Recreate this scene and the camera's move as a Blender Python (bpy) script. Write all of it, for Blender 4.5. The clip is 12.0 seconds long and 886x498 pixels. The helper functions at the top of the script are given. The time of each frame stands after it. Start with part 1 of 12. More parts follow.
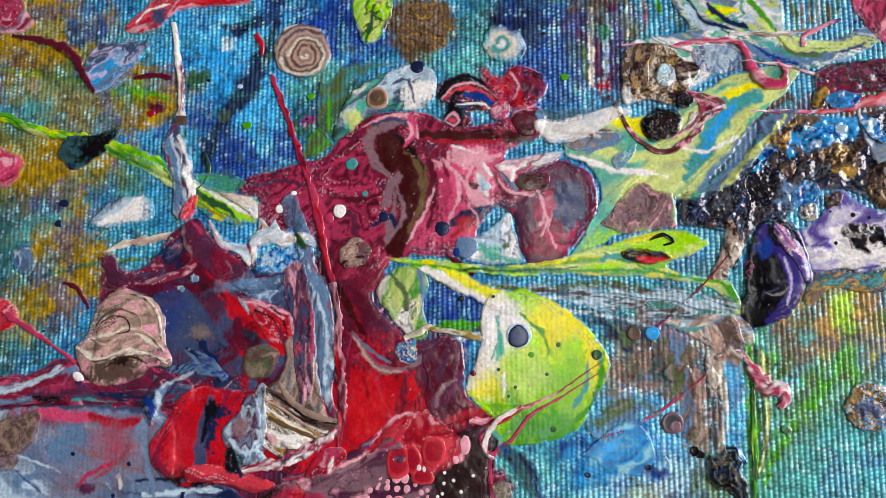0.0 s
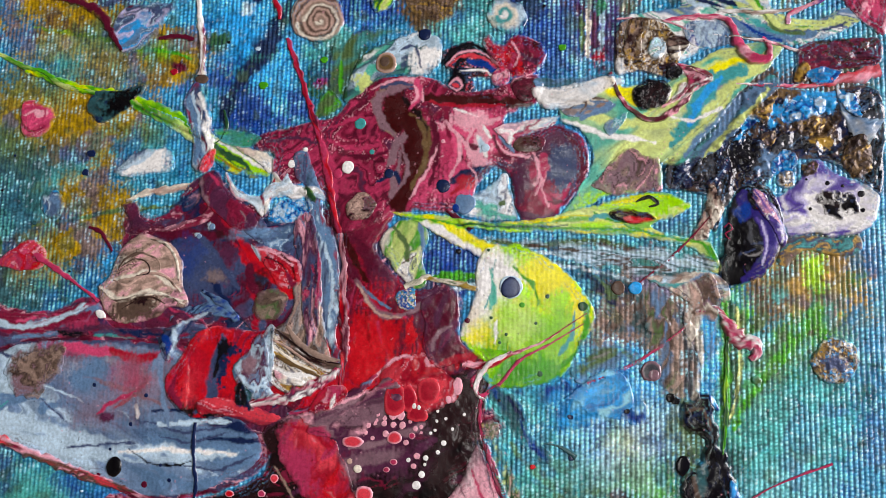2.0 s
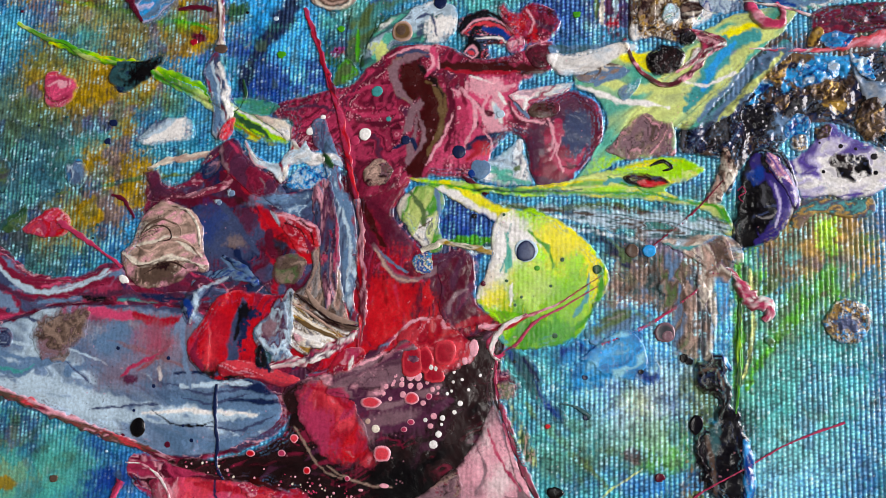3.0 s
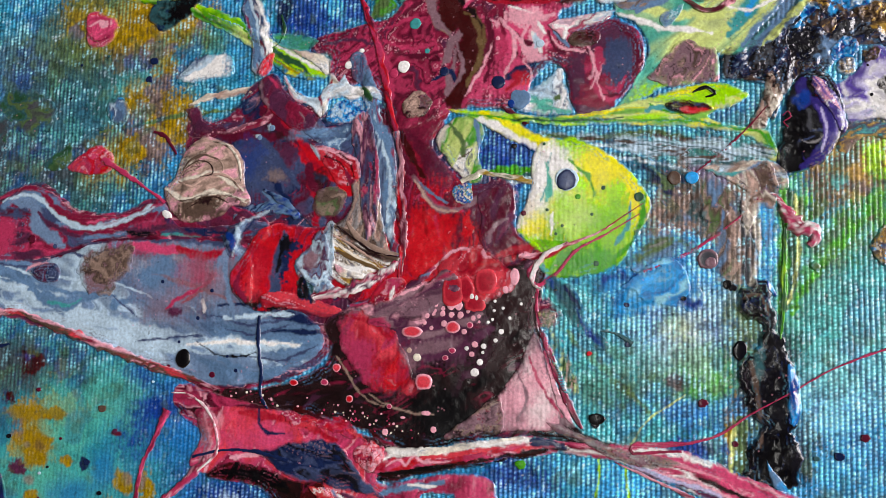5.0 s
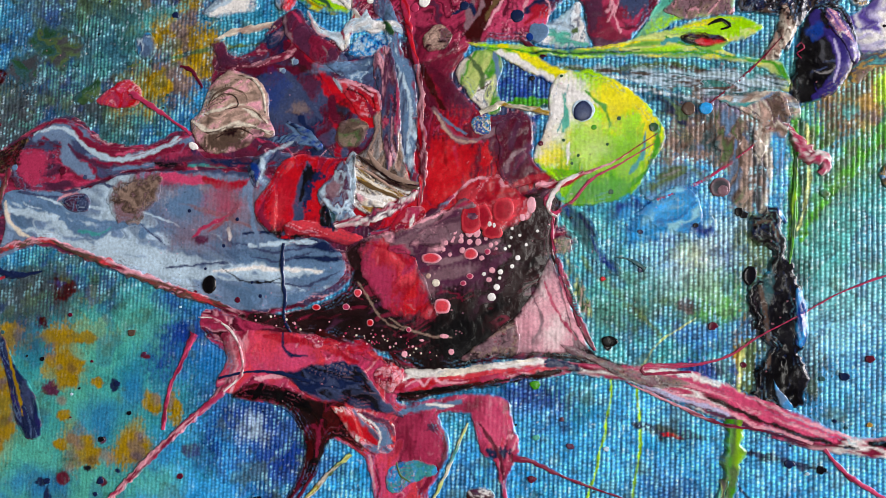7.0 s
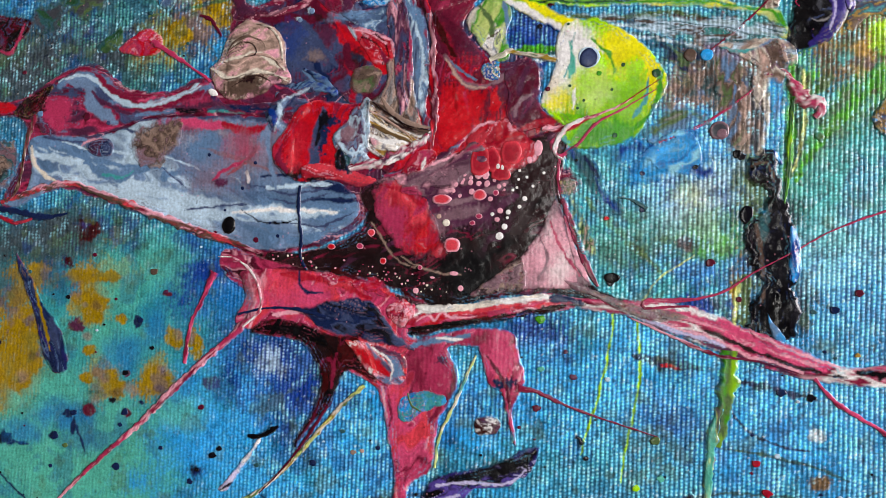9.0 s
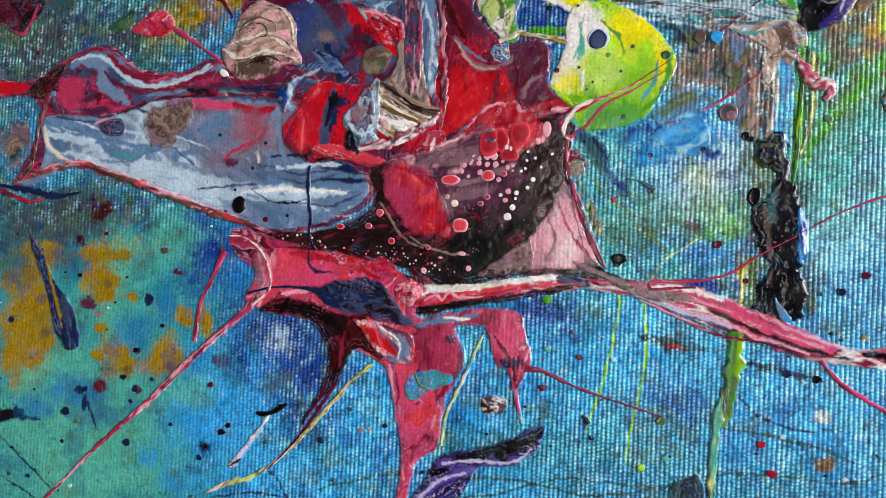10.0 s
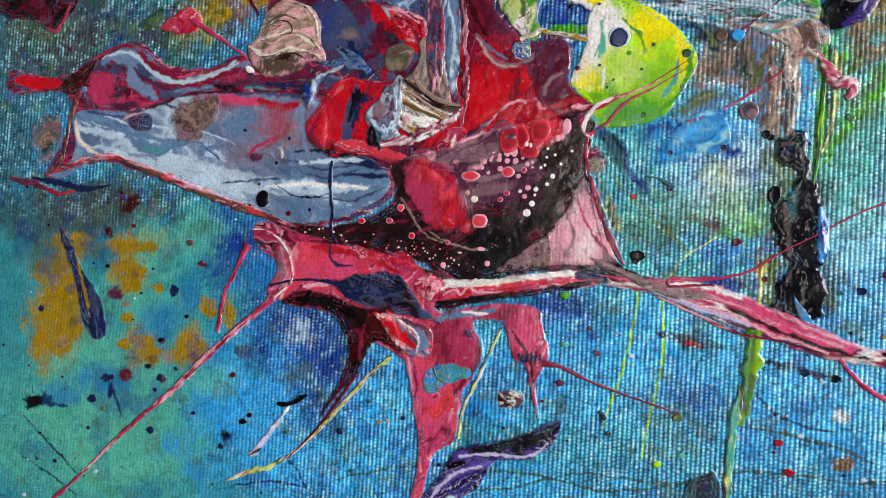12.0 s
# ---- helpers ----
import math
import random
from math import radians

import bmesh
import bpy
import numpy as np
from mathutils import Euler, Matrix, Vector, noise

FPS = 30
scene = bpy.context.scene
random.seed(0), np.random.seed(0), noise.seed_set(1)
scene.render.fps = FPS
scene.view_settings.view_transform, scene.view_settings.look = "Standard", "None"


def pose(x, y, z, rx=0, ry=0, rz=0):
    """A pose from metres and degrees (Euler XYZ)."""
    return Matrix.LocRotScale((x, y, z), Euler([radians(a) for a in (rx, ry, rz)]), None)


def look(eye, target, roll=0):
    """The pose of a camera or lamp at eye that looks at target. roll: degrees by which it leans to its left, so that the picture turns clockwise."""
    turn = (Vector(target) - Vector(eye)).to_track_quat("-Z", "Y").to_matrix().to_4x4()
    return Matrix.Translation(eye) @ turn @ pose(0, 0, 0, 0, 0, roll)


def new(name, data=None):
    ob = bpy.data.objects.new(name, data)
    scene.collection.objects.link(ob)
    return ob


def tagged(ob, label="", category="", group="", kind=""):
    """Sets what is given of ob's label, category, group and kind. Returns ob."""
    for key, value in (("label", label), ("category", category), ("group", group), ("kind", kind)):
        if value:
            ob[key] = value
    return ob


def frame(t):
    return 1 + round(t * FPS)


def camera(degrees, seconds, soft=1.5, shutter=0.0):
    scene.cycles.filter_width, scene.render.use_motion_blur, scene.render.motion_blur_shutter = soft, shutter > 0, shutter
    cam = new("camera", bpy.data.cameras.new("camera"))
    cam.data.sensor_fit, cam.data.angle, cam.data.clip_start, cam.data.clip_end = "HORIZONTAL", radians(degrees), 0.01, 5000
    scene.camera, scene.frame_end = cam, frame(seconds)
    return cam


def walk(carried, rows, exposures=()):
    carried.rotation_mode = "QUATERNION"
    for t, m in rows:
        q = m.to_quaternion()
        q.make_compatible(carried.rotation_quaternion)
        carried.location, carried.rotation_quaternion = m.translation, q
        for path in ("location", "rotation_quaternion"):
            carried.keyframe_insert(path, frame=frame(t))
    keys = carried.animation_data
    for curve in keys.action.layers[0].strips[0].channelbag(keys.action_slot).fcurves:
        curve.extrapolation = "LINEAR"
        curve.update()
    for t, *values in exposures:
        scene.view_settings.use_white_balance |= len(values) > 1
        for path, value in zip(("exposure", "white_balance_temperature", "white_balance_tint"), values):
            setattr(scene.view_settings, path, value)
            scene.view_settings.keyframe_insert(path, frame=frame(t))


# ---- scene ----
cam = camera(64.6, 12.0, soft=0.98)
METRES, EYE, TILT, LEAN, TURN = 0.045, 1.5, 7.6, 0.0, 5.8
ROWS = [
    (0.0, 0.0, 0.0, 0.0, 0.0, 0.0, -0.0),
    (0.5, 0.0192, -0.0321, -0.0133, 0.28, -0.14, -0.33),
    (1.0, 0.0354, -0.0709, -0.0381, 0.44, -0.25, -0.83),
    (1.5, 0.0371, -0.1139, -0.07, 0.5, -0.55, -1.4),
    (2.0, 0.0278, -0.1538, -0.1154, 0.61, -0.73, -1.79),
    (2.5, 0.019, -0.1832, -0.1628, 0.93, -0.97, -1.84),
    (3.0, 0.0086, -0.1918, -0.2131, 1.36, -1.23, -1.7),
    (5.0, -0.0489, -0.2044, -0.3992, 3.07, -2.4, -1.36),
    (5.5, -0.0608, -0.215, -0.4387, 3.33, -2.8, -1.41),
    (6.0, -0.0687, -0.2314, -0.4796, 3.6, -3.11, -1.59),
    (6.5, -0.0764, -0.2528, -0.5268, 3.78, -3.43, -1.76),
    (7.0, -0.079, -0.2879, -0.5749, 3.66, -3.91, -1.8),
    (7.5, -0.0798, -0.3274, -0.6225, 3.57, -4.4, -1.78),
    (9.5, -0.1, -0.4227, -0.7485, 4.05, -5.3, -2.37),
    (10.0, -0.0977, -0.4304, -0.7734, 4.4, -5.57, -2.57),
    (10.5, -0.0954, -0.4367, -0.7905, 4.79, -6.04, -2.66),
    (11.0, -0.0932, -0.4462, -0.7967, 5.27, -6.22, -2.77),
    (11.5, -0.0903, -0.4559, -0.7951, 5.76, -5.9, -2.92),
    (12.0, -0.0926, -0.4611, -0.794, 6.08, -5.52, -3.1),
]
walk(cam, [(t, pose(0, 0, EYE, TILT, LEAN, TURN) @ pose(METRES * x, METRES * y, METRES * z, 90 + pitch, roll, yaw)) for t, x, y, z, yaw, pitch, roll in ROWS])

# ---- light: daylight from a tall window in the wall behind the camera ----
scene.view_settings.exposure = 0.0
world = bpy.data.worlds.new("sky")
scene.world = world
world.use_nodes = True
sky = world.node_tree.nodes.new("ShaderNodeTexSky")
sky.sky_type, sky.sun_disc, sky.sun_elevation, sky.sun_rotation = "NISHITA", False, radians(35), radians(200)
world.node_tree.nodes["Background"].inputs["Strength"].default_value = 0.1
world.node_tree.links.new(sky.outputs["Color"], world.node_tree.nodes["Background"].inputs["Color"])


def window_light(name, eye, target, width, height, watts, colour):
    lamp = bpy.data.lights.new(name, "AREA")
    lamp.shape, lamp.size, lamp.size_y, lamp.energy, lamp.color = "RECTANGLE", width, height, watts, colour
    ob = new(name, lamp)
    ob.matrix_world = look(eye, target)
    return ob


window_light("window_daylight", (2.15, -1.0, 1.9), (0.0, 0.1, 1.5), 1.5, 1.3, 112.0, (1.0, 0.94, 0.97))
window_light("slit_daylight", (0.17, -2.98, 1.5), (0.0, 0.1, 1.5), 0.16, 1.6, 8.0, (1.0, 0.985, 0.96))

# ---- paint colours (as mixed, 0-255) ----
TINTS = {}


def tint(name, r, g, b):
    TINTS[name] = np.array([c / 255 / 12.92 if c < 10.31 else ((c / 255 + 0.055) / 1.055) ** 2.4 for c in (r, g, b)])


tint("canvas_blue", 14, 104, 172)
tint("canvas_teal", 34, 132, 150)
tint("pale_cyan", 150, 220, 236)
tint("deep_blue", 8, 52, 135)
tint("sky_blue", 36, 150, 218)
tint("navy", 18, 32, 70)
tint("ink", 13, 12, 20)
tint("black", 6, 5, 8)
tint("teal", 62, 150, 150)
tint("mint", 78, 172, 150)
tint("sea", 38, 142, 150)
tint("forest", 38, 78, 48)
tint("grass", 66, 152, 22)
tint("lime", 158, 222, 0)
tint("yellow", 235, 228, 0)
tint("pale_lime", 205, 220, 130)
tint("ochre", 150, 122, 4)
tint("gold", 175, 140, 60)
tint("bronze", 100, 78, 48)
tint("maroon", 122, 24, 54)
tint("wine", 86, 16, 40)
tint("rose", 172, 48, 86)
tint("pink", 205, 70, 112)
tint("blush", 225, 160, 175)
tint("red", 190, 12, 28)
tint("crimson", 160, 16, 40)
tint("oxblood", 58, 8, 10)
tint("coral", 208, 58, 72)
tint("plum", 80, 36, 64)
tint("mauve", 130, 100, 110)
tint("slate", 58, 70, 104)
tint("steel", 92, 125, 160)
tint("grey_blue", 108, 134, 166)
tint("ice", 180, 206, 222)
tint("white", 236, 236, 232)
tint("cream", 222, 214, 196)
tint("beige", 186, 156, 142)
tint("taupe", 140, 118, 105)
tint("umber", 85, 68, 58)
tint("coffee", 38, 18, 21)
tint("dark_brown", 26, 12, 14)
tint("grey", 130, 128, 128)
tint("dark_grey", 66, 68, 74)
tint("lavender", 190, 185, 220)
tint("violet", 84, 66, 150)
tint("indigo", 44, 34, 110)
tint("dark_teal", 45, 85, 90)
tint("moss", 80, 105, 60)


def tone(name):
    return TINTS[name] if isinstance(name, str) else np.array(name)


# ---- noise on the canvas plane, in millimetres ----
def lattice(i, j, seed):
    h = (i.astype(np.int64) * 374761393 + j.astype(np.int64) * 668265263 + seed * 974634777) & 0xFFFFFFFF
    h = ((h ^ (h >> 13)) * 1274126177) & 0xFFFFFFFF
    return ((h ^ (h >> 16)) & 0xFFFF) / 65535.0


def grain(x, y, seed=0):
    i, j = np.floor(x), np.floor(y)
    fx, fy = x - i, y - j
    fx, fy = fx * fx * (3 - 2 * fx), fy * fy * (3 - 2 * fy)
    a = lattice(i, j, seed) * (1 - fx) + lattice(i + 1, j, seed) * fx
    b = lattice(i, j + 1, seed) * (1 - fx) + lattice(i + 1, j + 1, seed) * fx
    return a * (1 - fy) + b * fy


def fbm(x, y, seed=0, octaves=4):
    total, weight, gain = 0.0, 0.0, 1.0
    for o in range(octaves):
        total = total + gain * grain(x * 2 ** o + 17.3 * o, y * 2 ** o - 9.1 * o, seed + o)
        weight += gain
        gain *= 0.55
    return total / weight


def ease(a, b, x):
    t = np.clip((x - a) / (b - a), 0, 1)
    return t * t * (3 - 2 * t)


# ---- ways of mixing paint ----
def marble(colours, scale=5.0, bands=3.0, warp=1.2, turn=0.0, stretch=1.0, seed=1, soft=0.45, lines="", every=1.0):
    """Poured paint: folded ribbons of the named colours, with hair lines of another between them."""
    tones = np.array([tone(c) for c in colours.split()])
    ca, sa = math.cos(radians(turn)), math.sin(radians(turn))
    scale *= 1.25

    def mix(u, v):
        x, y = (u * ca + v * sa) / (scale * stretch), (v * ca - u * sa) / scale
        p, q = fbm(x + 3.1, y, seed), fbm(x, y + 7.7, seed + 9)
        x, y = x + warp * (p - 0.5) * 2, y + warp * (q - 0.5) * 2
        p, q = fbm(x * 2.3 + 1.7, y * 2.3, seed + 11, 3), fbm(x * 2.3, y * 2.3 + 4.4, seed + 12, 3)
        x, y = x + 0.3 * warp * (p - 0.5), y + 0.3 * warp * (q - 0.5)
        f = (fbm(x, y, seed + 20, 3) - 0.2) * 1.3 * bands * len(tones)
        i = np.floor(f).astype(int)
        w = ease(0.5 - soft, 0.5 + soft, f - i)[:, None]
        n = len(tones)
        rgb = tones[i % n] * (1 - w) + tones[(i + 1) % n] * w
        # fine streaks along the flow
        rgb = rgb * (0.72 + 0.56 * fbm(x * 2.2, y * 9, seed + 30, 3)[:, None])
        # thin feathered seams that follow the folds
        seam = 0.5 + 0.5 * np.sin(2 * math.pi * (f * 2.3 + 0.6 * fbm(x * 4, y * 4, seed + 33, 2)))
        rgb = rgb * (0.86 + 0.28 * ease(0.2, 0.8, seam) * ease(0.3, 0.6, fbm(x * 1.3, y * 1.3, seed + 34, 2)))[:, None]
        if lines:
            g = f * every + 1.5 * fbm(x * 3, y * 3, seed + 5, 2)
            m = ((1 - ease(0.03, 0.12, abs(g - np.floor(g) - 0.5))) * ease(0.42, 0.62, fbm(x * 2 + 9, y * 2, seed + 6)))[:, None] * 0.8
            rgb = rgb * (1 - m) + tone(lines) * m
        return rgb

    return mix


def swirl(colours, at, turns=2.5, rings=0.9, wave=0.5, seed=1, squash=1.0):
    """Agate-like rings wound about a point."""
    tones = np.array([tone(c) for c in colours.split()])

    def mix(u, v):
        x, y = u - at[0], (v - at[1]) * squash
        r = np.hypot(x, y) + wave * 2 * (fbm(u / 1.6, v / 1.6, seed) - 0.5)
        f = r / rings + np.arctan2(y, x) / (2 * math.pi) * turns + fbm(u / 3, v / 3, seed + 4) * 2
        i = np.floor(f).astype(int)
        w = ease(0.1, 0.9, f - i)[:, None]
        n = len(tones)
        return tones[i % n] * (1 - w) + tones[(i + 1) % n] * w

    return mix


def curve(points, closed=False, step=0.3):
    """A smooth line through the points."""
    p = np.array(points, float)
    n = len(p)
    if n == 2:
        k = max(2, int(np.hypot(*(p[1] - p[0])) / step))
        return p[0] + (p[1] - p[0]) * np.linspace(0, 1, k)[:, None]
    line = []
    for i in range(n if closed else n - 1):
        if closed:
            a, b, c, d = p[i - 1], p[i], p[(i + 1) % n], p[(i + 2) % n]
        else:
            a, b, c, d = p[max(i - 1, 0)], p[i], p[i + 1], p[min(i + 2, n - 1)]
        k = max(2, int(np.hypot(*(c - b)) / step))
        t = np.linspace(0, 1, k, endpoint=False)[:, None]
        line.append(0.5 * (2 * b + (c - a) * t + (2 * a - 5 * b + 4 * c - d) * t ** 2 + (3 * b - a - 3 * c + d) * t ** 3))
    if not closed:
        line.append(p[-1:])
    return np.concatenate(line)


def gap(u, v, line, closed=False):
    """How far each place is from a line, and how far along the line that is."""
    a = line if closed else line[:-1]
    b = np.roll(line, -1, 0) if closed else line[1:]
    best, along = np.full(len(u), 1e9), np.zeros(len(u))
    for k in range(len(a)):
        d = b[k] - a[k]
        s = np.clip(((u - a[k, 0]) * d[0] + (v - a[k, 1]) * d[1]) / max(d @ d, 1e-9), 0, 1)
        r = (u - a[k, 0] - s * d[0]) ** 2 + (v - a[k, 1] - s * d[1]) ** 2
        near = r < best
        best = np.where(near, r, best)
        along = np.where(near, (k + s) / len(a), along)
    return np.sqrt(best), along


def drift(u, v, amount=1.0):
    """Where wet paint was pulled to: small eddies."""
    a = fbm(u / 2.6, v / 2.6, 301, 3) - 0.5, fbm(u / 2.6, v / 2.6, 302, 3) - 0.5
    b = fbm(u / 0.8, v / 0.8, 303, 2) - 0.5, fbm(u / 0.8, v / 0.8, 304, 2) - 0.5
    return u + amount * (1.5 * a[0] + 0.7 * b[0]), v + amount * (1.5 * a[1] + 0.7 * b[1])


def vein(colour, width, points, soft=0.35, rough=0.5):
    """A streak of one colour drawn through wet paint."""
    line = curve(points, step=0.8)

    def lay(u, v, rgb):
        lo, hi = line.min(0) - width * 2 - 0.5, line.max(0) + width * 2 + 0.5
        k = np.nonzero((u > lo[0]) & (u < hi[0]) & (v > lo[1]) & (v < hi[1]))[0]
        if not len(k):
            return rgb
        seed = int(abs(line[0, 0] * 7 + line[0, 1] * 3)) % 50
        d, s = gap(*drift(u[k], v[k], min(1.0, 0.35 + width * 0.3)), line)
        d = d + rough * width * (fbm(u[k] / (0.5 + width), v[k] / (0.5 + width), seed) - 0.5) * 2
        w = width * 0.5 * (0.35 + 0.65 * np.sin(np.clip(s, 0.02, 0.98) * math.pi) ** 0.5)
        m = (1 - ease(w * (1 - soft), w * (1 + soft) + 0.05, d))[:, None]
        rgb[k] = rgb[k] * (1 - m) + tone(colour) * m
        return rgb

    return lay


def patch(colour, u0, v0, ru, rv=None, turn=0.0, ragged=0.8, soft=0.25, cover=1.0, weave=0.35, fine=1.4):
    """A blot of colour with a ragged edge. weave: how far it sits on the tops of the threads alone."""
    rv = rv or ru
    ca, sa = math.cos(radians(turn)), math.sin(radians(turn))
    reach = max(ru, rv) * (1.3 + ragged)

    def lay(u, v, rgb):
        k = np.nonzero((abs(u - u0) < reach) & (abs(v - v0) < reach))[0]
        if not len(k):
            return rgb
        x, y = drift(u[k], v[k], min(1.6, 0.3 * min(ru, rv)))
        x, y = x - u0, y - v0
        seed = int(abs(u0 * 13 + v0 * 5)) % 90
        size = max(0.8, min(ru, rv) * 0.8)
        r = np.hypot((x * ca + y * sa) / ru, (y * ca - x * sa) / rv)
        r = r + ragged * (fbm(u[k] / size, v[k] / size, seed, 5) - 0.5) * 2 + fine * 0.35 * (grain(u[k] / 0.35, v[k] / 0.35, seed) - 0.5)
        if weave:
            r = r - weave * (thread_top(u[k], v[k]) - 0.5)
        m = (cover * (1 - ease(1 - soft, 1 + soft, r)))[:, None]
        rgb[k] = rgb[k] * (1 - m) + tone(colour) * m
        return rgb

    return lay


# ---- materials: every paint film carries its mixed colour, the node trees add grain, relief and gloss ----
def paint_material(name, rough, relief, ribs, coat=0.0, metal=0.0, speck=0.0):
    mat = bpy.data.materials.new(name)
    mat.use_nodes = True
    nt = mat.node_tree
    bsdf = nt.nodes["Principled BSDF"]

    def node(kind, **sets):
        n = nt.nodes.new(kind)
        for key, value in sets.items():
            n.inputs[key].default_value = value
        return n

    link = nt.links.new
    paint = nt.nodes.new("ShaderNodeAttribute")
    paint.attribute_name = "paint"
    place = nt.nodes.new("ShaderNodeNewGeometry")
    fine = node("ShaderNodeTexNoise", Scale=2600.0, Detail=3.0, Roughness=0.6)
    broad = node("ShaderNodeTexNoise", Scale=260.0, Detail=4.0, Roughness=0.6)
    for n in (fine, broad):
        link(place.outputs["Position"], n.inputs["Vector"])
    span = node("ShaderNodeMapRange", **{"From Min": 0.3, "From Max": 0.7, "To Min": 0.80 - speck, "To Max": 1.16 + speck})
    link(fine.outputs["Fac"], span.inputs["Value"])
    span2 = node("ShaderNodeMapRange", **{"From Min": 0.3, "From Max": 0.7, "To Min": 0.86, "To Max": 1.12})
    link(broad.outputs["Fac"], span2.inputs["Value"])
    both = nt.nodes.new("ShaderNodeMath")
    both.operation = "MULTIPLY"
    link(span.outputs[0], both.inputs[0])
    link(span2.outputs[0], both.inputs[1])
    colour = nt.nodes.new("ShaderNodeVectorMath")
    colour.operation = "SCALE"
    link(paint.outputs["Color"], colour.inputs[0])
    link(both.outputs[0], colour.inputs["Scale"])
    link(colour.outputs[0], bsdf.inputs["Base Color"])
    gloss = node("ShaderNodeMapRange", **{"From Min": 0.3, "From Max": 0.7, "To Min": max(0.05, rough - 0.1), "To Max": rough + 0.12})
    link(broad.outputs["Fac"], gloss.inputs["Value"])
    link(gloss.outputs[0], bsdf.inputs["Roughness"])
    bsdf.inputs["Metallic"].default_value = metal
    bsdf.inputs["Specular IOR Level"].default_value = 0.38
    bsdf.inputs["Coat Weight"].default_value = coat
    bsdf.inputs["Coat Roughness"].default_value = 0.12
    bump = node("ShaderNodeBump", Strength=relief, Distance=0.00012)
    link(fine.outputs["Fac"], bump.inputs["Height"])
    bump2 = node("ShaderNodeBump", Strength=relief, Distance=0.0005)
    link(broad.outputs["Fac"], bump2.inputs["Height"])
    link(bump2.outputs[0], bump.inputs["Normal"])
    if ribs:
        wave = node("ShaderNodeTexWave", Scale=2 * math.pi / 20 / (PITCH / 1000), Distortion=0.6, Detail=1.0)
        wave.inputs["Detail Scale"].default_value = 0.5
        link(place.outputs["Position"], wave.inputs["Vector"])
        bump3 = node("ShaderNodeBump", Strength=ribs, Distance=0.00018)
        link(wave.outputs["Fac"], bump3.inputs["Height"])
        link(bump3.outputs[0], bump2.inputs["Normal"])
    link(bump.outputs[0], bsdf.inputs["Normal"])
    return mat


def plain_material(name, colour, rough):
    mat = bpy.data.materials.new(name)
    mat.use_nodes = True
    nt = mat.node_tree
    bsdf = nt.nodes["Principled BSDF"]
    n = nt.nodes.new("ShaderNodeTexNoise")
    n.inputs["Scale"].default_value = 40.0
    ramp = nt.nodes.new("ShaderNodeMapRange")
    ramp.inputs["To Min"].default_value, ramp.inputs["To Max"].default_value = 0.92, 1.05
    v = nt.nodes.new("ShaderNodeVectorMath")
    v.operation = "SCALE"
    v.inputs[0].default_value = colour
    nt.links.new(n.outputs["Fac"], ramp.inputs["Value"])
    nt.links.new(ramp.outputs[0], v.inputs["Scale"])
    nt.links.new(v.outputs[0], bsdf.inputs["Base Color"])
    bsdf.inputs["Roughness"].default_value = rough
    return mat


PITCH = 0.68          # one rib of the canvas weave, mm
FACE = 0.09572        # the canvas face, metres ahead
U0, U1, V0, V1 = -118.0, 58.0, -90.0, 57.0
STEP_U, STEP_V = PITCH / 4, 0.16      # the canvas grid, mm
CANVAS = paint_material("painted_canvas", 0.3, 0.3, 0.0, speck=0.06)
GLOSSY = paint_material("glossy_paint", 0.2, 0.10, 0.0, coat=0.12)
RIBBED = paint_material("thin_glossy_paint", 0.22, 0.10, 0.055, coat=0.12)
SATIN = paint_material("crackled_paint", 0.38, 0.35, 0.0)
GILT = paint_material("bronze_paint", 0.34, 0.5, 0.1, metal=0.25, speck=0.12)
WHITEWASH = plain_material("grey_wall_paint", (0.14, 0.135, 0.13), 0.7)
BOARDS = plain_material("oak_floor", (0.30, 0.20, 0.12), 0.4)


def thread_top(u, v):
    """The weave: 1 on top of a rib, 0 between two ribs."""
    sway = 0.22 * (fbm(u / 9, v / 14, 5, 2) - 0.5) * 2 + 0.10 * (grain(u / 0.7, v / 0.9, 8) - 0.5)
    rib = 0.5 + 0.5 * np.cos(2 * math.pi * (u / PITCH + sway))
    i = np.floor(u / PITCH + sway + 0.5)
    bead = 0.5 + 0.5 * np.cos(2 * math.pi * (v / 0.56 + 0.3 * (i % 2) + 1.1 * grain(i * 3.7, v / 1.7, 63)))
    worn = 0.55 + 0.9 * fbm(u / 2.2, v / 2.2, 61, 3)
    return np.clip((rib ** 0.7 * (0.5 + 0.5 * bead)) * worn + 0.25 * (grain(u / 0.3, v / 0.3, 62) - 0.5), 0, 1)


def mesh_object(name, verts, faces, rgb, material, parent=None, label="", smooth=True):
    verts = np.asarray(verts, float)
    middle = verts.mean(0)
    middle[1] = FACE
    data = bpy.data.meshes.new(name)
    faces = np.asarray(faces, dtype=np.int32)
    data.vertices.add(len(verts))
    data.vertices.foreach_set("co", (verts - middle).astype(np.float32).ravel())
    n, k = faces.shape
    data.loops.add(n * k)
    data.loops.foreach_set("vertex_index", faces.ravel())
    data.polygons.add(n)
    data.polygons.foreach_set("loop_start", np.arange(0, n * k, k, dtype=np.int32))
    data.polygons.foreach_set("loop_total", np.full(n, k, dtype=np.int32))
    if smooth:
        data.polygons.foreach_set("use_smooth", np.ones(n, dtype=bool))
    layer = data.attributes.new("paint", "FLOAT_COLOR", "POINT")
    layer.data.foreach_set("color", np.c_[rgb, np.ones(len(rgb))].astype(np.float32).ravel())
    data.update(calc_edges=True)
    data.materials.append(material)
    ob = new(name, data)
    ob.location = middle
    if parent:
        ob.parent = parent
        ob.location = Vector(middle) - parent.location
    if label:
        ob["label"] = label
    return ob


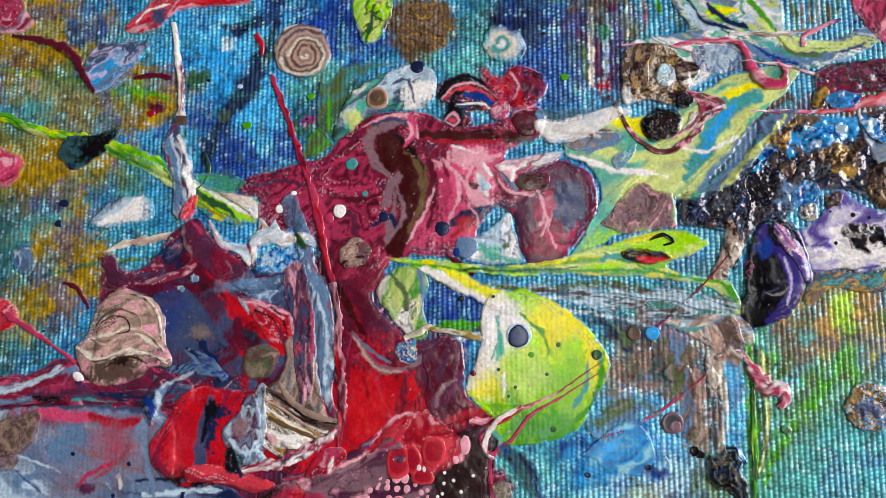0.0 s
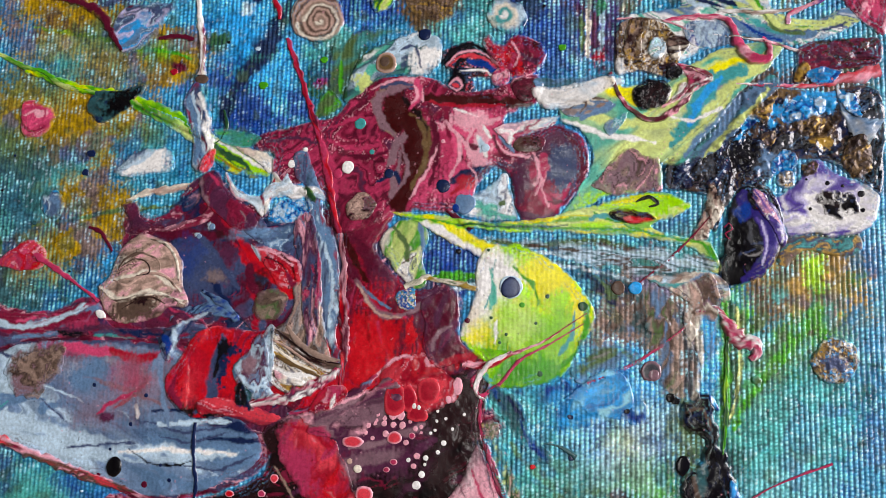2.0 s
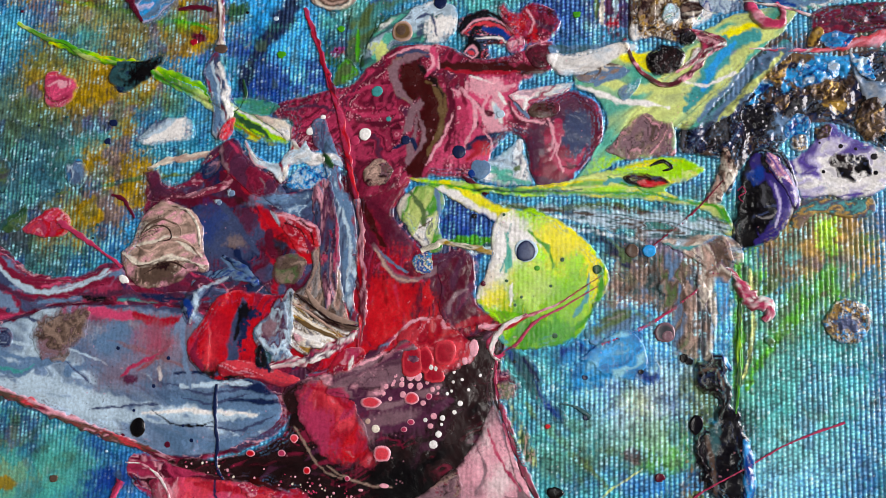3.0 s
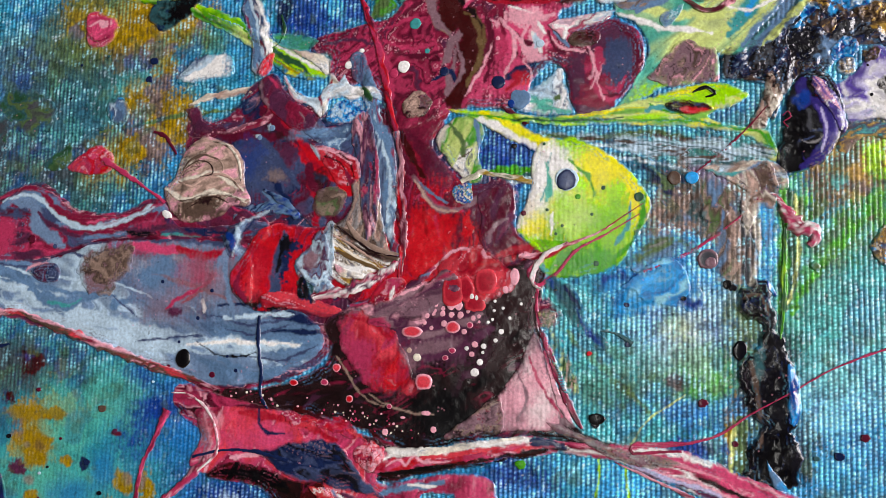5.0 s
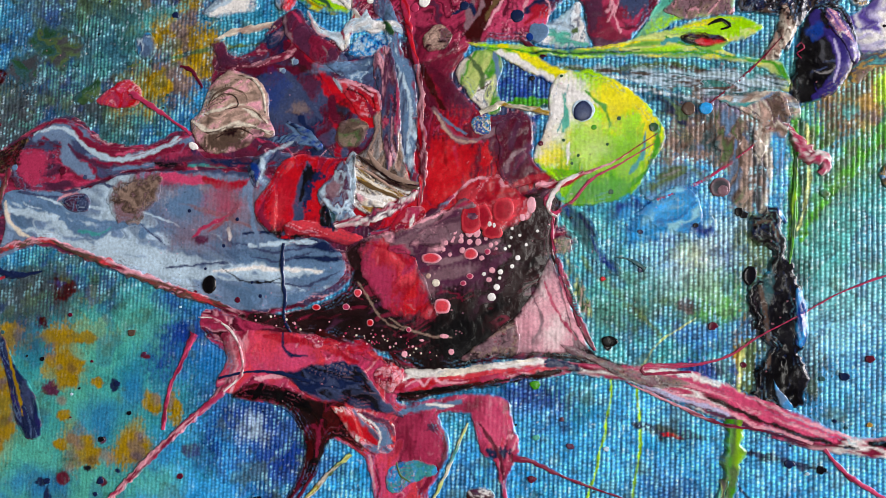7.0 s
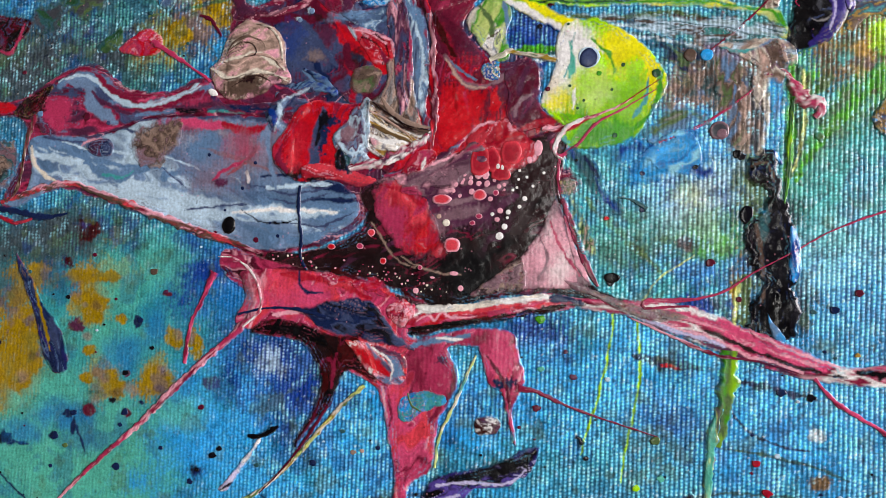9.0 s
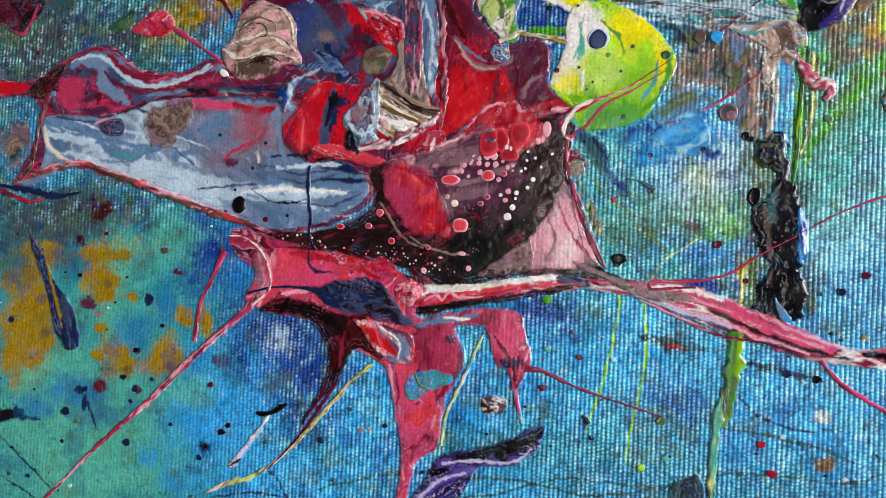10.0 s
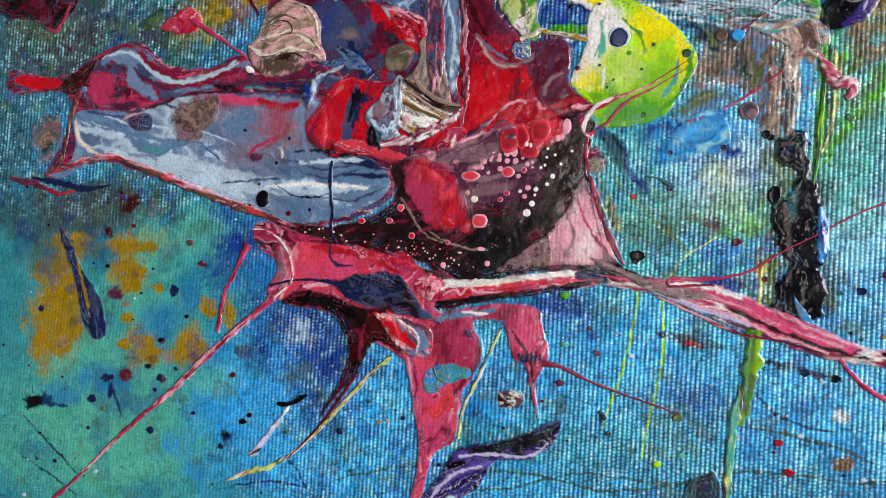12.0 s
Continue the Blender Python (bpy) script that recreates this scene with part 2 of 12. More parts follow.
def to_world(u, v, h):
    return np.c_[u / 1000, FACE - h / 1000, EYE + v / 1000]


# ---- the room: plain walls, floor and ceiling, one tall window ----
def block(name, x0, x1, y0, y1, z0, z1, material):
    c = [(x, y, z) for x in (x0, x1) for y in (y0, y1) for z in (z0, z1)]
    f = [(0, 1, 3, 2), (4, 6, 7, 5), (0, 4, 5, 1), (2, 3, 7, 6), (0, 2, 6, 4), (1, 5, 7, 3)]
    data = bpy.data.meshes.new(name)
    data.from_pydata(c, [], f)
    data.update()
    data.materials.append(material)
    ob = new(name, data)
    tagged(ob, kind="structure")
    return ob


block("wall_south", -2.2, 2.2, FACE + 0.018, FACE + 0.16, 0.0, 2.6, WHITEWASH)
block("wall_west", -2.34, -2.2, -3.14, FACE + 0.16, 0.0, 2.6, WHITEWASH)
block("wall_east", 2.2, 2.34, -0.24, FACE + 0.16, 0.0, 2.6, WHITEWASH)
block("wall_east_2", 2.2, 2.34, -3.14, -1.76, 0.0, 2.6, WHITEWASH)
block("wall_east_3", 2.2, 2.34, -1.76, -0.24, 0.0, 1.24, WHITEWASH)
block("wall_east_4", 2.2, 2.34, -1.76, -0.24, 2.56, 2.6, WHITEWASH)
block("floor", -2.34, 2.34, -3.14, FACE + 0.16, -0.12, 0.0, BOARDS)
block("ceiling", -2.34, 2.34, -3.14, FACE + 0.16, 2.6, 2.72, WHITEWASH)
block("wall_north", -2.2, 0.08, -3.14, -3.0, 0.0, 2.6, WHITEWASH)
block("wall_north_2", 0.26, 2.2, -3.14, -3.0, 0.0, 2.6, WHITEWASH)
block("wall_north_3", 0.08, 0.26, -3.14, -3.0, 2.32, 2.6, WHITEWASH)
block("wall_north_4", 0.08, 0.26, -3.14, -3.0, 0.0, 0.68, WHITEWASH)
block("canvas_stretcher", U0 / 1000, U1 / 1000, FACE + 0.0006, FACE + 0.0178, EYE + V0 / 1000, EYE + V1 / 1000, BOARDS)

# ---- the canvas: ribbed weave, stained and dry-brushed ----
STAINS = []


def stain(*args, **kw):
    STAINS.append(patch(*args, **kw))


def brushed(*args, **kw):
    STAINS.append(vein(*args, **kw))


stain('ochre', -72.8, 47, 10.79, 7.47)
stain('ochre', -72, 25.6, 9.96, 9.13)
stain('ochre', -64.6, 11.1, 6.64, 9.13)
stain('ochre', -54.8, 35.5, 9.13, 4.98)
stain('bronze', -72.4, 41.5, 4.98, 4.15)
stain('teal', -65.6, 36.8, 9.13, 4.98)
stain('sky_blue', -40.2, 41.1, 9.13, 9.13)
stain('deep_blue', -38.9, 29, 9.13, 5.81)
stain('sky_blue', -36.6, 34.9, 4.98, 4.98)
stain('canvas_teal', -58.4, 22.8, 6.64, 4.15)
stain('teal', -72, 15.4, 5.81, 6.64)
stain('sky_blue', -57, 1.3, 4.98, 4.98)
stain('deep_blue', -24.2, 46.5, 7.47, 5.81)
stain('bronze', -12.5, 45.9, 4.98, 4.98)
stain('teal', -4.3, 43.8, 4.98, 4.98)
stain('deep_blue', 3.7, 43.4, 7.47, 9.13)
stain('umber', 10, 43.2, 4.15, 6.64)
stain('plum', 13.1, 43, 4.15, 7.47)
stain('teal', -28.1, 35.4, 4.15, 4.98)
stain('forest', -24.8, 33.6, 4.98, 4.98)
stain('deep_blue', -8.5, 5.1, 4.98, 4.98)
stain('sky_blue', -33.3, 13.2, 4.98, 3.32)
stain('teal', 25.2, 6.4, 13.28, 4.98)
stain('taupe', 21.2, -3.2, 9.13, 7.47)
stain('sky_blue', 15, -13.3, 9.13, 5.81)
stain('teal', 6.3, -15.6, 7.47, 4.98)
stain('gold', 40.5, 1.9, 7.47, 7.47)
stain('teal', 38.4, -8.1, 9.13, 7.47)
stain('grass', 40.7, -5.2, 3.32, 10.79, turn=-35)
stain('sea', 41.4, -15, 8.3, 6.64)
stain('umber', 40.9, 28.2, 10.79, 4.98)
stain('sky_blue', 40.9, 28.2, 4.15, 2.49)
stain('dark_teal', -100.5, 0.3, 13.28, 9.13, soft=0.5)
stain('dark_teal', -78.9, 0.3, 9.13, 4.98, soft=0.5)
stain('dark_teal', -97.7, -32.5, 12.45, 4.98, soft=0.5)
stain('dark_teal', -86.6, -29, 7.47, 4.98, soft=0.5)
stain('ochre', -73.8, 4.2, 4.15, 4.98)
stain('mint', -84.5, -69.6, 18.26, 13.28, soft=0.5)
stain('sea', -75.6, -43.3, 11.62, 9.96, soft=0.5)
stain('ochre', -97.4, -50.7, 5.81, 9.13)
stain('ochre', -82.4, -40.8, 3.32, 4.15)
stain('ochre', -79.1, -54.4, 3.74, 3.32)
stain('ochre', -69.5, -53.6, 3.32, 3.32)
stain('ochre', -93.9, -37.4, 6.64, 2.49)
stain('deep_blue', -81.8, -62.4, 6.64, 4.15, soft=0.6, cover=0.5)
stain('deep_blue', -63.4, -35.9, 5.81, 6.64, soft=0.5)
stain('deep_blue', -51.1, -51.3, 9.96, 9.13, soft=0.5)
stain('sky_blue', -58.4, -63.3, 9.96, 9.96, soft=0.6)
stain('deep_blue', -42.9, -54.4, 6.64, 7.47, soft=0.6)
stain('sky_blue', -32.9, -60.9, 5.81, 9.13, soft=0.6)
stain('sky_blue', -14.9, -52.2, 13.28, 7.47, soft=0.6)
stain('deep_blue', -4.9, -42.6, 4.98, 4.98, soft=0.5)
stain('sky_blue', 9.8, -48.5, 18.26, 9.13, soft=0.6)
stain('sky_blue', 30, -53.6, 16.6, 10.79, soft=0.6)
stain('sky_blue', -28.4, -72.3, 33.2, 4.98, soft=0.6)
stain('sea', 8.8, -26.2, 9.13, 9.13, soft=0.6)
stain('sky_blue', 13.3, -17.4, 7.47, 4.98)
stain('sea', 9.2, -34, 10.79, 4.98, soft=0.6)
stain('sea', 36.5, -22.6, 7.47, 11.62, soft=0.6)
stain('grass', 19.5, -26.6, 4.98, 4.15, soft=0.6)
stain('sky_blue', 36.9, -35, 7.47, 6.64, soft=0.6)
stain('dark_grey', -89, 17.2, 9.96, 9.13, soft=0.5, cover=0.7)
stain('moss', -84.2, 22.9, 7.47, 4.98, soft=0.5, cover=0.6)
stain('dark_teal', -79.2, 12.1, 9.13, 6.64, soft=0.5, cover=0.8)
stain('dark_grey', -83.6, 3.6, 9.96, 4.15, soft=0.5, cover=0.7)
stain('ochre', -66, 26.2, 9.13, 4.57)
stain('ochre', -66.1, 12.9, 4.15, 3.82)
stain('ochre', -70, 5.4, 4.57, 3.32)
stain('ochre', -82.7, -41.4, 3.49, 2.99)
stain('ochre', -79.2, -35.8, 4.98, 2.49)
stain('ochre', -78.2, -30, 1.83, 1.66)
stain('ochre', -62.7, -47.1, 1.16, 2.16)
stain('mint', -72.4, -34.6, 9.13, 4.98, soft=0.6, cover=0.7)
stain('canvas_blue', -57.8, -37.4, 4.98, 4.98, soft=0.6)
stain('deep_blue', -60.8, -34.9, 4.15, 2.16, soft=0.5)
stain('deep_blue', -48.7, -48.7, 5.81, 2.49, soft=0.5)
stain('mint', -77.2, -47.2, 9.13, 4.98, soft=0.6, cover=0.6)
stain('dark_teal', -75.8, -28.5, 4.15, 3.32, soft=0.5)
stain('ochre', -55, 38.2, 4.98, 3.32)
stain('ochre', -69.3, 26.4, 7.47, 4.98)
stain('ochre', -66.2, 44, 5.81, 4.15)
stain('moss', -67.6, 38.7, 4.98, 3.32, cover=0.6)
stain('dark_teal', -63.6, 34.1, 4.98, 3.32, cover=0.7)
stain('slate', -64.5, 46.6, 4.15, 2.16)
stain('navy', -0.3, 45.3, 4.98, 4.98, soft=0.5)
stain('deep_blue', 7.6, 39.1, 4.15, 4.15, soft=0.5)
stain('teal', -6, 40.5, 5.81, 3.32, soft=0.5)
brushed('plum', 0.75, [(12.4, 48.5), (12.4, 43), (11.9, 36.4)])
brushed('cream', 0.58, [(11.3, 47.3), (11.3, 40.6), (11.1, 35.6)])
brushed('plum', 1.0, [(14.5, 48), (14.7, 42.1), (14.7, 37.1)])
brushed('ice', 0.58, [(13.4, 46.4), (13.4, 40.5), (13.1, 35.6)])
brushed('grass', 1.0, [(12.9, 44.7), (13, 42.2)])
brushed('moss', 0.66, [(10.4, 43.1), (10.4, 35.7)])
brushed('cream', 0.58, [(16.4, 47.9), (16.4, 42.9)])
brushed('wine', 0.75, [(17, 47), (17, 42.8)])
brushed('plum', 0.58, [(9.7, 46.5), (9.8, 41.5)])
brushed('grey', 0.66, [(39.9, 46.7), (40, 42.6)])
brushed('umber', 0.66, [(41, 46.6), (41.2, 43.3)])
brushed('ice', 0.58, [(42.1, 46.5), (42, 42.5)])
brushed('umber', 0.66, [(43.4, 46.1), (43.4, 43.2)])
brushed('mint', 0.66, [(44.5, 46.4), (44.5, 43.2)])
brushed('moss', 0.75, [(38.8, 46.7), (39.1, 42.6)])
brushed('grass', 0.75, [(20.7, 47.7), (21, 46)])
brushed('mauve', 0.83, [(18.7, 47.8), (19, 43.6)])
stain('dark_grey', -100.4, -0.7, 16.6, 9.13, cover=0.75, ragged=0.5, soft=0.5)
stain('dark_teal', -79.8, -2.8, 9.13, 3.32, cover=0.8, soft=0.5)
stain('dark_grey', -93.3, -30.3, 12.45, 4.15, cover=0.7, soft=0.5)
stain('moss', -103.1, 3.5, 5.81, 3.32, cover=0.5, soft=0.5)
stain('dark_teal', -110.6, -19.5, 6.64, 16.6, cover=0.8, soft=0.5)
stain('gold', 40.5, 2.3, 6.23, 2.99, weave=1.0, turn=-20)
stain('bronze', 35.5, 0.5, 2.99, 3.32, weave=1.0)
stain('ochre', 43.4, 3.7, 2.49, 4.98, weave=0.8)
stain('bronze', 41.6, -2.4, 1.33, 2.82, weave=1.0)
stain('gold', 44.8, 3.3, 1.33, 4.98, weave=1.2)
stain('umber', 38.5, 3.4, 3.32, 1.16, weave=0.8)
stain('moss', 36.3, -9.5, 2.16, 9.13, turn=-35, weave=0.8, soft=0.6)
stain('grass', 31.2, -8.2, 1.49, 9.96, weave=0.6, soft=0.6, cover=0.8)
stain('grey', 17.6, -20.7, 5.81, 4.98, cover=0.5, weave=0.8, soft=0.5)
stain('grass', 20.2, -26.2, 4.15, 4.15, cover=0.7, weave=0.6, soft=0.5)
stain('moss', 8.1, -28.8, 8.3, 3.32, cover=0.6, weave=0.6, soft=0.5)
stain('moss', 25.4, -20.5, 1.99, 7.47, weave=0.6)
stain('ochre', 23.4, -34.9, 1.0, 4.98, weave=0.6)
stain('ink', 30.7, -23.2, 2.99, 2.99, weave=1.2, cover=0.9, ragged=1.1)
stain('ink', 32.4, -35.2, 2.16, 4.98, weave=1.2, cover=0.9, ragged=1.1)
stain('ink', 25.1, -38.3, 2.82, 1.66, weave=1.0)
stain('ink', 25.3, -28.9, 1.66, 5.81, weave=1.0, ragged=1.0)
stain('canvas_blue', 17.3, -31.8, 5.81, 2.49, soft=0.4)
stain('deep_blue', 19.1, -36.8, 4.98, 1.33, soft=0.4)
stain('deep_blue', -6.6, -41.9, 4.15, 2.16, soft=0.4)
stain('deep_blue', 13.4, -53.3, 4.15, 3.32, soft=0.6, cover=0.6)
stain('ice', -49.2, -49.8, 2.16, 2.16, soft=0.6, cover=0.6, weave=0.9)
brushed('navy', 3.49, [(-35, 51.4), (-35.4, 45.3), (-37.2, 39.2), (-40.8, 34.2), (-43.4, 30), (-44.6, 27.1)])
brushed('navy', 2.16, [(-44, 47.9), (-39.6, 46.3), (-35.3, 48.8)])
brushed('dark_teal', 2.49, [(-27.9, 26.2), (-27.2, 32.9), (-25.7, 37.1)])
brushed('moss', 0.83, [(-3.8, 7.7), (3.8, 7.1), (12.8, 7.6), (20.1, 6.4)])
brushed('umber', 0.66, [(12.8, 7.2), (18.7, 6.4), (23.7, 4.5)])
brushed('dark_teal', 0.75, [(-2.3, 6.6), (5.3, 5), (12.7, 3.5), (19.9, 0.5)])
brushed('ice', 0.5, [(3, 6.2), (12.7, 5.3), (20.1, 4.9), (27.3, 5.6)])
brushed('ice', 0.42, [(5.3, 4.6), (12.7, 3.5), (17.8, 2)])
brushed('umber', 2.49, [(13.4, 1.2), (18.4, -0.3), (21.1, -3.9), (23.1, -8.2)])
brushed('taupe', 3.32, [(19.9, 0.5), (23.2, -5.4), (24.3, -13.2)])
brushed('cream', 1.83, [(26.1, 2.7), (26.6, -2.4), (27.4, -6.8), (26.4, -13.2)])
brushed('dark_grey', 1.16, [(24.1, -1), (25.4, -6.8), (25.7, -13.2)])
brushed('sky_blue', 2.16, [(27.4, 0.5), (28.2, -5.3), (27.8, -13.1)])
brushed('grass', 1.16, [(30.3, 0.5), (30.6, -6.7), (29.6, -17.3)])
brushed('forest', 1.16, [(31.6, -1), (31.5, -8.2), (30.7, -15.9)])
brushed('grass', 1.83, [(42.3, -2.4), (37.8, -7.4), (34.1, -11.7), (30.7, -16.6)])
brushed('moss', 1.33, [(33.4, 0.5), (35.4, -2.4), (30.9, -6.7)])
brushed('grass', 0.83, [(45.2, 0.5), (40, -5.3), (34.7, -12.3)])
brushed('dark_teal', 1.33, [(-11.5, 1.7), (-8.5, 1.1), (-4.2, 1.2)])
brushed('ice', 0.58, [(-11.5, 1.1), (-7.7, 0.5), (-4.2, 1.1)])
brushed('grass', 1.16, [(-10.8, 2.3), (-4.6, 2.2)])
brushed('grass', 0.75, [(-77.9, 41.6), (-72.3, 40.5), (-65.8, 39.5), (-60.3, 37.9), (-54, 36.8), (-50.5, 36.1)])
brushed('moss', 0.58, [(-75, 8.7), (-68, 9.8), (-60.3, 11.4), (-49.2, 12.2)])
brushed('lime', 0.33, [(5.6, -38.5), (4.8, -47.2), (2.7, -56), (1.6, -60.4)])
brushed('lime', 0.33, [(8.9, -36.6), (9.8, -46.8), (8.6, -57.2), (7.7, -64.1)])
brushed('pale_lime', 0.25, [(17.1, -29.3), (11.6, -33.8), (9.3, -37.4)])
brushed('moss', 1.0, [(1, -21.2), (5.4, -25.5), (9.8, -29.6), (12.4, -32.1)])
brushed('dark_teal', 0.42, [(-41.7, -73.7), (-28.6, -69.6), (-10.5, -68.5), (3.4, -69.6), (14.8, -66.7)])
brushed('navy', 0.33, [(21.2, -49.3), (26.2, -55.5), (34, -57.3)])
brushed('dark_teal', 0.42, [(20.8, -57.7), (30.2, -58.5), (39.4, -60.8)])
brushed('dark_teal', 0.33, [(-28.4, -72.3), (-13.9, -71.5), (-1.8, -67.6), (10.8, -67.5), (22.7, -64.2), (38.1, -64.2), (43, -62)])
brushed('navy', 1.33, [(8.9, -45.2), (13.8, -45.7), (19.1, -46.6)])
brushed('red', 0.42, [(12.6, -45.9), (15.9, -46.5)])
brushed('navy', 1.0, [(23.9, -47.6), (29.8, -48.6), (36, -49.8)])
brushed('navy', 0.25, [(-101.6, -69.2), (-94.3, -74.5), (-88.3, -78.8)])
brushed('navy', 0.25, [(-101, -76.4), (-95, -79), (-89.1, -81.9)])
brushed('navy', 0.33, [(-49.7, -71.3), (-47.6, -72.5), (-45.4, -76), (-42.5, -76.6)])
brushed('navy', 0.33, [(-59.5, -76.6), (-52.5, -74.9), (-46.5, -75.2)])
brushed('navy', 0.42, [(-85.2, -60.8), (-82.7, -64.5), (-81.4, -67.3)])
brushed('navy', 0.66, [(-101.8, -66.4), (-97.2, -66.3), (-92.6, -66.6)])
brushed('pale_lime', 0.66, [(23.7, -32.4), (23.2, -39.1)])
brushed('moss', 1.33, [(24.5, -32.3), (24.4, -39)])
stain('bronze', 35.5, -61.6, 1.34, 1.16, ragged=0.7, soft=0.3, weave=0.2)
stain('ice', 35.1, -54.9, 1.15, 1.0, ragged=0.7, soft=0.3, weave=0.2)
stain('ink', -100.1, -66.3, 1.53, 1.33, ragged=0.7, soft=0.3, weave=0.2)
stain('ink', -97.3, -65.6, 1.15, 1.0, ragged=0.7, soft=0.3, weave=0.2)
stain('ink', -81.5, -59.7, 1.43, 1.25, ragged=0.7, soft=0.3, weave=0.2)
stain('ink', -61.3, -68.3, 1.24, 1.08, ragged=0.7, soft=0.3, weave=0.2)
stain('slate', -58.8, -53.8, 1.34, 1.16, ragged=0.7, soft=0.3, weave=0.2)
stain('plum', -84.8, -45.4, 1.34, 1.16, ragged=0.7, soft=0.3, weave=0.2)
stain('oxblood', -83.9, -28.9, 2.29, 1.99, ragged=0.7, soft=0.3, weave=0.2)
stain('oxblood', -87.1, -34.7, 1.24, 1.08, ragged=0.7, soft=0.3, weave=0.2)
stain('umber', 15.9, -27.6, 1.15, 1.0, ragged=0.7, soft=0.3, weave=0.2)
stain('crimson', 12.9, 35.7, 1.0, 0.83, ragged=0.7, soft=0.3, weave=0.2)
stain('wine', -52.6, 34.6, 1.29, 1.08, ragged=0.7, soft=0.3, weave=0.2)
stain('ice', -42.1, 44.2, 1.2, 1.0, ragged=0.7, soft=0.3, weave=0.2)
stain('forest', -46.2, 38.7, 1.99, 1.66, ragged=0.7, soft=0.3, weave=0.2)
stain('ink', -67.5, 19.6, 1.0, 0.83, ragged=0.7, soft=0.3, weave=0.2)
stain('crimson', -29.3, 31.8, 1.0, 0.83, ragged=0.7, soft=0.3, weave=0.2)
stain('steel', -72.2, 38.8, 1.0, 0.83, ragged=0.7, soft=0.3, weave=0.2)

stain('mint', -87.9, -56.0, 7, 3.5, turn=0, ragged=0.5, soft=0.7, weave=0.05, fine=0.6, cover=0.75)
stain('mint', -94.3, -60.5, 4, 3, turn=0, ragged=0.5, soft=0.7, weave=0.05, fine=0.6, cover=0.75)
stain('mint', -77.1, -61.0, 2.6, 3.5, turn=0, ragged=0.5, soft=0.7, weave=0.05, fine=0.6, cover=0.75)
stain('mint', -77.2, -39.6, 4, 3, turn=0, ragged=0.5, soft=0.7, weave=0.05, fine=0.6, cover=0.75)
stain('mint', -79.8, -47.6, 3, 2.4, turn=0, ragged=0.5, soft=0.7, weave=0.05, fine=0.6, cover=0.75)
stain('mint', -65.1, -59.1, 4, 3, turn=0, ragged=0.5, soft=0.7, weave=0.05, fine=0.6, cover=0.75)
stain('canvas_blue', -75.8, -50.2, 3.2, 3, turn=0, ragged=0.5, soft=0.7, weave=0.05, fine=0.6, cover=0.7)
stain('canvas_blue', -86.4, -60.8, 5, 2.2, turn=0, ragged=0.5, soft=0.7, weave=0.05, fine=0.6, cover=0.7)
stain('canvas_blue', -70.3, -45.0, 2.6, 4, turn=0, ragged=0.5, soft=0.7, weave=0.05, fine=0.6, cover=0.7)
stain('canvas_blue', -93.9, -64.4, 4, 2, turn=0, ragged=0.5, soft=0.7, weave=0.05, fine=0.6, cover=0.7)
stain('ochre', -95.5, -46.6, 4.6, 4, turn=0, ragged=0.5, soft=0.2, weave=0.05, fine=0.6)
stain('ochre', -93.9, -51.0, 3.4, 3.2, turn=0, ragged=0.5, soft=0.2, weave=0.05, fine=0.6)
stain('ochre', -95.3, -55.6, 2.4, 2.8, turn=0, ragged=0.5, soft=0.2, weave=0.05, fine=0.6)
stain('ochre', -81.9, -42.3, 2.7, 3.2, turn=0, ragged=0.5, soft=0.2, weave=0.05, fine=0.6)
stain('ochre', -84.2, -40.9, 2, 1.2, turn=0, ragged=0.5, soft=0.2, weave=0.05, fine=0.6)
stain('ochre', -69.1, -54.1, 2.9, 2.6, turn=0, ragged=0.5, soft=0.2, weave=0.05, fine=0.6)
stain('ochre', -78.8, -53.4, 2.6, 0.9, turn=0, ragged=0.5, soft=0.2, weave=0.05, fine=0.6)
stain('ochre', -76.1, -56.1, 1.3, 2, turn=0, ragged=0.5, soft=0.2, weave=0.05, fine=0.6)
stain('ochre', -82.3, -54.4, 1.1, 1.0, turn=0, ragged=0.5, soft=0.2, weave=0.05, fine=0.6)
stain('ochre', -81.8, -49.7, 1.3, 0.9, turn=0, ragged=0.5, soft=0.2, weave=0.05, fine=0.6)
stain('ochre', -76.5, -44.0, 1.0, 0.9, turn=0, ragged=0.5, soft=0.2, weave=0.05, fine=0.6)
stain('ochre', -62.0, -48.1, 0.9, 1.9, turn=0, ragged=0.5, soft=0.2, weave=0.05, fine=0.6)
stain('ochre', -83.9, -36.9, 4.2, 1.2, turn=0, ragged=0.5, soft=0.2, weave=0.05, fine=0.6)
stain('ochre', -96.5, -40.6, 2.4, 2, turn=0, ragged=0.5, soft=0.2, weave=0.05, fine=0.6)
stain('ochre', -66.5, -46.7, 1.6, 2, turn=0, ragged=0.5, soft=0.2, weave=0.05, fine=0.6)
stain('ochre', -79.0, -36.7, 2, 1.0, turn=0, ragged=0.5, soft=0.2, weave=0.05, fine=0.6)
stain('bronze', -81.3, -41.8, 1.0, 0.8, turn=0, ragged=0.5, soft=0.5, weave=0.05, fine=0.6, cover=0.7)
stain('bronze', -93.8, -45.5, 1.0, 0.8, turn=0, ragged=0.5, soft=0.5, weave=0.05, fine=0.6, cover=0.7)
stain('bronze', -68.5, -55.5, 1.0, 0.8, turn=0, ragged=0.5, soft=0.5, weave=0.05, fine=0.6, cover=0.7)
stain('bronze', -76.4, -56.6, 1.0, 0.8, turn=0, ragged=0.5, soft=0.5, weave=0.05, fine=0.6, cover=0.7)
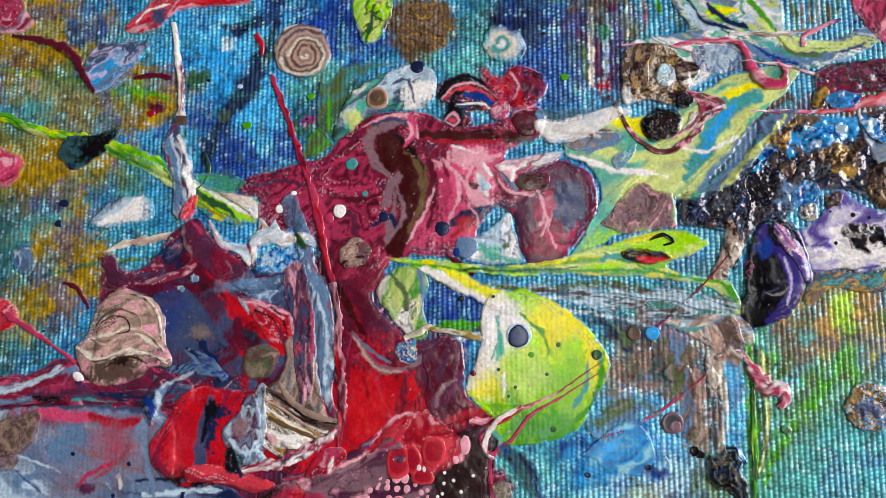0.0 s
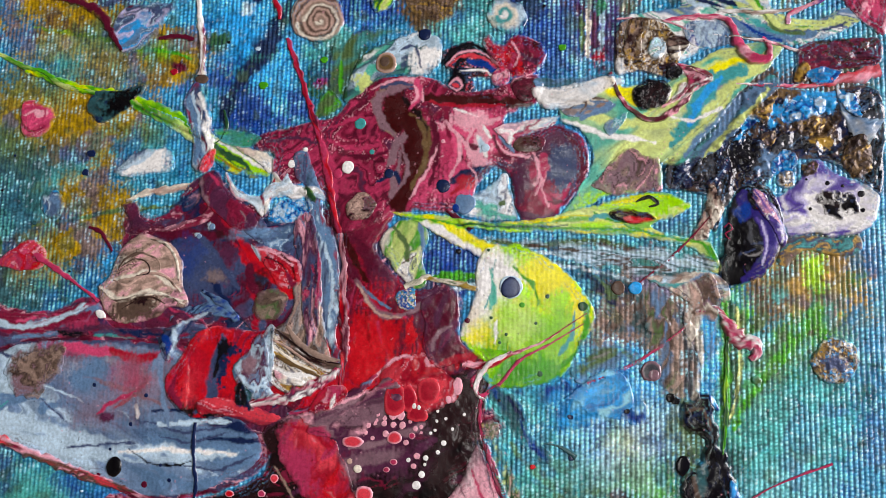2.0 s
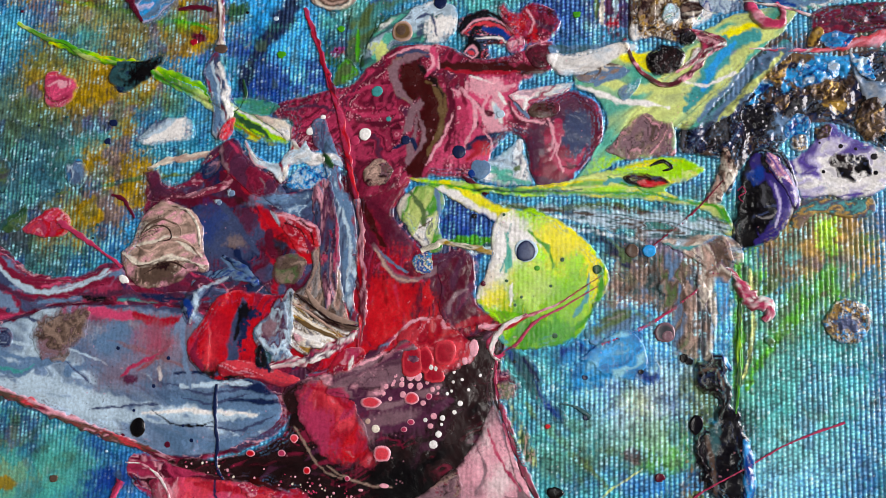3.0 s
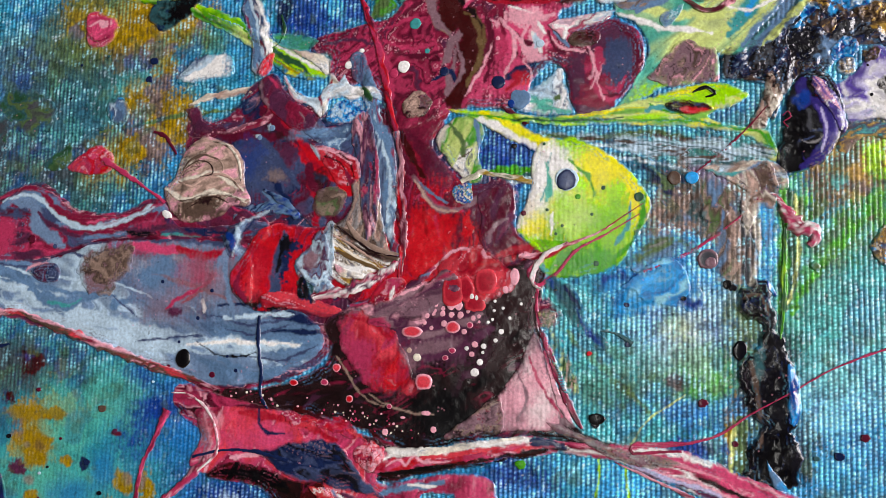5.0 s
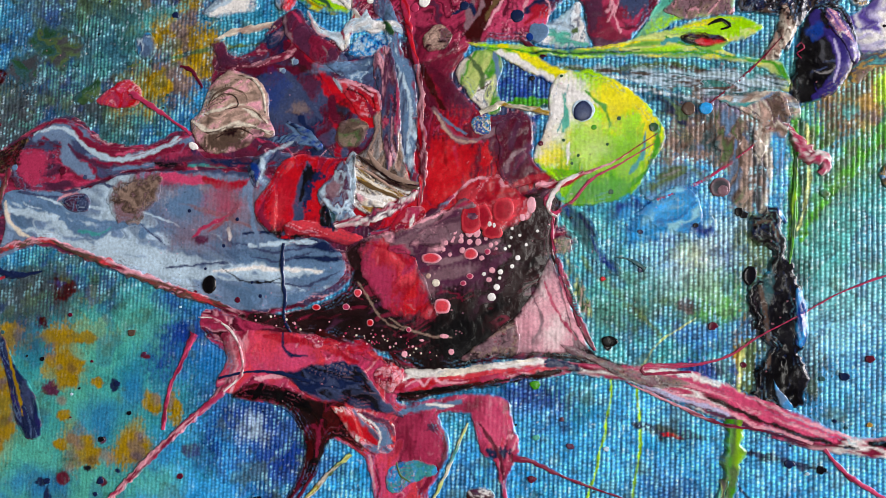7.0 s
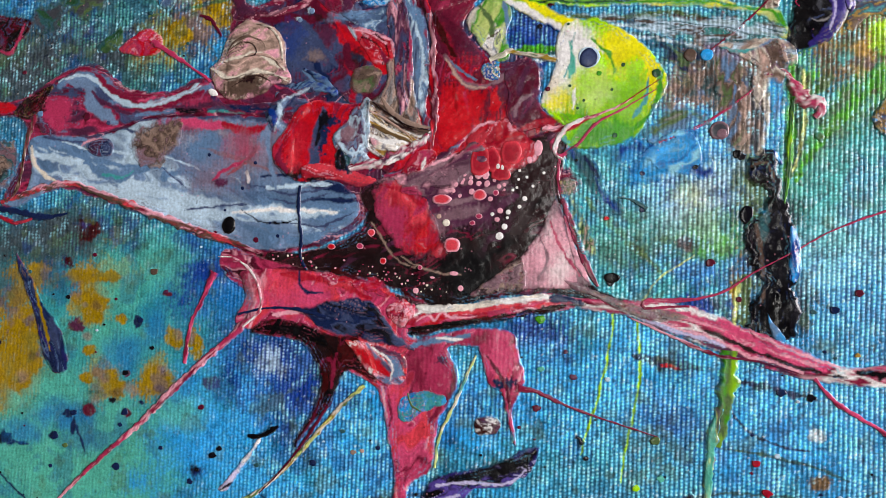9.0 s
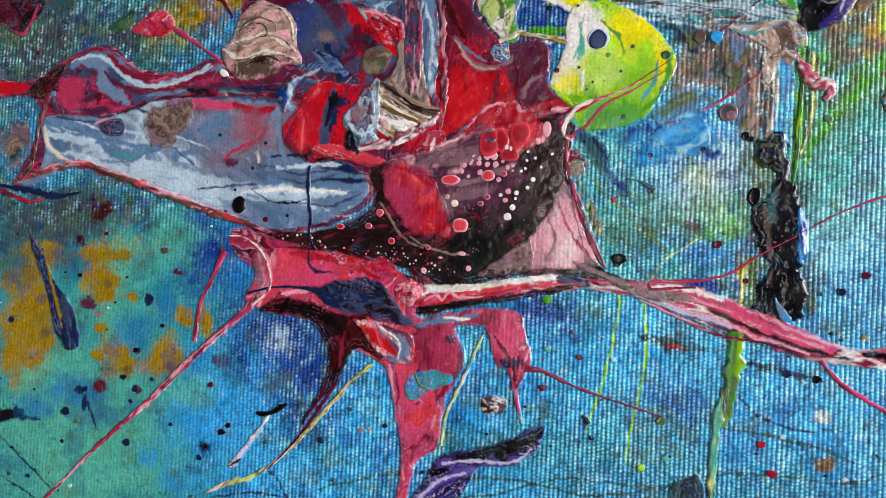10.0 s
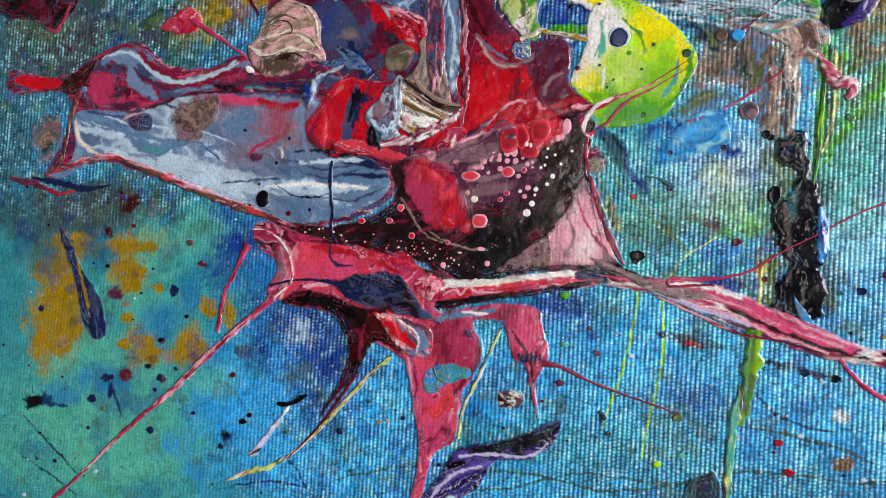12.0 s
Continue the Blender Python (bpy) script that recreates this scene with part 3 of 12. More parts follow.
stain('bronze', -92.8, -51.4, 1.0, 0.8, turn=0, ragged=0.5, soft=0.5, weave=0.05, fine=0.6, cover=0.7)
stain('taupe', -83.5, -41.9, 0.5, 0.4, turn=0, ragged=0.5, soft=0.6, weave=0.05, fine=0.6, cover=0.7)
stain('taupe', -68.2, -52.1, 1.0, 0.8, turn=0, ragged=0.5, soft=0.6, weave=0.05, fine=0.6, cover=0.7)
stain('taupe', -78.7, -54.3, 0.9, 0.7200000000000001, turn=0, ragged=0.5, soft=0.6, weave=0.05, fine=0.6, cover=0.7)
stain('taupe', -80.3, -57.9, 0.9, 0.7200000000000001, turn=0, ragged=0.5, soft=0.6, weave=0.05, fine=0.6, cover=0.7)
stain('taupe', -94.7, -55.0, 1.2, 0.96, turn=0, ragged=0.5, soft=0.6, weave=0.05, fine=0.6, cover=0.7)
stain('taupe', -73.8, -55.9, 1.4, 1.1199999999999999, turn=0, ragged=0.5, soft=0.6, weave=0.05, fine=0.6, cover=0.7)
stain('taupe', -82.6, -47.3, 0.9, 0.7200000000000001, turn=0, ragged=0.5, soft=0.6, weave=0.05, fine=0.6, cover=0.7)
stain('wine', -81.5, -59.9, 1.3, 1.1, turn=0, ragged=0.5, soft=0.15, weave=0.05, fine=0.6)
stain('navy', -73.4, -44.2, 0.7, 1.0, turn=0, ragged=0.5, soft=0.15, weave=0.05, fine=0.6)
stain('wine', -74.2, -59.8, 0.8, 0.7, turn=0, ragged=0.5, soft=0.15, weave=0.05, fine=0.6)
stain('plum', -74.6, -53.2, 0.6, 0.6, turn=0, ragged=0.5, soft=0.15, weave=0.05, fine=0.6)
stain('navy', -85.3, -60.7, 1.0, 0.8, turn=0, ragged=0.5, soft=0.15, weave=0.05, fine=0.6)
stain('navy', -84.1, -62.6, 0.5, 1.6, turn=0, ragged=0.5, soft=0.15, weave=0.05, fine=0.6)
stain('slate', -59.5, -53.9, 1.4, 1.0, turn=0, ragged=0.5, soft=0.15, weave=0.05, fine=0.6)
stain('ink', -99.2, -66.4, 1.4, 1.0, turn=0, ragged=0.5, soft=0.15, weave=0.05, fine=0.6)
stain('navy', -99.8, -49.4, 0.6, 0.5, turn=0, ragged=0.5, soft=0.15, weave=0.05, fine=0.6)
stain('plum', -84.9, -45.9, 1.6, 0.8, turn=0, ragged=0.5, soft=0.15, weave=0.05, fine=0.6)
stain('ink', -77.0, -57.9, 0.7, 0.5, turn=0, ragged=0.5, soft=0.15, weave=0.05, fine=0.6)
stain('wine', -68.1, -39.4, 0.8, 0.4, turn=0, ragged=0.5, soft=0.15, weave=0.05, fine=0.6)
stain('navy', -87.8, -64.7, 0.8, 0.7, turn=0, ragged=0.5, soft=0.15, weave=0.05, fine=0.6)
stain('navy', -71.7, -57.9, 0.5, 0.4, turn=0, ragged=0.5, soft=0.15, weave=0.05, fine=0.6)
stain('dark_grey', -99.5, -39.7, 5, 3, turn=0, ragged=0.5, soft=0.7, weave=0.05, fine=0.6, cover=0.6)
stain('dark_teal', -89.4, -37.7, 4, 1.6, turn=0, ragged=0.5, soft=0.7, weave=0.05, fine=0.6, cover=0.6)
stain('bronze', 39.8, 5.7, 2.4, 3.4, turn=0, ragged=0.8, soft=0.4, weave=0.9, fine=0.6, cover=0.85)
stain('bronze', 44.2, 7.2, 2.2, 2.6, turn=0, ragged=0.8, soft=0.4, weave=0.9, fine=0.6, cover=0.85)
stain('bronze', 35.3, 0.5, 2.6, 2.4, turn=0, ragged=0.8, soft=0.4, weave=0.9, fine=0.6, cover=0.85)
stain('gold', 40.3, 0.9, 3.2, 2.4, turn=0, ragged=0.8, soft=0.4, weave=0.9, fine=0.6, cover=0.85)
stain('gold', 45.3, 3.5, 1.4, 3.4, turn=0, ragged=0.8, soft=0.4, weave=0.9, fine=0.6, cover=0.85)
stain('lime', 42.4, 3.8, 1.4, 2.8, turn=0, ragged=0.8, soft=0.4, weave=0.9, fine=0.6, cover=0.85)
stain('teal', 37.4, 0.9, 1.4, 1.2, turn=0, ragged=0.8, soft=0.4, weave=0.9, fine=0.6, cover=0.85)
stain('grass', 42.9, -1.7, 1.2, 3, turn=0, ragged=0.8, soft=0.4, weave=0.9, fine=0.6, cover=0.85)
stain('grass', 32.6, -3.2, 1.2, 4, turn=0, ragged=0.8, soft=0.4, weave=0.9, fine=0.6, cover=0.85)
stain('dark_brown', 47.1, 9.4, 1.6, 3, turn=0, ragged=0.8, soft=0.4, weave=0.9, fine=0.6, cover=0.85)
stain('moss', -77.1, 31.8, 7, 4, turn=0, ragged=0.7, soft=0.6, weave=0.4, cover=0.65)
stain('ochre', -74.9, 39.0, 6, 3, turn=0, ragged=0.7, soft=0.6, weave=0.4, cover=0.65)
stain('ochre', -64.8, 35.5, 6, 3.5, turn=0, ragged=0.7, soft=0.6, weave=0.4, cover=0.65)
stain('ochre', -75.6, 26.6, 7, 3, turn=0, ragged=0.7, soft=0.6, weave=0.4, cover=0.65)
stain('ochre', -68.5, 23.8, 5, 2.5, turn=0, ragged=0.7, soft=0.6, weave=0.4, cover=0.65)
stain('moss', -64.3, 40.3, 6, 2.5, turn=0, ragged=0.7, soft=0.6, weave=0.4, cover=0.65)
stain('dark_teal', -77.6, 18.7, 6, 3, turn=0, ragged=0.7, soft=0.6, weave=0.4, cover=0.65)
stain('moss', -79.0, 22.4, 4, 4, turn=0, ragged=0.7, soft=0.6, weave=0.4, cover=0.65)
stain('ochre', -67.7, 15.9, 4, 1.6, turn=0, ragged=0.7, soft=0.6, weave=0.4, cover=0.65)
stain('grass', -55.4, 37.3, 3, 2, turn=0, ragged=0.7, soft=0.6, weave=0.4, cover=0.65)
stain('bronze', -57.0, 33.6, 2.5, 2, turn=0, ragged=0.7, soft=0.6, weave=0.4, cover=0.65)
stain('moss', -58.0, 23.8, 5, 2, turn=0, ragged=0.7, soft=0.6, weave=0.4, cover=0.65)
stain('dark_grey', -70.1, 20.6, 5, 2, turn=0, ragged=0.7, soft=0.6, weave=0.4, cover=0.65)
stain('ice', 15.3, -22.5, 7, 5, turn=0, ragged=0.7, soft=0.8, weave=0.6, cover=0.42)
stain('mint', 6.2, -23.7, 5, 4, turn=0, ragged=0.7, soft=0.8, weave=0.6, cover=0.42)
stain('sky_blue', 8.2, -13.1, 8, 3.5, turn=0, ragged=0.7, soft=0.8, weave=0.6, cover=0.42)
stain('teal', 5.0, -17.6, 4, 5, turn=0, ragged=0.7, soft=0.8, weave=0.6, cover=0.42)
stain('ice', 19.9, -16.3, 3, 4, turn=0, ragged=0.7, soft=0.8, weave=0.6, cover=0.42)
stain('mint', 34.8, -16.8, 6, 8, turn=0, ragged=0.7, soft=0.8, weave=0.6, cover=0.42)
stain('pale_cyan', 36.8, -28.4, 6, 5, turn=0, ragged=0.7, soft=0.8, weave=0.6, cover=0.42)
stain('pale_lime', 16.0, -19.9, 4, 1.5, turn=0, ragged=0.7, soft=0.8, weave=0.6, cover=0.42)
stain('moss', 23.1, -18.0, 1.5, 6, turn=0, ragged=0.7, soft=0.8, weave=0.6, cover=0.42)
brushed('grass', 1.3, [(30.1, 0.9), (30.7, -7.4), (30.0, -17.6)])
brushed('moss', 1.0, [(32.7, 0.9), (32.2, -10.6), (30.6, -17.6)])
brushed('grass', 1.5, [(42.7, 0.0), (38.5, -6.5), (34.0, -13.1), (31.4, -17.4)])
brushed('forest', 0.7, [(31.1, 0.1), (31.5, -10.6), (30.5, -17.2)])
brushed('pale_lime', 0.4, [(31.8, -0.7), (32.4, -9.0), (30.9, -16.4)])
brushed('sky_blue', 1.6, [(27.8, -2.8), (28.4, -7.4), (28.0, -11.5)])

MOTTLES = [("deep_blue", 5.0, 0.58, 0.45, 201, 0), ("mint", 4.0, 0.60, 0.4, 202, 1), ("navy", 1.6, 0.62, 0.4, 203, -1),
           ("pale_cyan", 1.3, 0.60, 0.5, 204, 1), ("moss", 3.0, 0.62, 0.45, 205, 0), ("dark_teal", 2.2, 0.6, 0.35, 206, -1), ("ice", 0.9, 0.66, 0.55, 207, 1), ("ink", 0.8, 0.68, 0.5, 208, 0)]


def build_canvas():
    us = np.arange(U0, U1, STEP_U)
    vs = np.arange(V0, V1, STEP_V)
    uu, vv = np.meshgrid(us, vs)
    u, v = uu.ravel(), vv.ravel()
    wide = fbm(u / 14, v / 14, 3, 5)[:, None]
    small = fbm(u / 1.5, v / 1.5, 31, 4)[:, None]
    rgb = tone("canvas_blue") * wide + tone("canvas_teal") * (1 - wide)
    # a thick primed corner where the weave is filled and the washes lie smooth
    filled = (1 - ease(-72, -40, u + 8 * (fbm(u / 20, v / 20, 44) - 0.5))) * (1 - ease(-38, -24, v))
    rgb = rgb * (1 - 0.75 * filled[:, None]) + (tone("sea") * 0.6 + tone("mint") * 0.3) * 0.75 * filled[:, None]
    for lay in STAINS:
        rgb = lay(u, v, rgb)
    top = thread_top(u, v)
    # washes and flecks of other colours, broken by the weave
    for colour, size, low, amount, seed, on_top in MOTTLES:
        m = ease(low, low + 0.09, fbm(u / size, v / size, seed, 5)) * amount
        m = (m * (ease(0.25, 0.7, top) if on_top > 0 else 1 - ease(0.2, 0.6, top) if on_top < 0 else 1))[:, None]
        m = m * (1 - (0.85 if on_top else 0.3) * filled[:, None])
        rgb = rgb * (1 - m) + tone(colour) * m
    # shade between the threads, painted in as a navy wash
    shade_wash = ((1 - ease(0.1, 0.45, top)) * ease(0.3, 0.6, fbm(u / 3, v / 3, 42, 4)) * (1 - 0.8 * filled))[:, None] * 0.45
    rgb = rgb * (1 - shade_wash) + (rgb * 0.5 + tone("navy") * 0.3) * shade_wash
    # paler paint dragged over their tops, with rib highlights painted in
    sheen_drag = (ease(0.3, 0.8, top) * ease(0.25, 0.5, fbm(u / 6, v / 6, 41, 5)) * (1 - 0.9 * filled))[:, None] * 0.8
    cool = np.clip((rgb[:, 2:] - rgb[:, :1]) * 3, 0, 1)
    rgb = rgb * (1 - sheen_drag) + (rgb * 1.25 + cool * tone("pale_cyan") * (0.32 + 0.2 * ease(-25, 10, u)[:, None])) * sheen_drag
    rough_wash = 1.8 - 1.4 * filled[:, None]
    rgb = rgb * (1 + rough_wash * (fbm(u / 0.55, v / 0.7, 31, 3)[:, None] - 0.49))
    # painted shading again: gaps darker, rib tops brighter, stronger to the right
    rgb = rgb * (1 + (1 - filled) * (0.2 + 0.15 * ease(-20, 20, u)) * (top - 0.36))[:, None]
    # scattered white specks, glints painted into the canvas colour
    flecks = (grain(u / 0.28, v / 0.28, 77) > 0.955) & (fbm(u / 4, v / 4, 78) > 0.45) & (filled < 0.3)
    rgb[flecks] = rgb[flecks] * 0.4 + tone("white") * 0.5
    deep = (0.08 + 0.075 * ease(-75, 5, u)) * (1 - 0.55 * filled)      # thicker ground on one side fills the weave
    h = -0.015 - deep + deep * top + 0.06 * (small[:, 0] - 0.5)
    nv, nu = uu.shape
    a = (np.arange(nv - 1)[:, None] * nu + np.arange(nu - 1)).ravel()
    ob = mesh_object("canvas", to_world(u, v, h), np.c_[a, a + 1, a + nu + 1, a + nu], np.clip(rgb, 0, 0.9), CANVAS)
    tagged(ob, "ribbed cotton canvas stained blue, teal and ochre", "canvas", kind="structure")
    return np.clip(rgb, 0, 0.9).reshape(nv, nu, 3)


GROUND = build_canvas()

# ---- paint films; LEVEL is how high the paint already stands, so that later films drape over earlier ones ----
CELL = 0.18
THIN = 0.42          # how far the poured paint shrank as it dried
LEVEL = np.zeros((int((V1 - V0) / CELL) + 1, int((U1 - U0) / CELL) + 1))

# the colour that lies on top so far, which wet paint picks up along its edge
rows_at = np.clip(np.round(np.arange(LEVEL.shape[0]) * CELL / STEP_V).astype(int), 0, GROUND.shape[0] - 1)
cols_at = np.clip(np.round(np.arange(LEVEL.shape[1]) * CELL / STEP_U).astype(int), 0, GROUND.shape[1] - 1)
UPPER = GROUND[rows_at][:, cols_at].astype(np.float32)


def cells_at(u, v):
    j = np.clip(np.round((u - U0) / CELL).astype(int), 0, LEVEL.shape[1] - 1)
    i = np.clip(np.round((v - V0) / CELL).astype(int), 0, LEVEL.shape[0] - 1)
    return i, j


def level(u, v):
    j = np.clip(np.round((u - U0) / CELL).astype(int), 0, LEVEL.shape[1] - 1)
    i = np.clip(np.round((v - V0) / CELL).astype(int), 0, LEVEL.shape[0] - 1)
    return LEVEL[i, j]


def inside(u, v, line):
    a, b = line, np.roll(line, -1, 0)
    odd = np.zeros(len(u), bool)
    for p, q in zip(a, b):
        if p[1] != q[1]:
            cross = (p[1] > v) != (q[1] > v)
            odd ^= cross & (u < (q[0] - p[0]) * (v - p[1]) / (q[1] - p[1]) + p[0])
    return odd


def film(name, label, category, outline, mix, layers=(), height=0.35, rim=0.7, lumps=0.1, lump_size=2.0, ragged=0.25, material=None, parent=None, group="", lip=0.0, halo="", halo_width=0.2, bleed=0.35):
    """A dried film of poured paint: an uneven outline, a rounded edge, a lumpy top, colours mixed through it."""
    height, lumps, bleed = height * THIN, lumps * 0.6, max(bleed, 0.28) * 1.25
    line = curve(outline, True, 0.45)
    seed = len(bpy.data.objects) % 97
    normal = np.roll(line, -1, 0) - np.roll(line, 1, 0)
    normal = np.c_[normal[:, 1], -normal[:, 0]] / (np.hypot(normal[:, 0], normal[:, 1])[:, None] + 1e-9)
    push = fbm(line[:, 0] / 1.6, line[:, 1] / 1.6, seed, 3) - 0.5
    push = push + 0.5 * (fbm(line[:, 0] / 0.6, line[:, 1] / 0.6, seed + 7, 2) - 0.5) + 0.8 * (grain(line[:, 0] / 4, line[:, 1] / 4, seed + 8) - 0.5)
    line = line + normal * (ragged * 2 * push)[:, None]
    lo, hi = line.min(0), line.max(0)
    j0, j1 = max(0, int((lo[0] - U0) / CELL)), min(LEVEL.shape[1] - 1, int((hi[0] - U0) / CELL) + 1)
    i0, i1 = max(0, int((lo[1] - V0) / CELL)), min(LEVEL.shape[0] - 1, int((hi[1] - V0) / CELL) + 1)
    jj, ii = np.meshgrid(np.arange(j0, j1 + 1), np.arange(i0, i1 + 1))
    jj, ii = jj.ravel(), ii.ravel()
    u, v = U0 + jj * CELL, V0 + ii * CELL
    keep = inside(u, v, line)
    u, v, ii, jj = u[keep], v[keep], ii[keep], jj[keep]
    d = gap(u, v, line, True)[0]
    keep = d > CELL * 0.45
    u, v, ii, jj, d = u[keep], v[keep], ii[keep], jj[keep], d[keep]
    under, sink = level(u, v), 0.0
    if height < 0.06:
        # a thin film follows the weave; a later one fills it again
        sink = np.where(under < 0.02, 0.15 * (thread_top(u, v) - 1) * ease(-75, 5, u), 0)
    rise = height * (1 - np.exp(-d / (rim * 0.5))) + lip * np.exp(-((d - rim) / rim) ** 2)
    rise = rise + lumps * 2 * (fbm(u / lump_size, v / lump_size, seed + 3, 4) - 0.5) * ease(0, rim * 1.5, d)
    top = under + np.maximum(rise, 0.03)
    LEVEL[ii, jj] = top
    top = top + sink
    edge_h = level(line[:, 0], line[:, 1])
    edge_h = np.minimum(edge_h, height * 0.5) - 0.12
    pu = np.r_[line[:, 0], u + 0.02 * (lattice(ii, jj, 3) - 0.5)]
    pv = np.r_[line[:, 1], v + 0.02 * (lattice(ii, jj, 4) - 0.5)]
    ph = np.r_[edge_h, top]
    from mathutils.geometry import delaunay_2d_cdt
    made = delaunay_2d_cdt([Vector(p) for p in zip(pu, pv)], [], [list(range(len(line)))], 1, 1e-5)
    co = np.array([tuple(p) for p in made[0]])
    source = np.array([o[0] if o else 0 for o in made[3]])
    tri = np.array([f for f in made[2] if len(f) == 3])
    # turn all faces towards the viewer
    e1, e2 = co[tri[:, 1]] - co[tri[:, 0]], co[tri[:, 2]] - co[tri[:, 0]]
    back = e1[:, 0] * e2[:, 1] - e1[:, 1] * e2[:, 0] < 0
    tri[back] = tri[back][:, ::-1]
    rgb = mix(co[:, 0], co[:, 1])
    for lay in layers:
        rgb = lay(co[:, 0], co[:, 1], rgb)
    if halo:
        far = np.r_[np.zeros(len(line)), d][source] + 0.35 * (fbm(co[:, 0] / 0.9, co[:, 1] / 0.9, seed + 40) - 0.5)
        m = ((1 - ease(halo_width * 0.6, halo_width * 1.3, far)) * ease(0.35, 0.55, fbm(co[:, 0] / 2.5, co[:, 1] / 2.5, seed + 41)))[:, None] * 0.6
        rgb = rgb * (1 - m) + tone(halo) * m
    if bleed:
        far = np.r_[np.zeros(len(line)), d][source]
        wx, wy = drift(co[:, 0], co[:, 1], 1.5)
        far = far + bleed * 2.2 * (fbm(wx / 1.4, wy / 1.4, seed + 50, 4) - 0.5)
        m = ease(-0.1 * bleed, bleed, far)[:, None]
        wet = UPPER[cells_at(co[:, 0], co[:, 1])]
        rgb = rgb * m + wet * (1 - m)
        # thin tide lines that run along the edge, where the two paints slid past each other
        tide = np.sin(2 * math.pi * (far / 0.55 + 1.2 * fbm(co[:, 0] / 3, co[:, 1] / 3, seed + 52, 2)))
        m = (ease(0.45, 0.9, tide) * ease(0.1, 0.4, far) * (1 - ease(0.9, 2.2, far)) * ease(0.42, 0.6, fbm(co[:, 0] / 4, co[:, 1] / 4, seed + 53, 3)))[:, None] * 0.5
        rgb = rgb * (1 - m) + (wet * 0.75 + tone("mauve") * 0.25) * m
    # tiny pale bubbles and dark grit dried into the paint
    spots = grain(co[:, 0] / 0.3 + seed, co[:, 1] / 0.3, seed + 60) * ease(0.3, 0.6, fbm(co[:, 0] / 3, co[:, 1] / 3, seed + 61))
    rgb[spots > 0.955] = rgb[spots > 0.955] * 0.5 + tone("blush") * 0.45
    rgb[grain(co[:, 0] / 0.34, co[:, 1] / 0.34 + seed, seed + 62) > 0.975] *= 0.35
    rgb = np.clip(rgb, 0, 0.9)
    at = cells_at(co[:, 0], co[:, 1])
    UPPER[at] = rgb
    ob = mesh_object(name, to_world(co[:, 0], co[:, 1], ph[source]), tri, np.clip(rgb, 0, 0.9), material or GLOSSY, parent, label)
    if not parent:
        tagged(ob, label, category, group)
    return ob


def flat(colour):
    return lambda u, v: np.tile(tone(colour), (len(u), 1)) * (0.85 + 0.3 * fbm(u / 1.2, v / 1.2, 12)[:, None])


def strand(name, label, category, points, widths, mix, layers=(), height=0.5, material=None, parent=None, group="", wobble=0.4):
    """A thread of paint flung or dripped over the canvas: a rounded ridge, swelling and thinning along its way."""
    line = curve(points, step=0.35)
    n = len(line)
    s = np.linspace(0, 1, n)
    w = np.interp(s, np.linspace(0, 1, len(widths)), widths)
    seed = len(bpy.data.objects) % 89
    side = np.gradient(line, axis=0)
    side = np.c_[-side[:, 1], side[:, 0]] / (np.hypot(side[:, 0], side[:, 1])[:, None] + 1e-9)
    left = 1 + wobble * 2 * (fbm(line[:, 0] / 0.9, line[:, 1] / 0.9, seed, 3) - 0.5) * 2
    right = 1 + wobble * 2 * (fbm(line[:, 0] / 0.9 + 40, line[:, 1] / 0.9, seed, 3) - 0.5) * 2
    rows = 9
    a = np.linspace(-1, 1, rows)
    reach = np.where(a[None] < 0, left[:, None], right[:, None]) * a[None] * w[:, None] / 2
    u = (line[:, 0:1] + side[:, 0:1] * reach).ravel()
    v = (line[:, 1:2] + side[:, 1:2] * reach).ravel()
    crown = (np.sqrt(np.maximum(0, 1 - a ** 2))[None] * np.minimum(w, 1.6)[:, None] * height * THIN * (0.8 + 0.4 * grain(s * n / 6, s * 0, seed))[:, None]).ravel()
    base = level(u, v)
    h = base + crown - 0.17 * (crown < 0.01)
    reach = int(w.max() / 2 / CELL) + 1
    for dj in range(-reach, reach + 1):
        for di in range(-reach, reach + 1):
            r = np.hypot(di, dj) * CELL / (w / 2 + 0.01)
            j = np.clip(np.round((line[:, 0] - U0) / CELL).astype(int) + dj, 0, LEVEL.shape[1] - 1)
            i = np.clip(np.round((line[:, 1] - V0) / CELL).astype(int) + di, 0, LEVEL.shape[0] - 1)
            top = base.reshape(n, rows)[:, rows // 2] + np.sqrt(np.maximum(0, 1 - r ** 2)) * np.minimum(w, 1.6) * height * THIN
            near = r < 1
            np.maximum.at(LEVEL, (i[near], j[near]), top[near])
    k = (np.arange(n - 1)[:, None] * rows + np.arange(rows - 1)).ravel()
    rgb = mix(u, v)
    for lay in layers:
        rgb = lay(u, v, rgb)
    side_of = np.tile(np.abs(a), n) + 0.7 * (fbm(u / 0.7, v / 0.7, seed + 9, 3) - 0.5)
    m = (ease(0.6, 1.05, side_of) * 0.8)[:, None]
    rgb = rgb * (1 - m) + UPPER[cells_at(u, v)] * m
    UPPER[cells_at(u, v)] = np.clip(rgb, 0, 0.9)
    ob = mesh_object(name, to_world(u, v, h), np.c_[k, k + rows, k + rows + 1, k + 1], np.clip(rgb, 0, 0.9), material or GLOSSY, parent, label)
    if not parent:
        tagged(ob, label, category, group)
    return ob


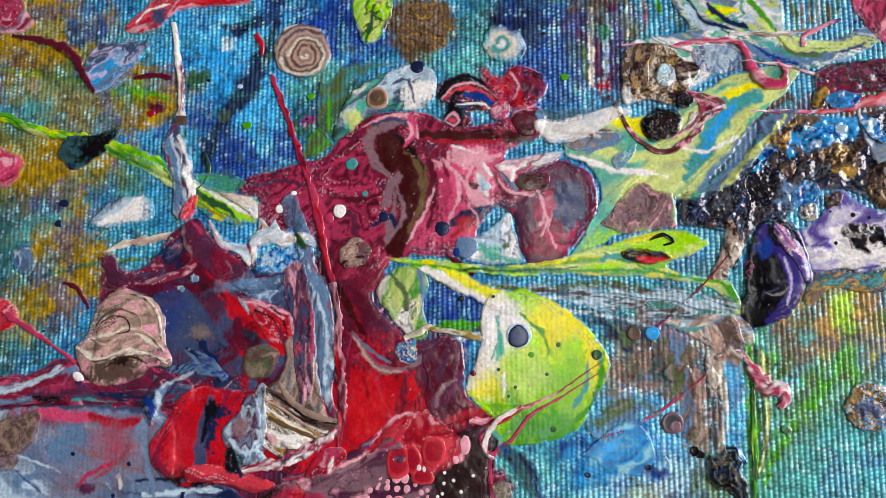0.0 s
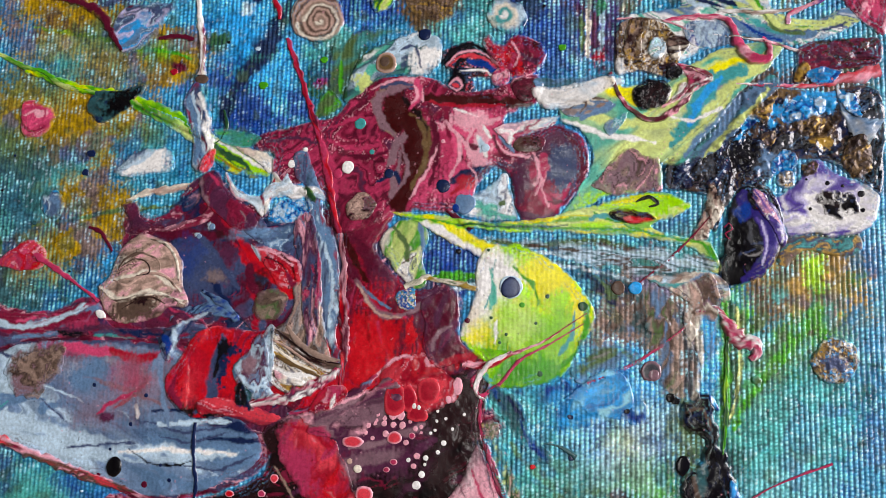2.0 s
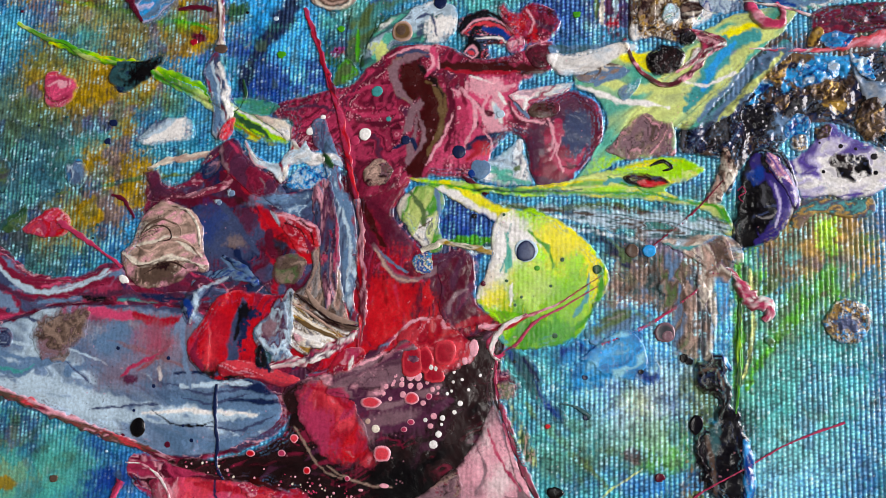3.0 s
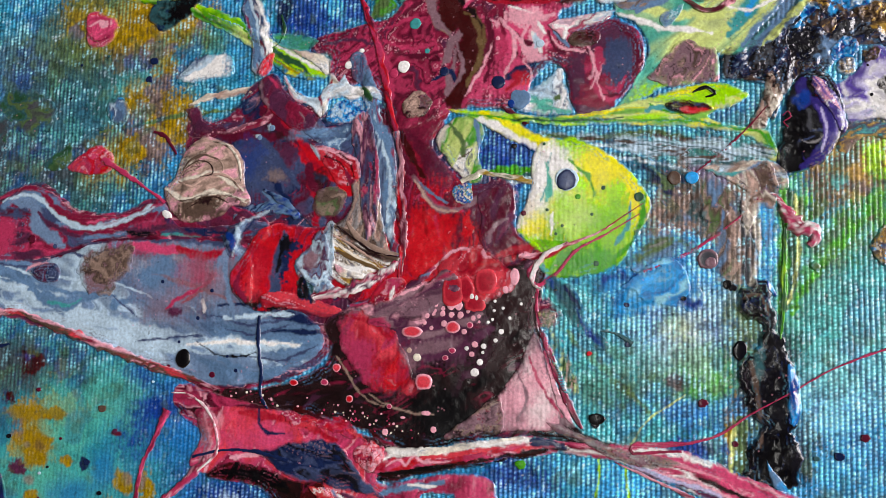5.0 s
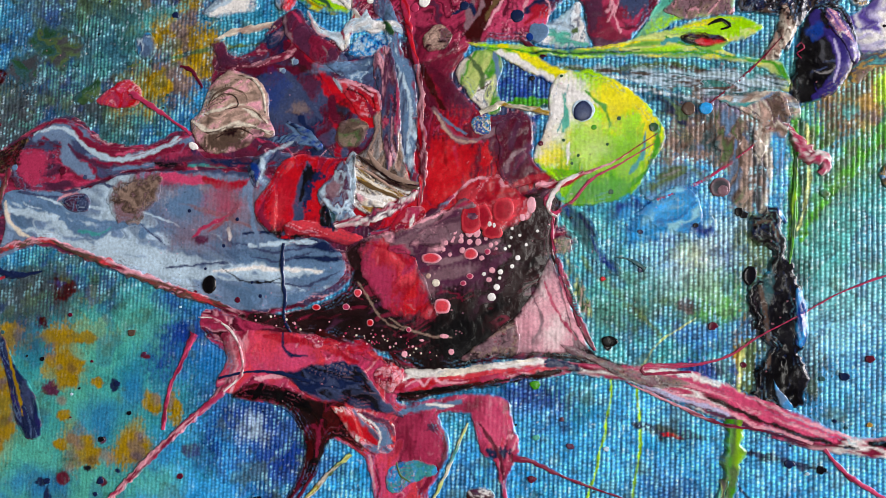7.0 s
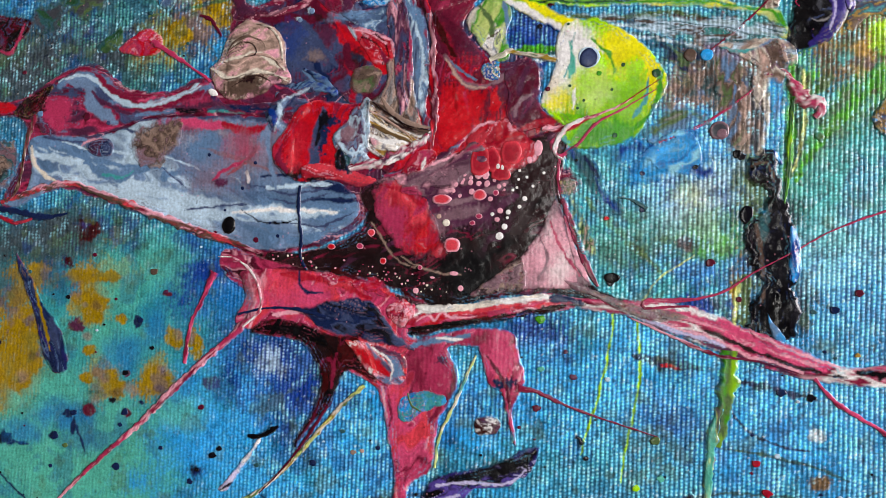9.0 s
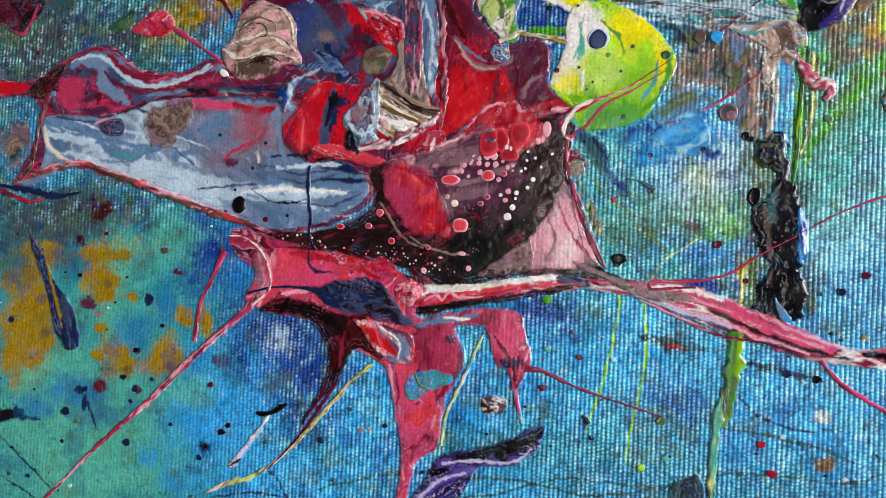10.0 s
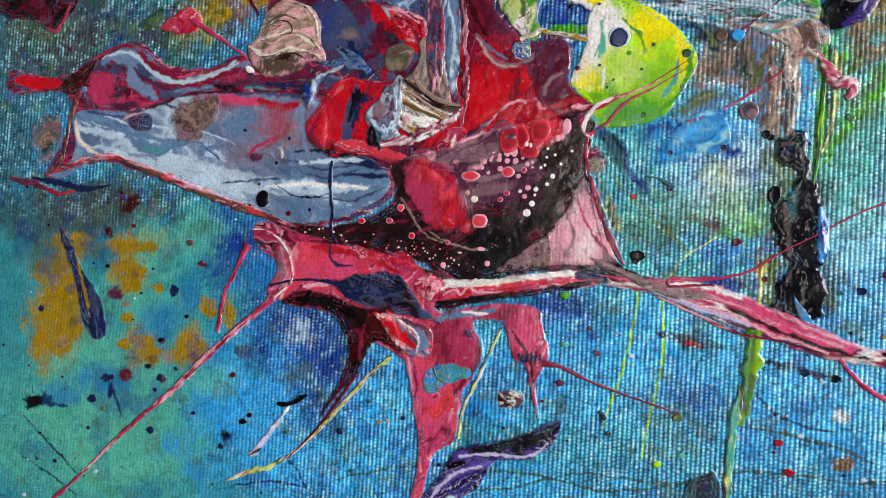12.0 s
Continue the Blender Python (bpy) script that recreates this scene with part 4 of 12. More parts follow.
def bead(name, label, category, u0, v0, r, colour, parent=None, group="", ring="", rough=0.28, tall=0.35, squash=1.0, turn=0.0, material=None):
    """A round drop or cell of paint with an uneven outline, with a paler ring where it has one."""
    seed = int(abs(u0 * 31 + v0 * 17)) % 97
    spokes = 26 if r > 0.5 else 16
    radii = np.array([0.0, 0.35, 0.62, 0.8, 0.93, 1.0])
    ang = np.linspace(0, 2 * math.pi, spokes, endpoint=False)
    out = r * (1 - rough / 2 + rough * fbm(np.cos(ang) * 1.4 + 5, np.sin(ang) * 1.4 + 5, seed, 2))
    x = (radii[1:, None] * out * np.cos(ang)).ravel()
    y = (radii[1:, None] * out * np.sin(ang) * squash).ravel()
    ca, sa = math.cos(radians(turn)), math.sin(radians(turn))
    u = np.r_[u0, u0 + x * ca - y * sa]
    v = np.r_[v0, v0 + x * sa + y * ca]
    rr = np.r_[0, np.repeat(radii[1:], spokes)]
    h = np.median(level(u, v)) + tall * 0.8 * THIN * np.minimum(r, 1.2) * np.sqrt(np.maximum(0, 1 - rr ** 2)) - 0.2 * (rr > 0.99) + 0.02
    q = np.arange(len(radii) - 2)[:, None] * spokes + np.arange(spokes) + 1
    q2 = np.arange(len(radii) - 2)[:, None] * spokes + (np.arange(spokes) + 1) % spokes + 1
    tri = [(0, 1 + k, 1 + (k + 1) % spokes) for k in range(spokes)]
    tri = np.r_[np.array(tri), np.c_[q.ravel(), (q + spokes).ravel(), q2.ravel()], np.c_[q2.ravel(), (q + spokes).ravel(), (q2 + spokes).ravel()]]
    rgb = np.tile(tone(colour), (len(u), 1)) * (0.8 + 0.4 * fbm(u / 0.5, v / 0.5, seed)[:, None])
    if ring:
        m = ease(0.7, 0.85, rr)[:, None]
        rgb = rgb * (1 - m) + tone(ring) * m
    ob = mesh_object(name, to_world(u, v, h), tri, np.clip(rgb, 0, 0.9), material or GLOSSY, parent, label)
    if not parent:
        tagged(ob, label, category, group)
    return ob



# stains of thick paint in the upper corner
film('green_dab', 'lime and forest green paint dab', 'paint blob',
     [(-22.7, 50.4), (-17.3, 50.1), (-17.7, 46.2), (-20.3, 42.7), (-22.3, 44.5)],
     marble('lime pale_lime forest grass', 3, 3, 1.2, 60, 2, 2, lines='yellow', every=0.5),
     [vein('forest', 0.5, [(-19.8, 49.3), (-20.4, 46.3), (-21.2, 43.3)]),
      vein('forest', 0.25, [(-20.4, 46.3), (-21.6, 45.5)]),
      vein('forest', 0.25, [(-20.2, 47.6), (-18.3, 46.6)])], height=0.2, material=RIBBED, bleed=0.5)
film('bronze_dab', 'matt bronze paint dab on blue canvas', 'paint blob',
     [(-16.7, 48.7), (-13.3, 50.1), (-9.2, 49.2), (-7.7, 45.7), (-8.8, 42.3), (-12.5, 40.9), (-15.4, 43), (-16.8, 45.7)],
     marble('bronze umber gold bronze taupe', 2, 3, 1.2, 0, 1, 3, lines='coffee', every=0.5),
     [], height=0.12, material=GILT, bleed=0.8)
film('cyan_disc', 'white and cyan swirled paint disc', 'paint disc',
     [(-4.3, 42.8), (-2.3, 45.3), (0.9, 44.3), (2.2, 41.4), (0, 39.2), (-3.4, 40.6)],
     swirl('ice white teal cream ice', (-1.3, 42.2), 1, 0.9, 0.8, 4),
     [], height=0.3, material=RIBBED, bleed=0.9)
film('swirl_disc', 'beige and brown spiral dried paint disc', 'paint disc',
     [(-31, 46.8), (-27.5, 45.8), (-26.2, 42.7), (-27.4, 39.3), (-30.7, 38.4), (-33.7, 39.5), (-34.9, 42.6), (-33.9, 45.6)],
     swirl('beige umber cream taupe beige umber', (-30, 41.7), 2, 0.42, 0.5, 6),
     [], height=0.5, rim=0.5, bleed=0.12)

# upper left
film('red_splash', 'red and coral poured paint splash', 'paint pool',
     [(-58.6, 46.8), (-57, 49.4), (-54.4, 51.4), (-51.3, 52.5), (-38.1, 52.1), (-39.7, 50.1), (-44.1, 49.9), (-48.5, 50), (-51.1, 48.5), (-52.8, 47.1), (-55.9, 46)],
     marble('red coral crimson blush', 4, 2, 1.2, 20, 2, 5, lines='blush', every=0.5),
     [patch('slate', -53, 49.3, 1.16, 1.49),
      vein('white', 0.33, [(-56.5, 48), (-54.8, 49.8), (-51.3, 50.9)])], height=0.4, halo='blush')
film('blue_drop', 'hazy blue and lilac paint drop ringed with wine red', 'paint pool',
     [(-51, 46.2), (-55.4, 45.5), (-59.9, 45.7), (-63.4, 44), (-64.7, 40.3), (-62.5, 37.1), (-59.4, 37.8), (-56.4, 40.2), (-54.6, 43.9)],
     marble('steel sky_blue lavender slate steel', 4, 1.5, 1.2, 30, 1.6, 6, lines='ice', every=0.5),
     [vein('wine', 1.0, [(-59.9, 45.9), (-63.5, 44.3), (-64.8, 41.2), (-63, 37.4)]),
      patch('slate', -57.1, 44, 1.16, 1.0)], height=0.3, halo='ice', bleed=0.6)
strand('wine_strand', 'wine-red paint strand on the canvas', 'paint strand', [(-76.6, 47), (-70.9, 45.8), (-66.6, 43.8), (-64.5, 40.3), (-62.5, 37.4)], [0.66, 1.16, 1.83, 1.49, 0.66], flat('wine'), [], height=0.3, group='flung strands')
strand('wine_strand', 'short wine-red paint strand', 'paint strand', [(-56.4, 39.3), (-53.7, 39.7), (-50.5, 39.2)], [0.66, 1.16, 0.66], flat('wine'), [], height=0.3, group='flung strands')
strand('lime_strand', 'long yellow-lime paint strand with green edges', 'paint strand', [(-78.7, 34.4), (-72.5, 32.2), (-67.9, 31), (-61.6, 30), (-55.2, 27.4), (-50.7, 25.1), (-47.2, 23.2)], [1.33, 1.49, 1.33, 1.49, 1.99, 2.16, 1.49], marble('lime yellow lime grass', 2, 2, 1, -25, 4, 7), [vein('grass', 0.5, [(-60.6, 28.6), (-55.2, 26.5), (-49.8, 23.8)])], height=0.4, group='flung strands')
film('green_wedge', 'green and lime poured paint wedge', 'paint pool',
     [(-47.7, 24), (-43.7, 22.4), (-39.4, 20.5), (-36.4, 18.1), (-37.6, 16.7), (-41.8, 17), (-45.3, 19), (-47.1, 21.2)],
     marble('grass lime forest lime grass', 3, 2, 1.2, -30, 3, 8, lines='yellow', every=0.5),
     [vein('lime', 0.66, [(-47.2, 23.5), (-42.8, 20.7), (-37.6, 17.2)]),
      vein('ochre', 0.42, [(-45.3, 20), (-41, 17.4)]),
      vein('forest', 0.8, [(-45.3, 21.4), (-41.9, 19.4), (-39.1, 17.6)]),
      vein('white', 0.7, [(-46.8, 23.0), (-43.0, 21.4), (-37.3, 18.1)]),
      vein('pale_lime', 0.6, [(-46.6, 23.6), (-42.6, 21.8), (-38.8, 19.4)])], height=0.3, halo='pale_lime', bleed=0.8)
film('white_wedge', 'white and cream poured paint wedge', 'paint pool',
     [(-43.5, 22.2), (-39.9, 21.5), (-36.5, 20.4), (-35.8, 18.1), (-36.8, 17.5), (-39.4, 19.4)],
     marble('cream white cream beige', 3, 1.5, 1, -30, 3, 9, lines='slate', every=0.5),
     [], height=0.3, halo='slate')
film('dark_blob', 'dark teal and black paint blob', 'paint blob',
     [(-67.7, 28.3), (-66.1, 30.7), (-62.5, 30.9), (-59, 31.9), (-57.8, 31.5), (-59.3, 28.8), (-61.3, 26.9), (-64.8, 25.3), (-66.2, 26)],
     marble('dark_teal black dark_teal navy', 3, 1.5, 1.2, 20, 1.5, 10),
     [patch('black', -61.5, 28.6, 2.99, 1.33, turn=20)], height=0.5, bleed=0.12)
film('pink_disc', 'round pink paint disc with coral edge', 'paint disc',
     [(-78.5, 29), (-74, 28.5), (-72.7, 26.5), (-73.7, 24.3), (-76.3, 23), (-78.4, 23.9)],
     marble('pink rose coral pink', 4, 2, 1.2, 20, 1.5, 11, lines='blush', every=0.5),
     [patch('blush', -75.3, 27, 1.16, 0.75),
      vein('rose', 0.4, [(-78.6, 27.1), (-76.7, 28.1), (-74.5, 27.3), (-75.0, 25.7)]),
      vein('blush', 0.3, [(-78.0, 26.4), (-76.4, 27.3), (-75.0, 26.5)]),
      vein('maroon', 0.4, [(-78.9, 25.7), (-76.8, 24.1), (-74.4, 25.0)])], height=0.5, halo='blush', bleed=0.6)
film('pink_corner', 'pale pink and maroon paint patch', 'paint blob',
     [(-80.9, 53.9), (-75.7, 53.4), (-74.5, 50.8), (-73, 48.8), (-75.6, 47.1), (-80.4, 48.3)],
     marble('blush maroon rose steel', 4, 2, 1.2, 0, 1.5, 12, lines='blush', every=0.5),
     [], height=0.3, halo='blush', bleed=0.12)
strand('white_strand', 'white and maroon vertical paint strand', 'paint strand', [(-50.6, 47.9), (-49.7, 42.4), (-49, 38), (-48.7, 33.2)], [0.83, 1.25, 1.08, 1.25], marble('white cream maroon white', 1.5, 2, 1, 90, 5, 13), [vein('maroon', 0.58, [(-49.8, 47.7), (-48.7, 42.3), (-48.3, 37.9), (-48.2, 33.6)])], height=0.4, group='flung strands')
film('white_drip', 'white, steel and maroon running paint drip', 'paint pool',
     [(-49.3, 33.2), (-47.5, 29.7), (-46.4, 25), (-45.6, 21.2), (-47.3, 17.7), (-49.3, 18.5), (-49.6, 23.4), (-51.5, 28.7), (-50.6, 31.1)],
     marble('white steel ice maroon slate', 3, 2, 1.1, 100, 3, 14, lines='slate', every=0.5),
     [vein('white', 0.75, [(-48.8, 30.2), (-46.8, 25), (-46.6, 20.8)]),
      vein('slate', 1.0, [(-50.1, 29.3), (-48.6, 25.1), (-47.9, 20)]),
      vein('maroon', 0.8, [(-50.0, 31.7), (-51.9, 28.9), (-50.2, 25.7), (-50.1, 18.7)]),
      vein('steel', 1.1, [(-50.5, 29.8), (-49.3, 26.6), (-48.4, 22.5), (-48.7, 18.7)]),
      vein('ice', 0.4, [(-50.1, 30.3), (-48.7, 26.6), (-48.0, 22.5)]),
      vein('rose', 0.5, [(-51.7, 29.4), (-50.5, 26.1), (-50.6, 19.8)])], height=0.5, halo='slate', bleed=0.5)
bead('brown_drop', 'small brown paint drop', 'paint drop', -48.7, 32.5, 1.08, 'umber', squash=0.7)
film('red_knot', 'small red paint knot', 'paint blob',
     [(-48.2, 17.9), (-47, 20.4), (-45.4, 21.2), (-45.7, 19.1), (-46.9, 17.3)],
     marble('red coral crimson', 3, 2, 1, 0, 1, 15, lines='blush', every=0.5),
     [], height=0.4, halo='blush', bleed=0.12)
strand('green_thread', 'thin dark green paint thread', 'paint strand', [(-44.6, 27.5), (-44, 24.9), (-44.6, 23.1), (-45.8, 22)], [0.5, 0.58, 0.42, 0.25], flat('forest'), [], height=0.4, group='flung strands')
film('grey_white_pool', 'grey and white poured paint pool', 'paint pool',
     [(-62, 16.8), (-60.4, 19.2), (-57.9, 21.5), (-54.4, 21.8), (-52.4, 20.9), (-51.9, 18), (-53.7, 16.8), (-57.6, 16.2)],
     marble('white steel ice dark_teal', 4, 1.5, 1.2, 25, 2, 16, lines='slate', every=0.5),
     [vein('forest', 1.0, [(-62.5, 18.2), (-59.2, 21.1), (-54.9, 21.8)]),
      patch('white', -55.6, 18.9, 2.32, 1.49),
      patch('slate', -59.5, 21.4, 2.6, 1.6, turn=20, soft=0.5),
      vein('white', 1.5, [(-59.8, 17.5), (-56.6, 19.0), (-53.5, 21.2)]),
      vein('forest', 0.8, [(-64.1, 17.9), (-59.2, 16.5), (-52.7, 16.3)]),
      vein('ice', 0.5, [(-62.2, 17.9), (-58.5, 18.8), (-55.0, 21.4)])], height=0.35, halo='slate', bleed=0.7)
strand('cream_strand', 'cream and taupe paint strand', 'paint strand', [(-59.5, 12.9), (-56.1, 14.3), (-52.7, 14.7), (-47.8, 15.7)], [0.5, 1.33, 1.49, 0.83], marble('cream taupe beige', 2, 2, 1, 15, 4, 17), [], height=0.35, group='flung strands')
film('sky_dab', 'pale blue paint dab', 'paint blob',
     [(-73.7, 13.7), (-71.5, 14.6), (-69.8, 12.4), (-70.7, 10), (-72.9, 10.4), (-74, 12.1)],
     marble('sky_blue steel slate', 3, 1.5, 1, 90, 1.5, 18, lines='ice', every=0.5),
     [], height=0.15, material=RIBBED, bleed=0.8)
strand('red_chip', 'small red and black paint chip', 'paint strand', [(-37.6, 45.5), (-36.9, 44), (-36.6, 42.2)], [0.83, 1.08, 0.5], flat('crimson'), [], height=0.4)

# slate and wine body
film('plum_underlayer', 'wine and plum poured paint underlayer', 'paint pool',
     [(-63.4, -7.4), (-60.1, -2.7), (-59.6, 3.7), (-59.9, 11.7), (-54.2, 11), (-47.9, 16.8), (-45, 17.6), (-40.8, 13.9), (-34.1, 10.8), (-28.2, 13.1), (-24.3, 10.7), (-17.9, 10.6), (-16.2, 3.6), (-6.9, 0.5), (-6.2, -7), (-0.6, -8.6), (-2.5, -14.3), (-3.3, -21.1), (-51.4, -22.2), (-53.4, -9.7)],
     marble('wine plum maroon navy slate wine', 5, 1.4, 1.4, 30, 2, 170, lines='blush', every=0.5),
     [], height=0.12, halo='blush', bleed=0.6)
film('rose_underlayer', 'maroon and rose poured paint underlayer', 'paint pool',
     [(-58.6, -31.3), (-44.4, -32.1), (-28.7, -37.1), (-20.2, -39.6), (-22.7, -44.2), (-28.3, -43.2), (-44, -38.6), (-56.1, -37.4)],
     marble('maroon rose wine coffee', 4, 1.4, 1.2, -20, 3, 171, lines='blush', every=0.5),
     [], height=0.1, halo='blush')
slate_pool = film('slate_pool', 'dark slate and plum poured paint pool', 'paint pool',
     [(-60.2, 12.3), (-57.7, 11.7), (-54.1, 9.8), (-49.1, 11.6), (-47.8, 15), (-47.7, 16.8), (-45.2, 17.9), (-43.2, 15), (-37.8, 10.8), (-34.8, 8.4), (-30.8, 10), (-28.4, 6), (-27.2, -2.6), (-28.7, -6.4), (-33.5, -7.2), (-37.5, -6.9), (-40, -4.8), (-45.7, -6.1), (-52.3, -7.4), (-56.5, -6.6), (-62.4, -6.6), (-60.1, -2.7), (-59.7, 3.7), (-58.4, 8.6)],
     marble('slate plum navy wine slate plum', 5, 1.3, 1.3, 50, 2, 6, lines='maroon'),
     [patch('slate', -46.2, 2.9, 4.98, 4.98, soft=0.5),
      patch('plum', -41.6, 13.3, 2.49, 2.49),
      vein('red', 1.83, [(-42.2, 8.1), (-37.9, 3.7), (-34.6, 1.3), (-32.1, -1.1)]),
      vein('crimson', 1.16, [(-38.6, 0.5), (-36.8, -4.2), (-37.5, -6.5)]),
      vein('wine', 1.49, [(-59.4, 11.9), (-55.8, 8.6), (-48.9, 7.7), (-42.2, 8.1)]),
      vein('steel', 0.83, [(-37.3, 8.4), (-32.3, 6.8), (-29.1, 8.3)]),
      vein('red', 2.16, [(-34.6, 3.6), (-31.3, 2.1), (-30.9, 0.5)]),
      vein('navy', 1.16, [(-45.2, 0.5), (-42.2, -2.6), (-40, -4.9)]),
      vein('steel', 0.66, [(-46, -1.1), (-43.4, -3.4), (-40, -4.8)]),
      vein('maroon', 1.0, [(-31.6, 10.8), (-29.1, 6.8), (-29.7, 2.1)]),
      patch('deep_blue', -48.6, 4.0, 2.2, 2.6, turn=0, soft=0.6, cover=0.45),
      patch('maroon', -41.4, 11.4, 2.4, 1.8, turn=0, soft=0.3),
      patch('coffee', -44.1, 8.3, 2.2, 0.8, turn=-35, soft=0.5, cover=0.7),
      vein('crimson', 1.6, [(-46.3, 11.9), (-42.3, 8.3), (-39.3, 5.4), (-35.3, 1.7)]),
      vein('red', 0.8, [(-42.1, 7.9), (-38.8, 4.8), (-35.8, 2.4)]),
      vein('wine', 1.1, [(-47.2, 12.2), (-43.9, 9.2), (-40.6, 6.0)]),
      vein('ice', 0.5, [(-38.6, 6.4), (-37.9, 5.2), (-37.0, 4.0)]),
      patch('plum', -42.3, 4.9, 1.6, 1.4, turn=0, soft=0.5),
      patch('dark_brown', -37.2, 1.2, 1.6, 1.6, turn=0, soft=0.5, cover=0.7),
      vein('wine', 1.2, [(-38.7, 3.3), (-38.4, 0.8), (-37.5, -1.3)]),
      patch('taupe', -44.0, 1.5, 1.6, 1.0, turn=0, soft=0.6, cover=0.6),
      patch('grey_blue', -39.4, 8.4, 2.6, 0.9, turn=10, soft=0.7, cover=0.7),
      vein('steel', 0.5, [(-41.2, 7.8), (-38.1, 7.5), (-34.6, 8.4)]),
      vein('slate', 0.9, [(-46.9, 7.4), (-43.1, 3.2), (-40.2, -0.5)]),
      patch('ice', -45.2, 9.2, 0.5, 0.5, turn=0),
      patch('ice', -47.4, 7.7, 0.5, 0.35, turn=0)], height=0.35, halo='maroon')
strand('blue_fold', 'navy and pale blue folded paint ridge', 'paint strand', [(-46, -0.7), (-42.6, -2.6), (-40.4, -4.8), (-43.3, -3.8), (-46.6, -3.8), (-49.4, -5.8), (-50.9, -8.9), (-49.6, -11.2)], [0.5, 1.33, 1.16, 1.49, 2.16, 2.49, 2.16, 0.5], marble('navy steel deep_blue grey_blue navy', 2, 2.5, 1.2, 40, 3, 19), [], height=0.35)
film('maroon_underlayer', 'maroon and plum poured paint underlayer', 'paint pool',
     [(-110.6, -5.3), (-99.9, -6), (-87.6, 0.3), (-82.5, -0.7), (-77.7, -4), (-69.9, -4.3), (-62.7, -2), (-46.2, -4.5), (-45.4, -9.4), (-46.7, -19.4), (-35.1, -21.3), (-33.9, -25.3), (-38.5, -28.8), (-46.4, -31.8), (-53.4, -32.1), (-71.5, -26.7), (-89.4, -22.2), (-100.9, -25.7), (-97.2, -14.1), (-99.4, -9.6), (-110.2, -9.8)],
     marble('maroon plum rose wine slate', 5, 1.4, 1.4, 0, 2.5, 172, lines='blush', every=0.5),
     [], height=0.12, halo='blush')
wine_band = film('wine_band', 'wine-red and plum poured paint band', 'paint pool',
     [(-110.6, -5.7), (-100.5, -6.5), (-93.2, -3.6), (-87.6, -0.3), (-82.7, -1.3), (-78, -4.4), (-69.9, -4.7), (-63.2, -2.5), (-59.8, -6.4), (-54.1, -6.6), (-46.1, -5.4), (-44.5, -7.5), (-47.8, -9.9), (-55, -8.5), (-64.3, -8.6), (-72.8, -9.2), (-79.2, -11), (-84.6, -12.6), (-92.4, -13.2), (-95.5, -10.5), (-99.7, -9), (-110.3, -9.3)],
     marble('maroon plum rose maroon slate wine', 4, 1.5, 1.3, 0, 2.5, 5, lines='steel'),
     [vein('steel', 2.49, [(-90.9, -3.6), (-87.1, -2.4), (-84.3, -2.4), (-80.1, -5.6), (-74, -6.9), (-68.7, -6.5), (-63.6, -4.2), (-62.1, -2.7)]),
      vein('ice', 0.75, [(-87.6, -2.8), (-83.7, -2.8), (-79.6, -6), (-72.9, -7.1), (-64.6, -4.9)]),
      vein('red', 1.99, [(-109.3, -7.2), (-99.8, -7.7)]),
      patch('rose', -91.7, -7.9, 2.49, 1.99),
      patch('slate', -82.9, -5.8, 2.16, 1.83),
      patch('dark_brown', -96.3, -7.4, 2.49, 1.16),
      vein('plum', 1.16, [(-72.9, -7.7), (-62.4, -6.7), (-52, -7.6)]),
      vein('navy', 0.83, [(-66.4, -8.5), (-59.1, -8.6), (-51.9, -8.7)]),
      vein('maroon', 1.6, [(-82.5, -3.1), (-79.3, -5.3), (-73.4, -5.7), (-67.7, -4.5), (-64.6, -2.0)]),
      vein('ice', 0.75, [(-83.5, -2.9), (-80.4, -5.6), (-74.7, -7.0), (-68.6, -5.6), (-65.4, -3.8), (-63.9, -0.9)], rough=0.2),
      vein('maroon', 1.3, [(-79.0, -7.5), (-73.2, -7.5), (-67.6, -6.1), (-63.8, -4.9)]),
      vein('pink', 0.5, [(-76.3, -5.9), (-72.4, -5.5), (-68.6, -5.0)]),
      vein('ink', 0.9, [(-68.5, -7.8), (-65.4, -8.2), (-62.1, -8.1)]),
      vein('teal', 0.9, [(-62.2, -7.9), (-57.4, -8.7), (-51.7, -9.9)]),
      vein('navy', 1.1, [(-61.9, -5.7), (-57.1, -7.1), (-51.4, -8.1)]),
      patch('rose', -64.7, -6.2, 2.8, 0.6, turn=5, soft=0.5, cover=0.8),
      patch('rose', -90.9, -8.3, 2.4, 2.2, turn=0, soft=0.5),
      vein('grey_blue', 1.8, [(-89.2, -2.8), (-85.4, -3.6), (-84.5, -7.1), (-79.8, -10.0)]),
      vein('ice', 0.6, [(-91.1, -3.0), (-87.1, -1.7), (-83.2, -3.2), (-80.3, -5.9), (-75.0, -7.1), (-69.9, -6.3), (-64.4, -3.7)], rough=0.2),
      vein('maroon', 1.0, [(-92.5, -1.7), (-86.1, -0.7), (-81.6, -3.7), (-77.2, -5.3), (-70.0, -4.9), (-65.0, -2.2)]),
      patch('slate', -88.4, -5.2, 1.2, 0.9, turn=0, soft=0.5),
      patch('oxblood', -85.4, -9.1, 0.7, 0.7, turn=0, soft=0.3),
      vein('plum', 0.7, [(-84.7, -4.7), (-82.4, -6.6), (-77.0, -8.5)]),
      vein('pink', 0.4, [(-75.6, -6.1), (-72.5, -5.9)]),
      vein('steel', 0.7, [(-75.9, -8.8), (-72.8, -8.4), (-71.2, -9.0)])], height=0.4, halo='blush')
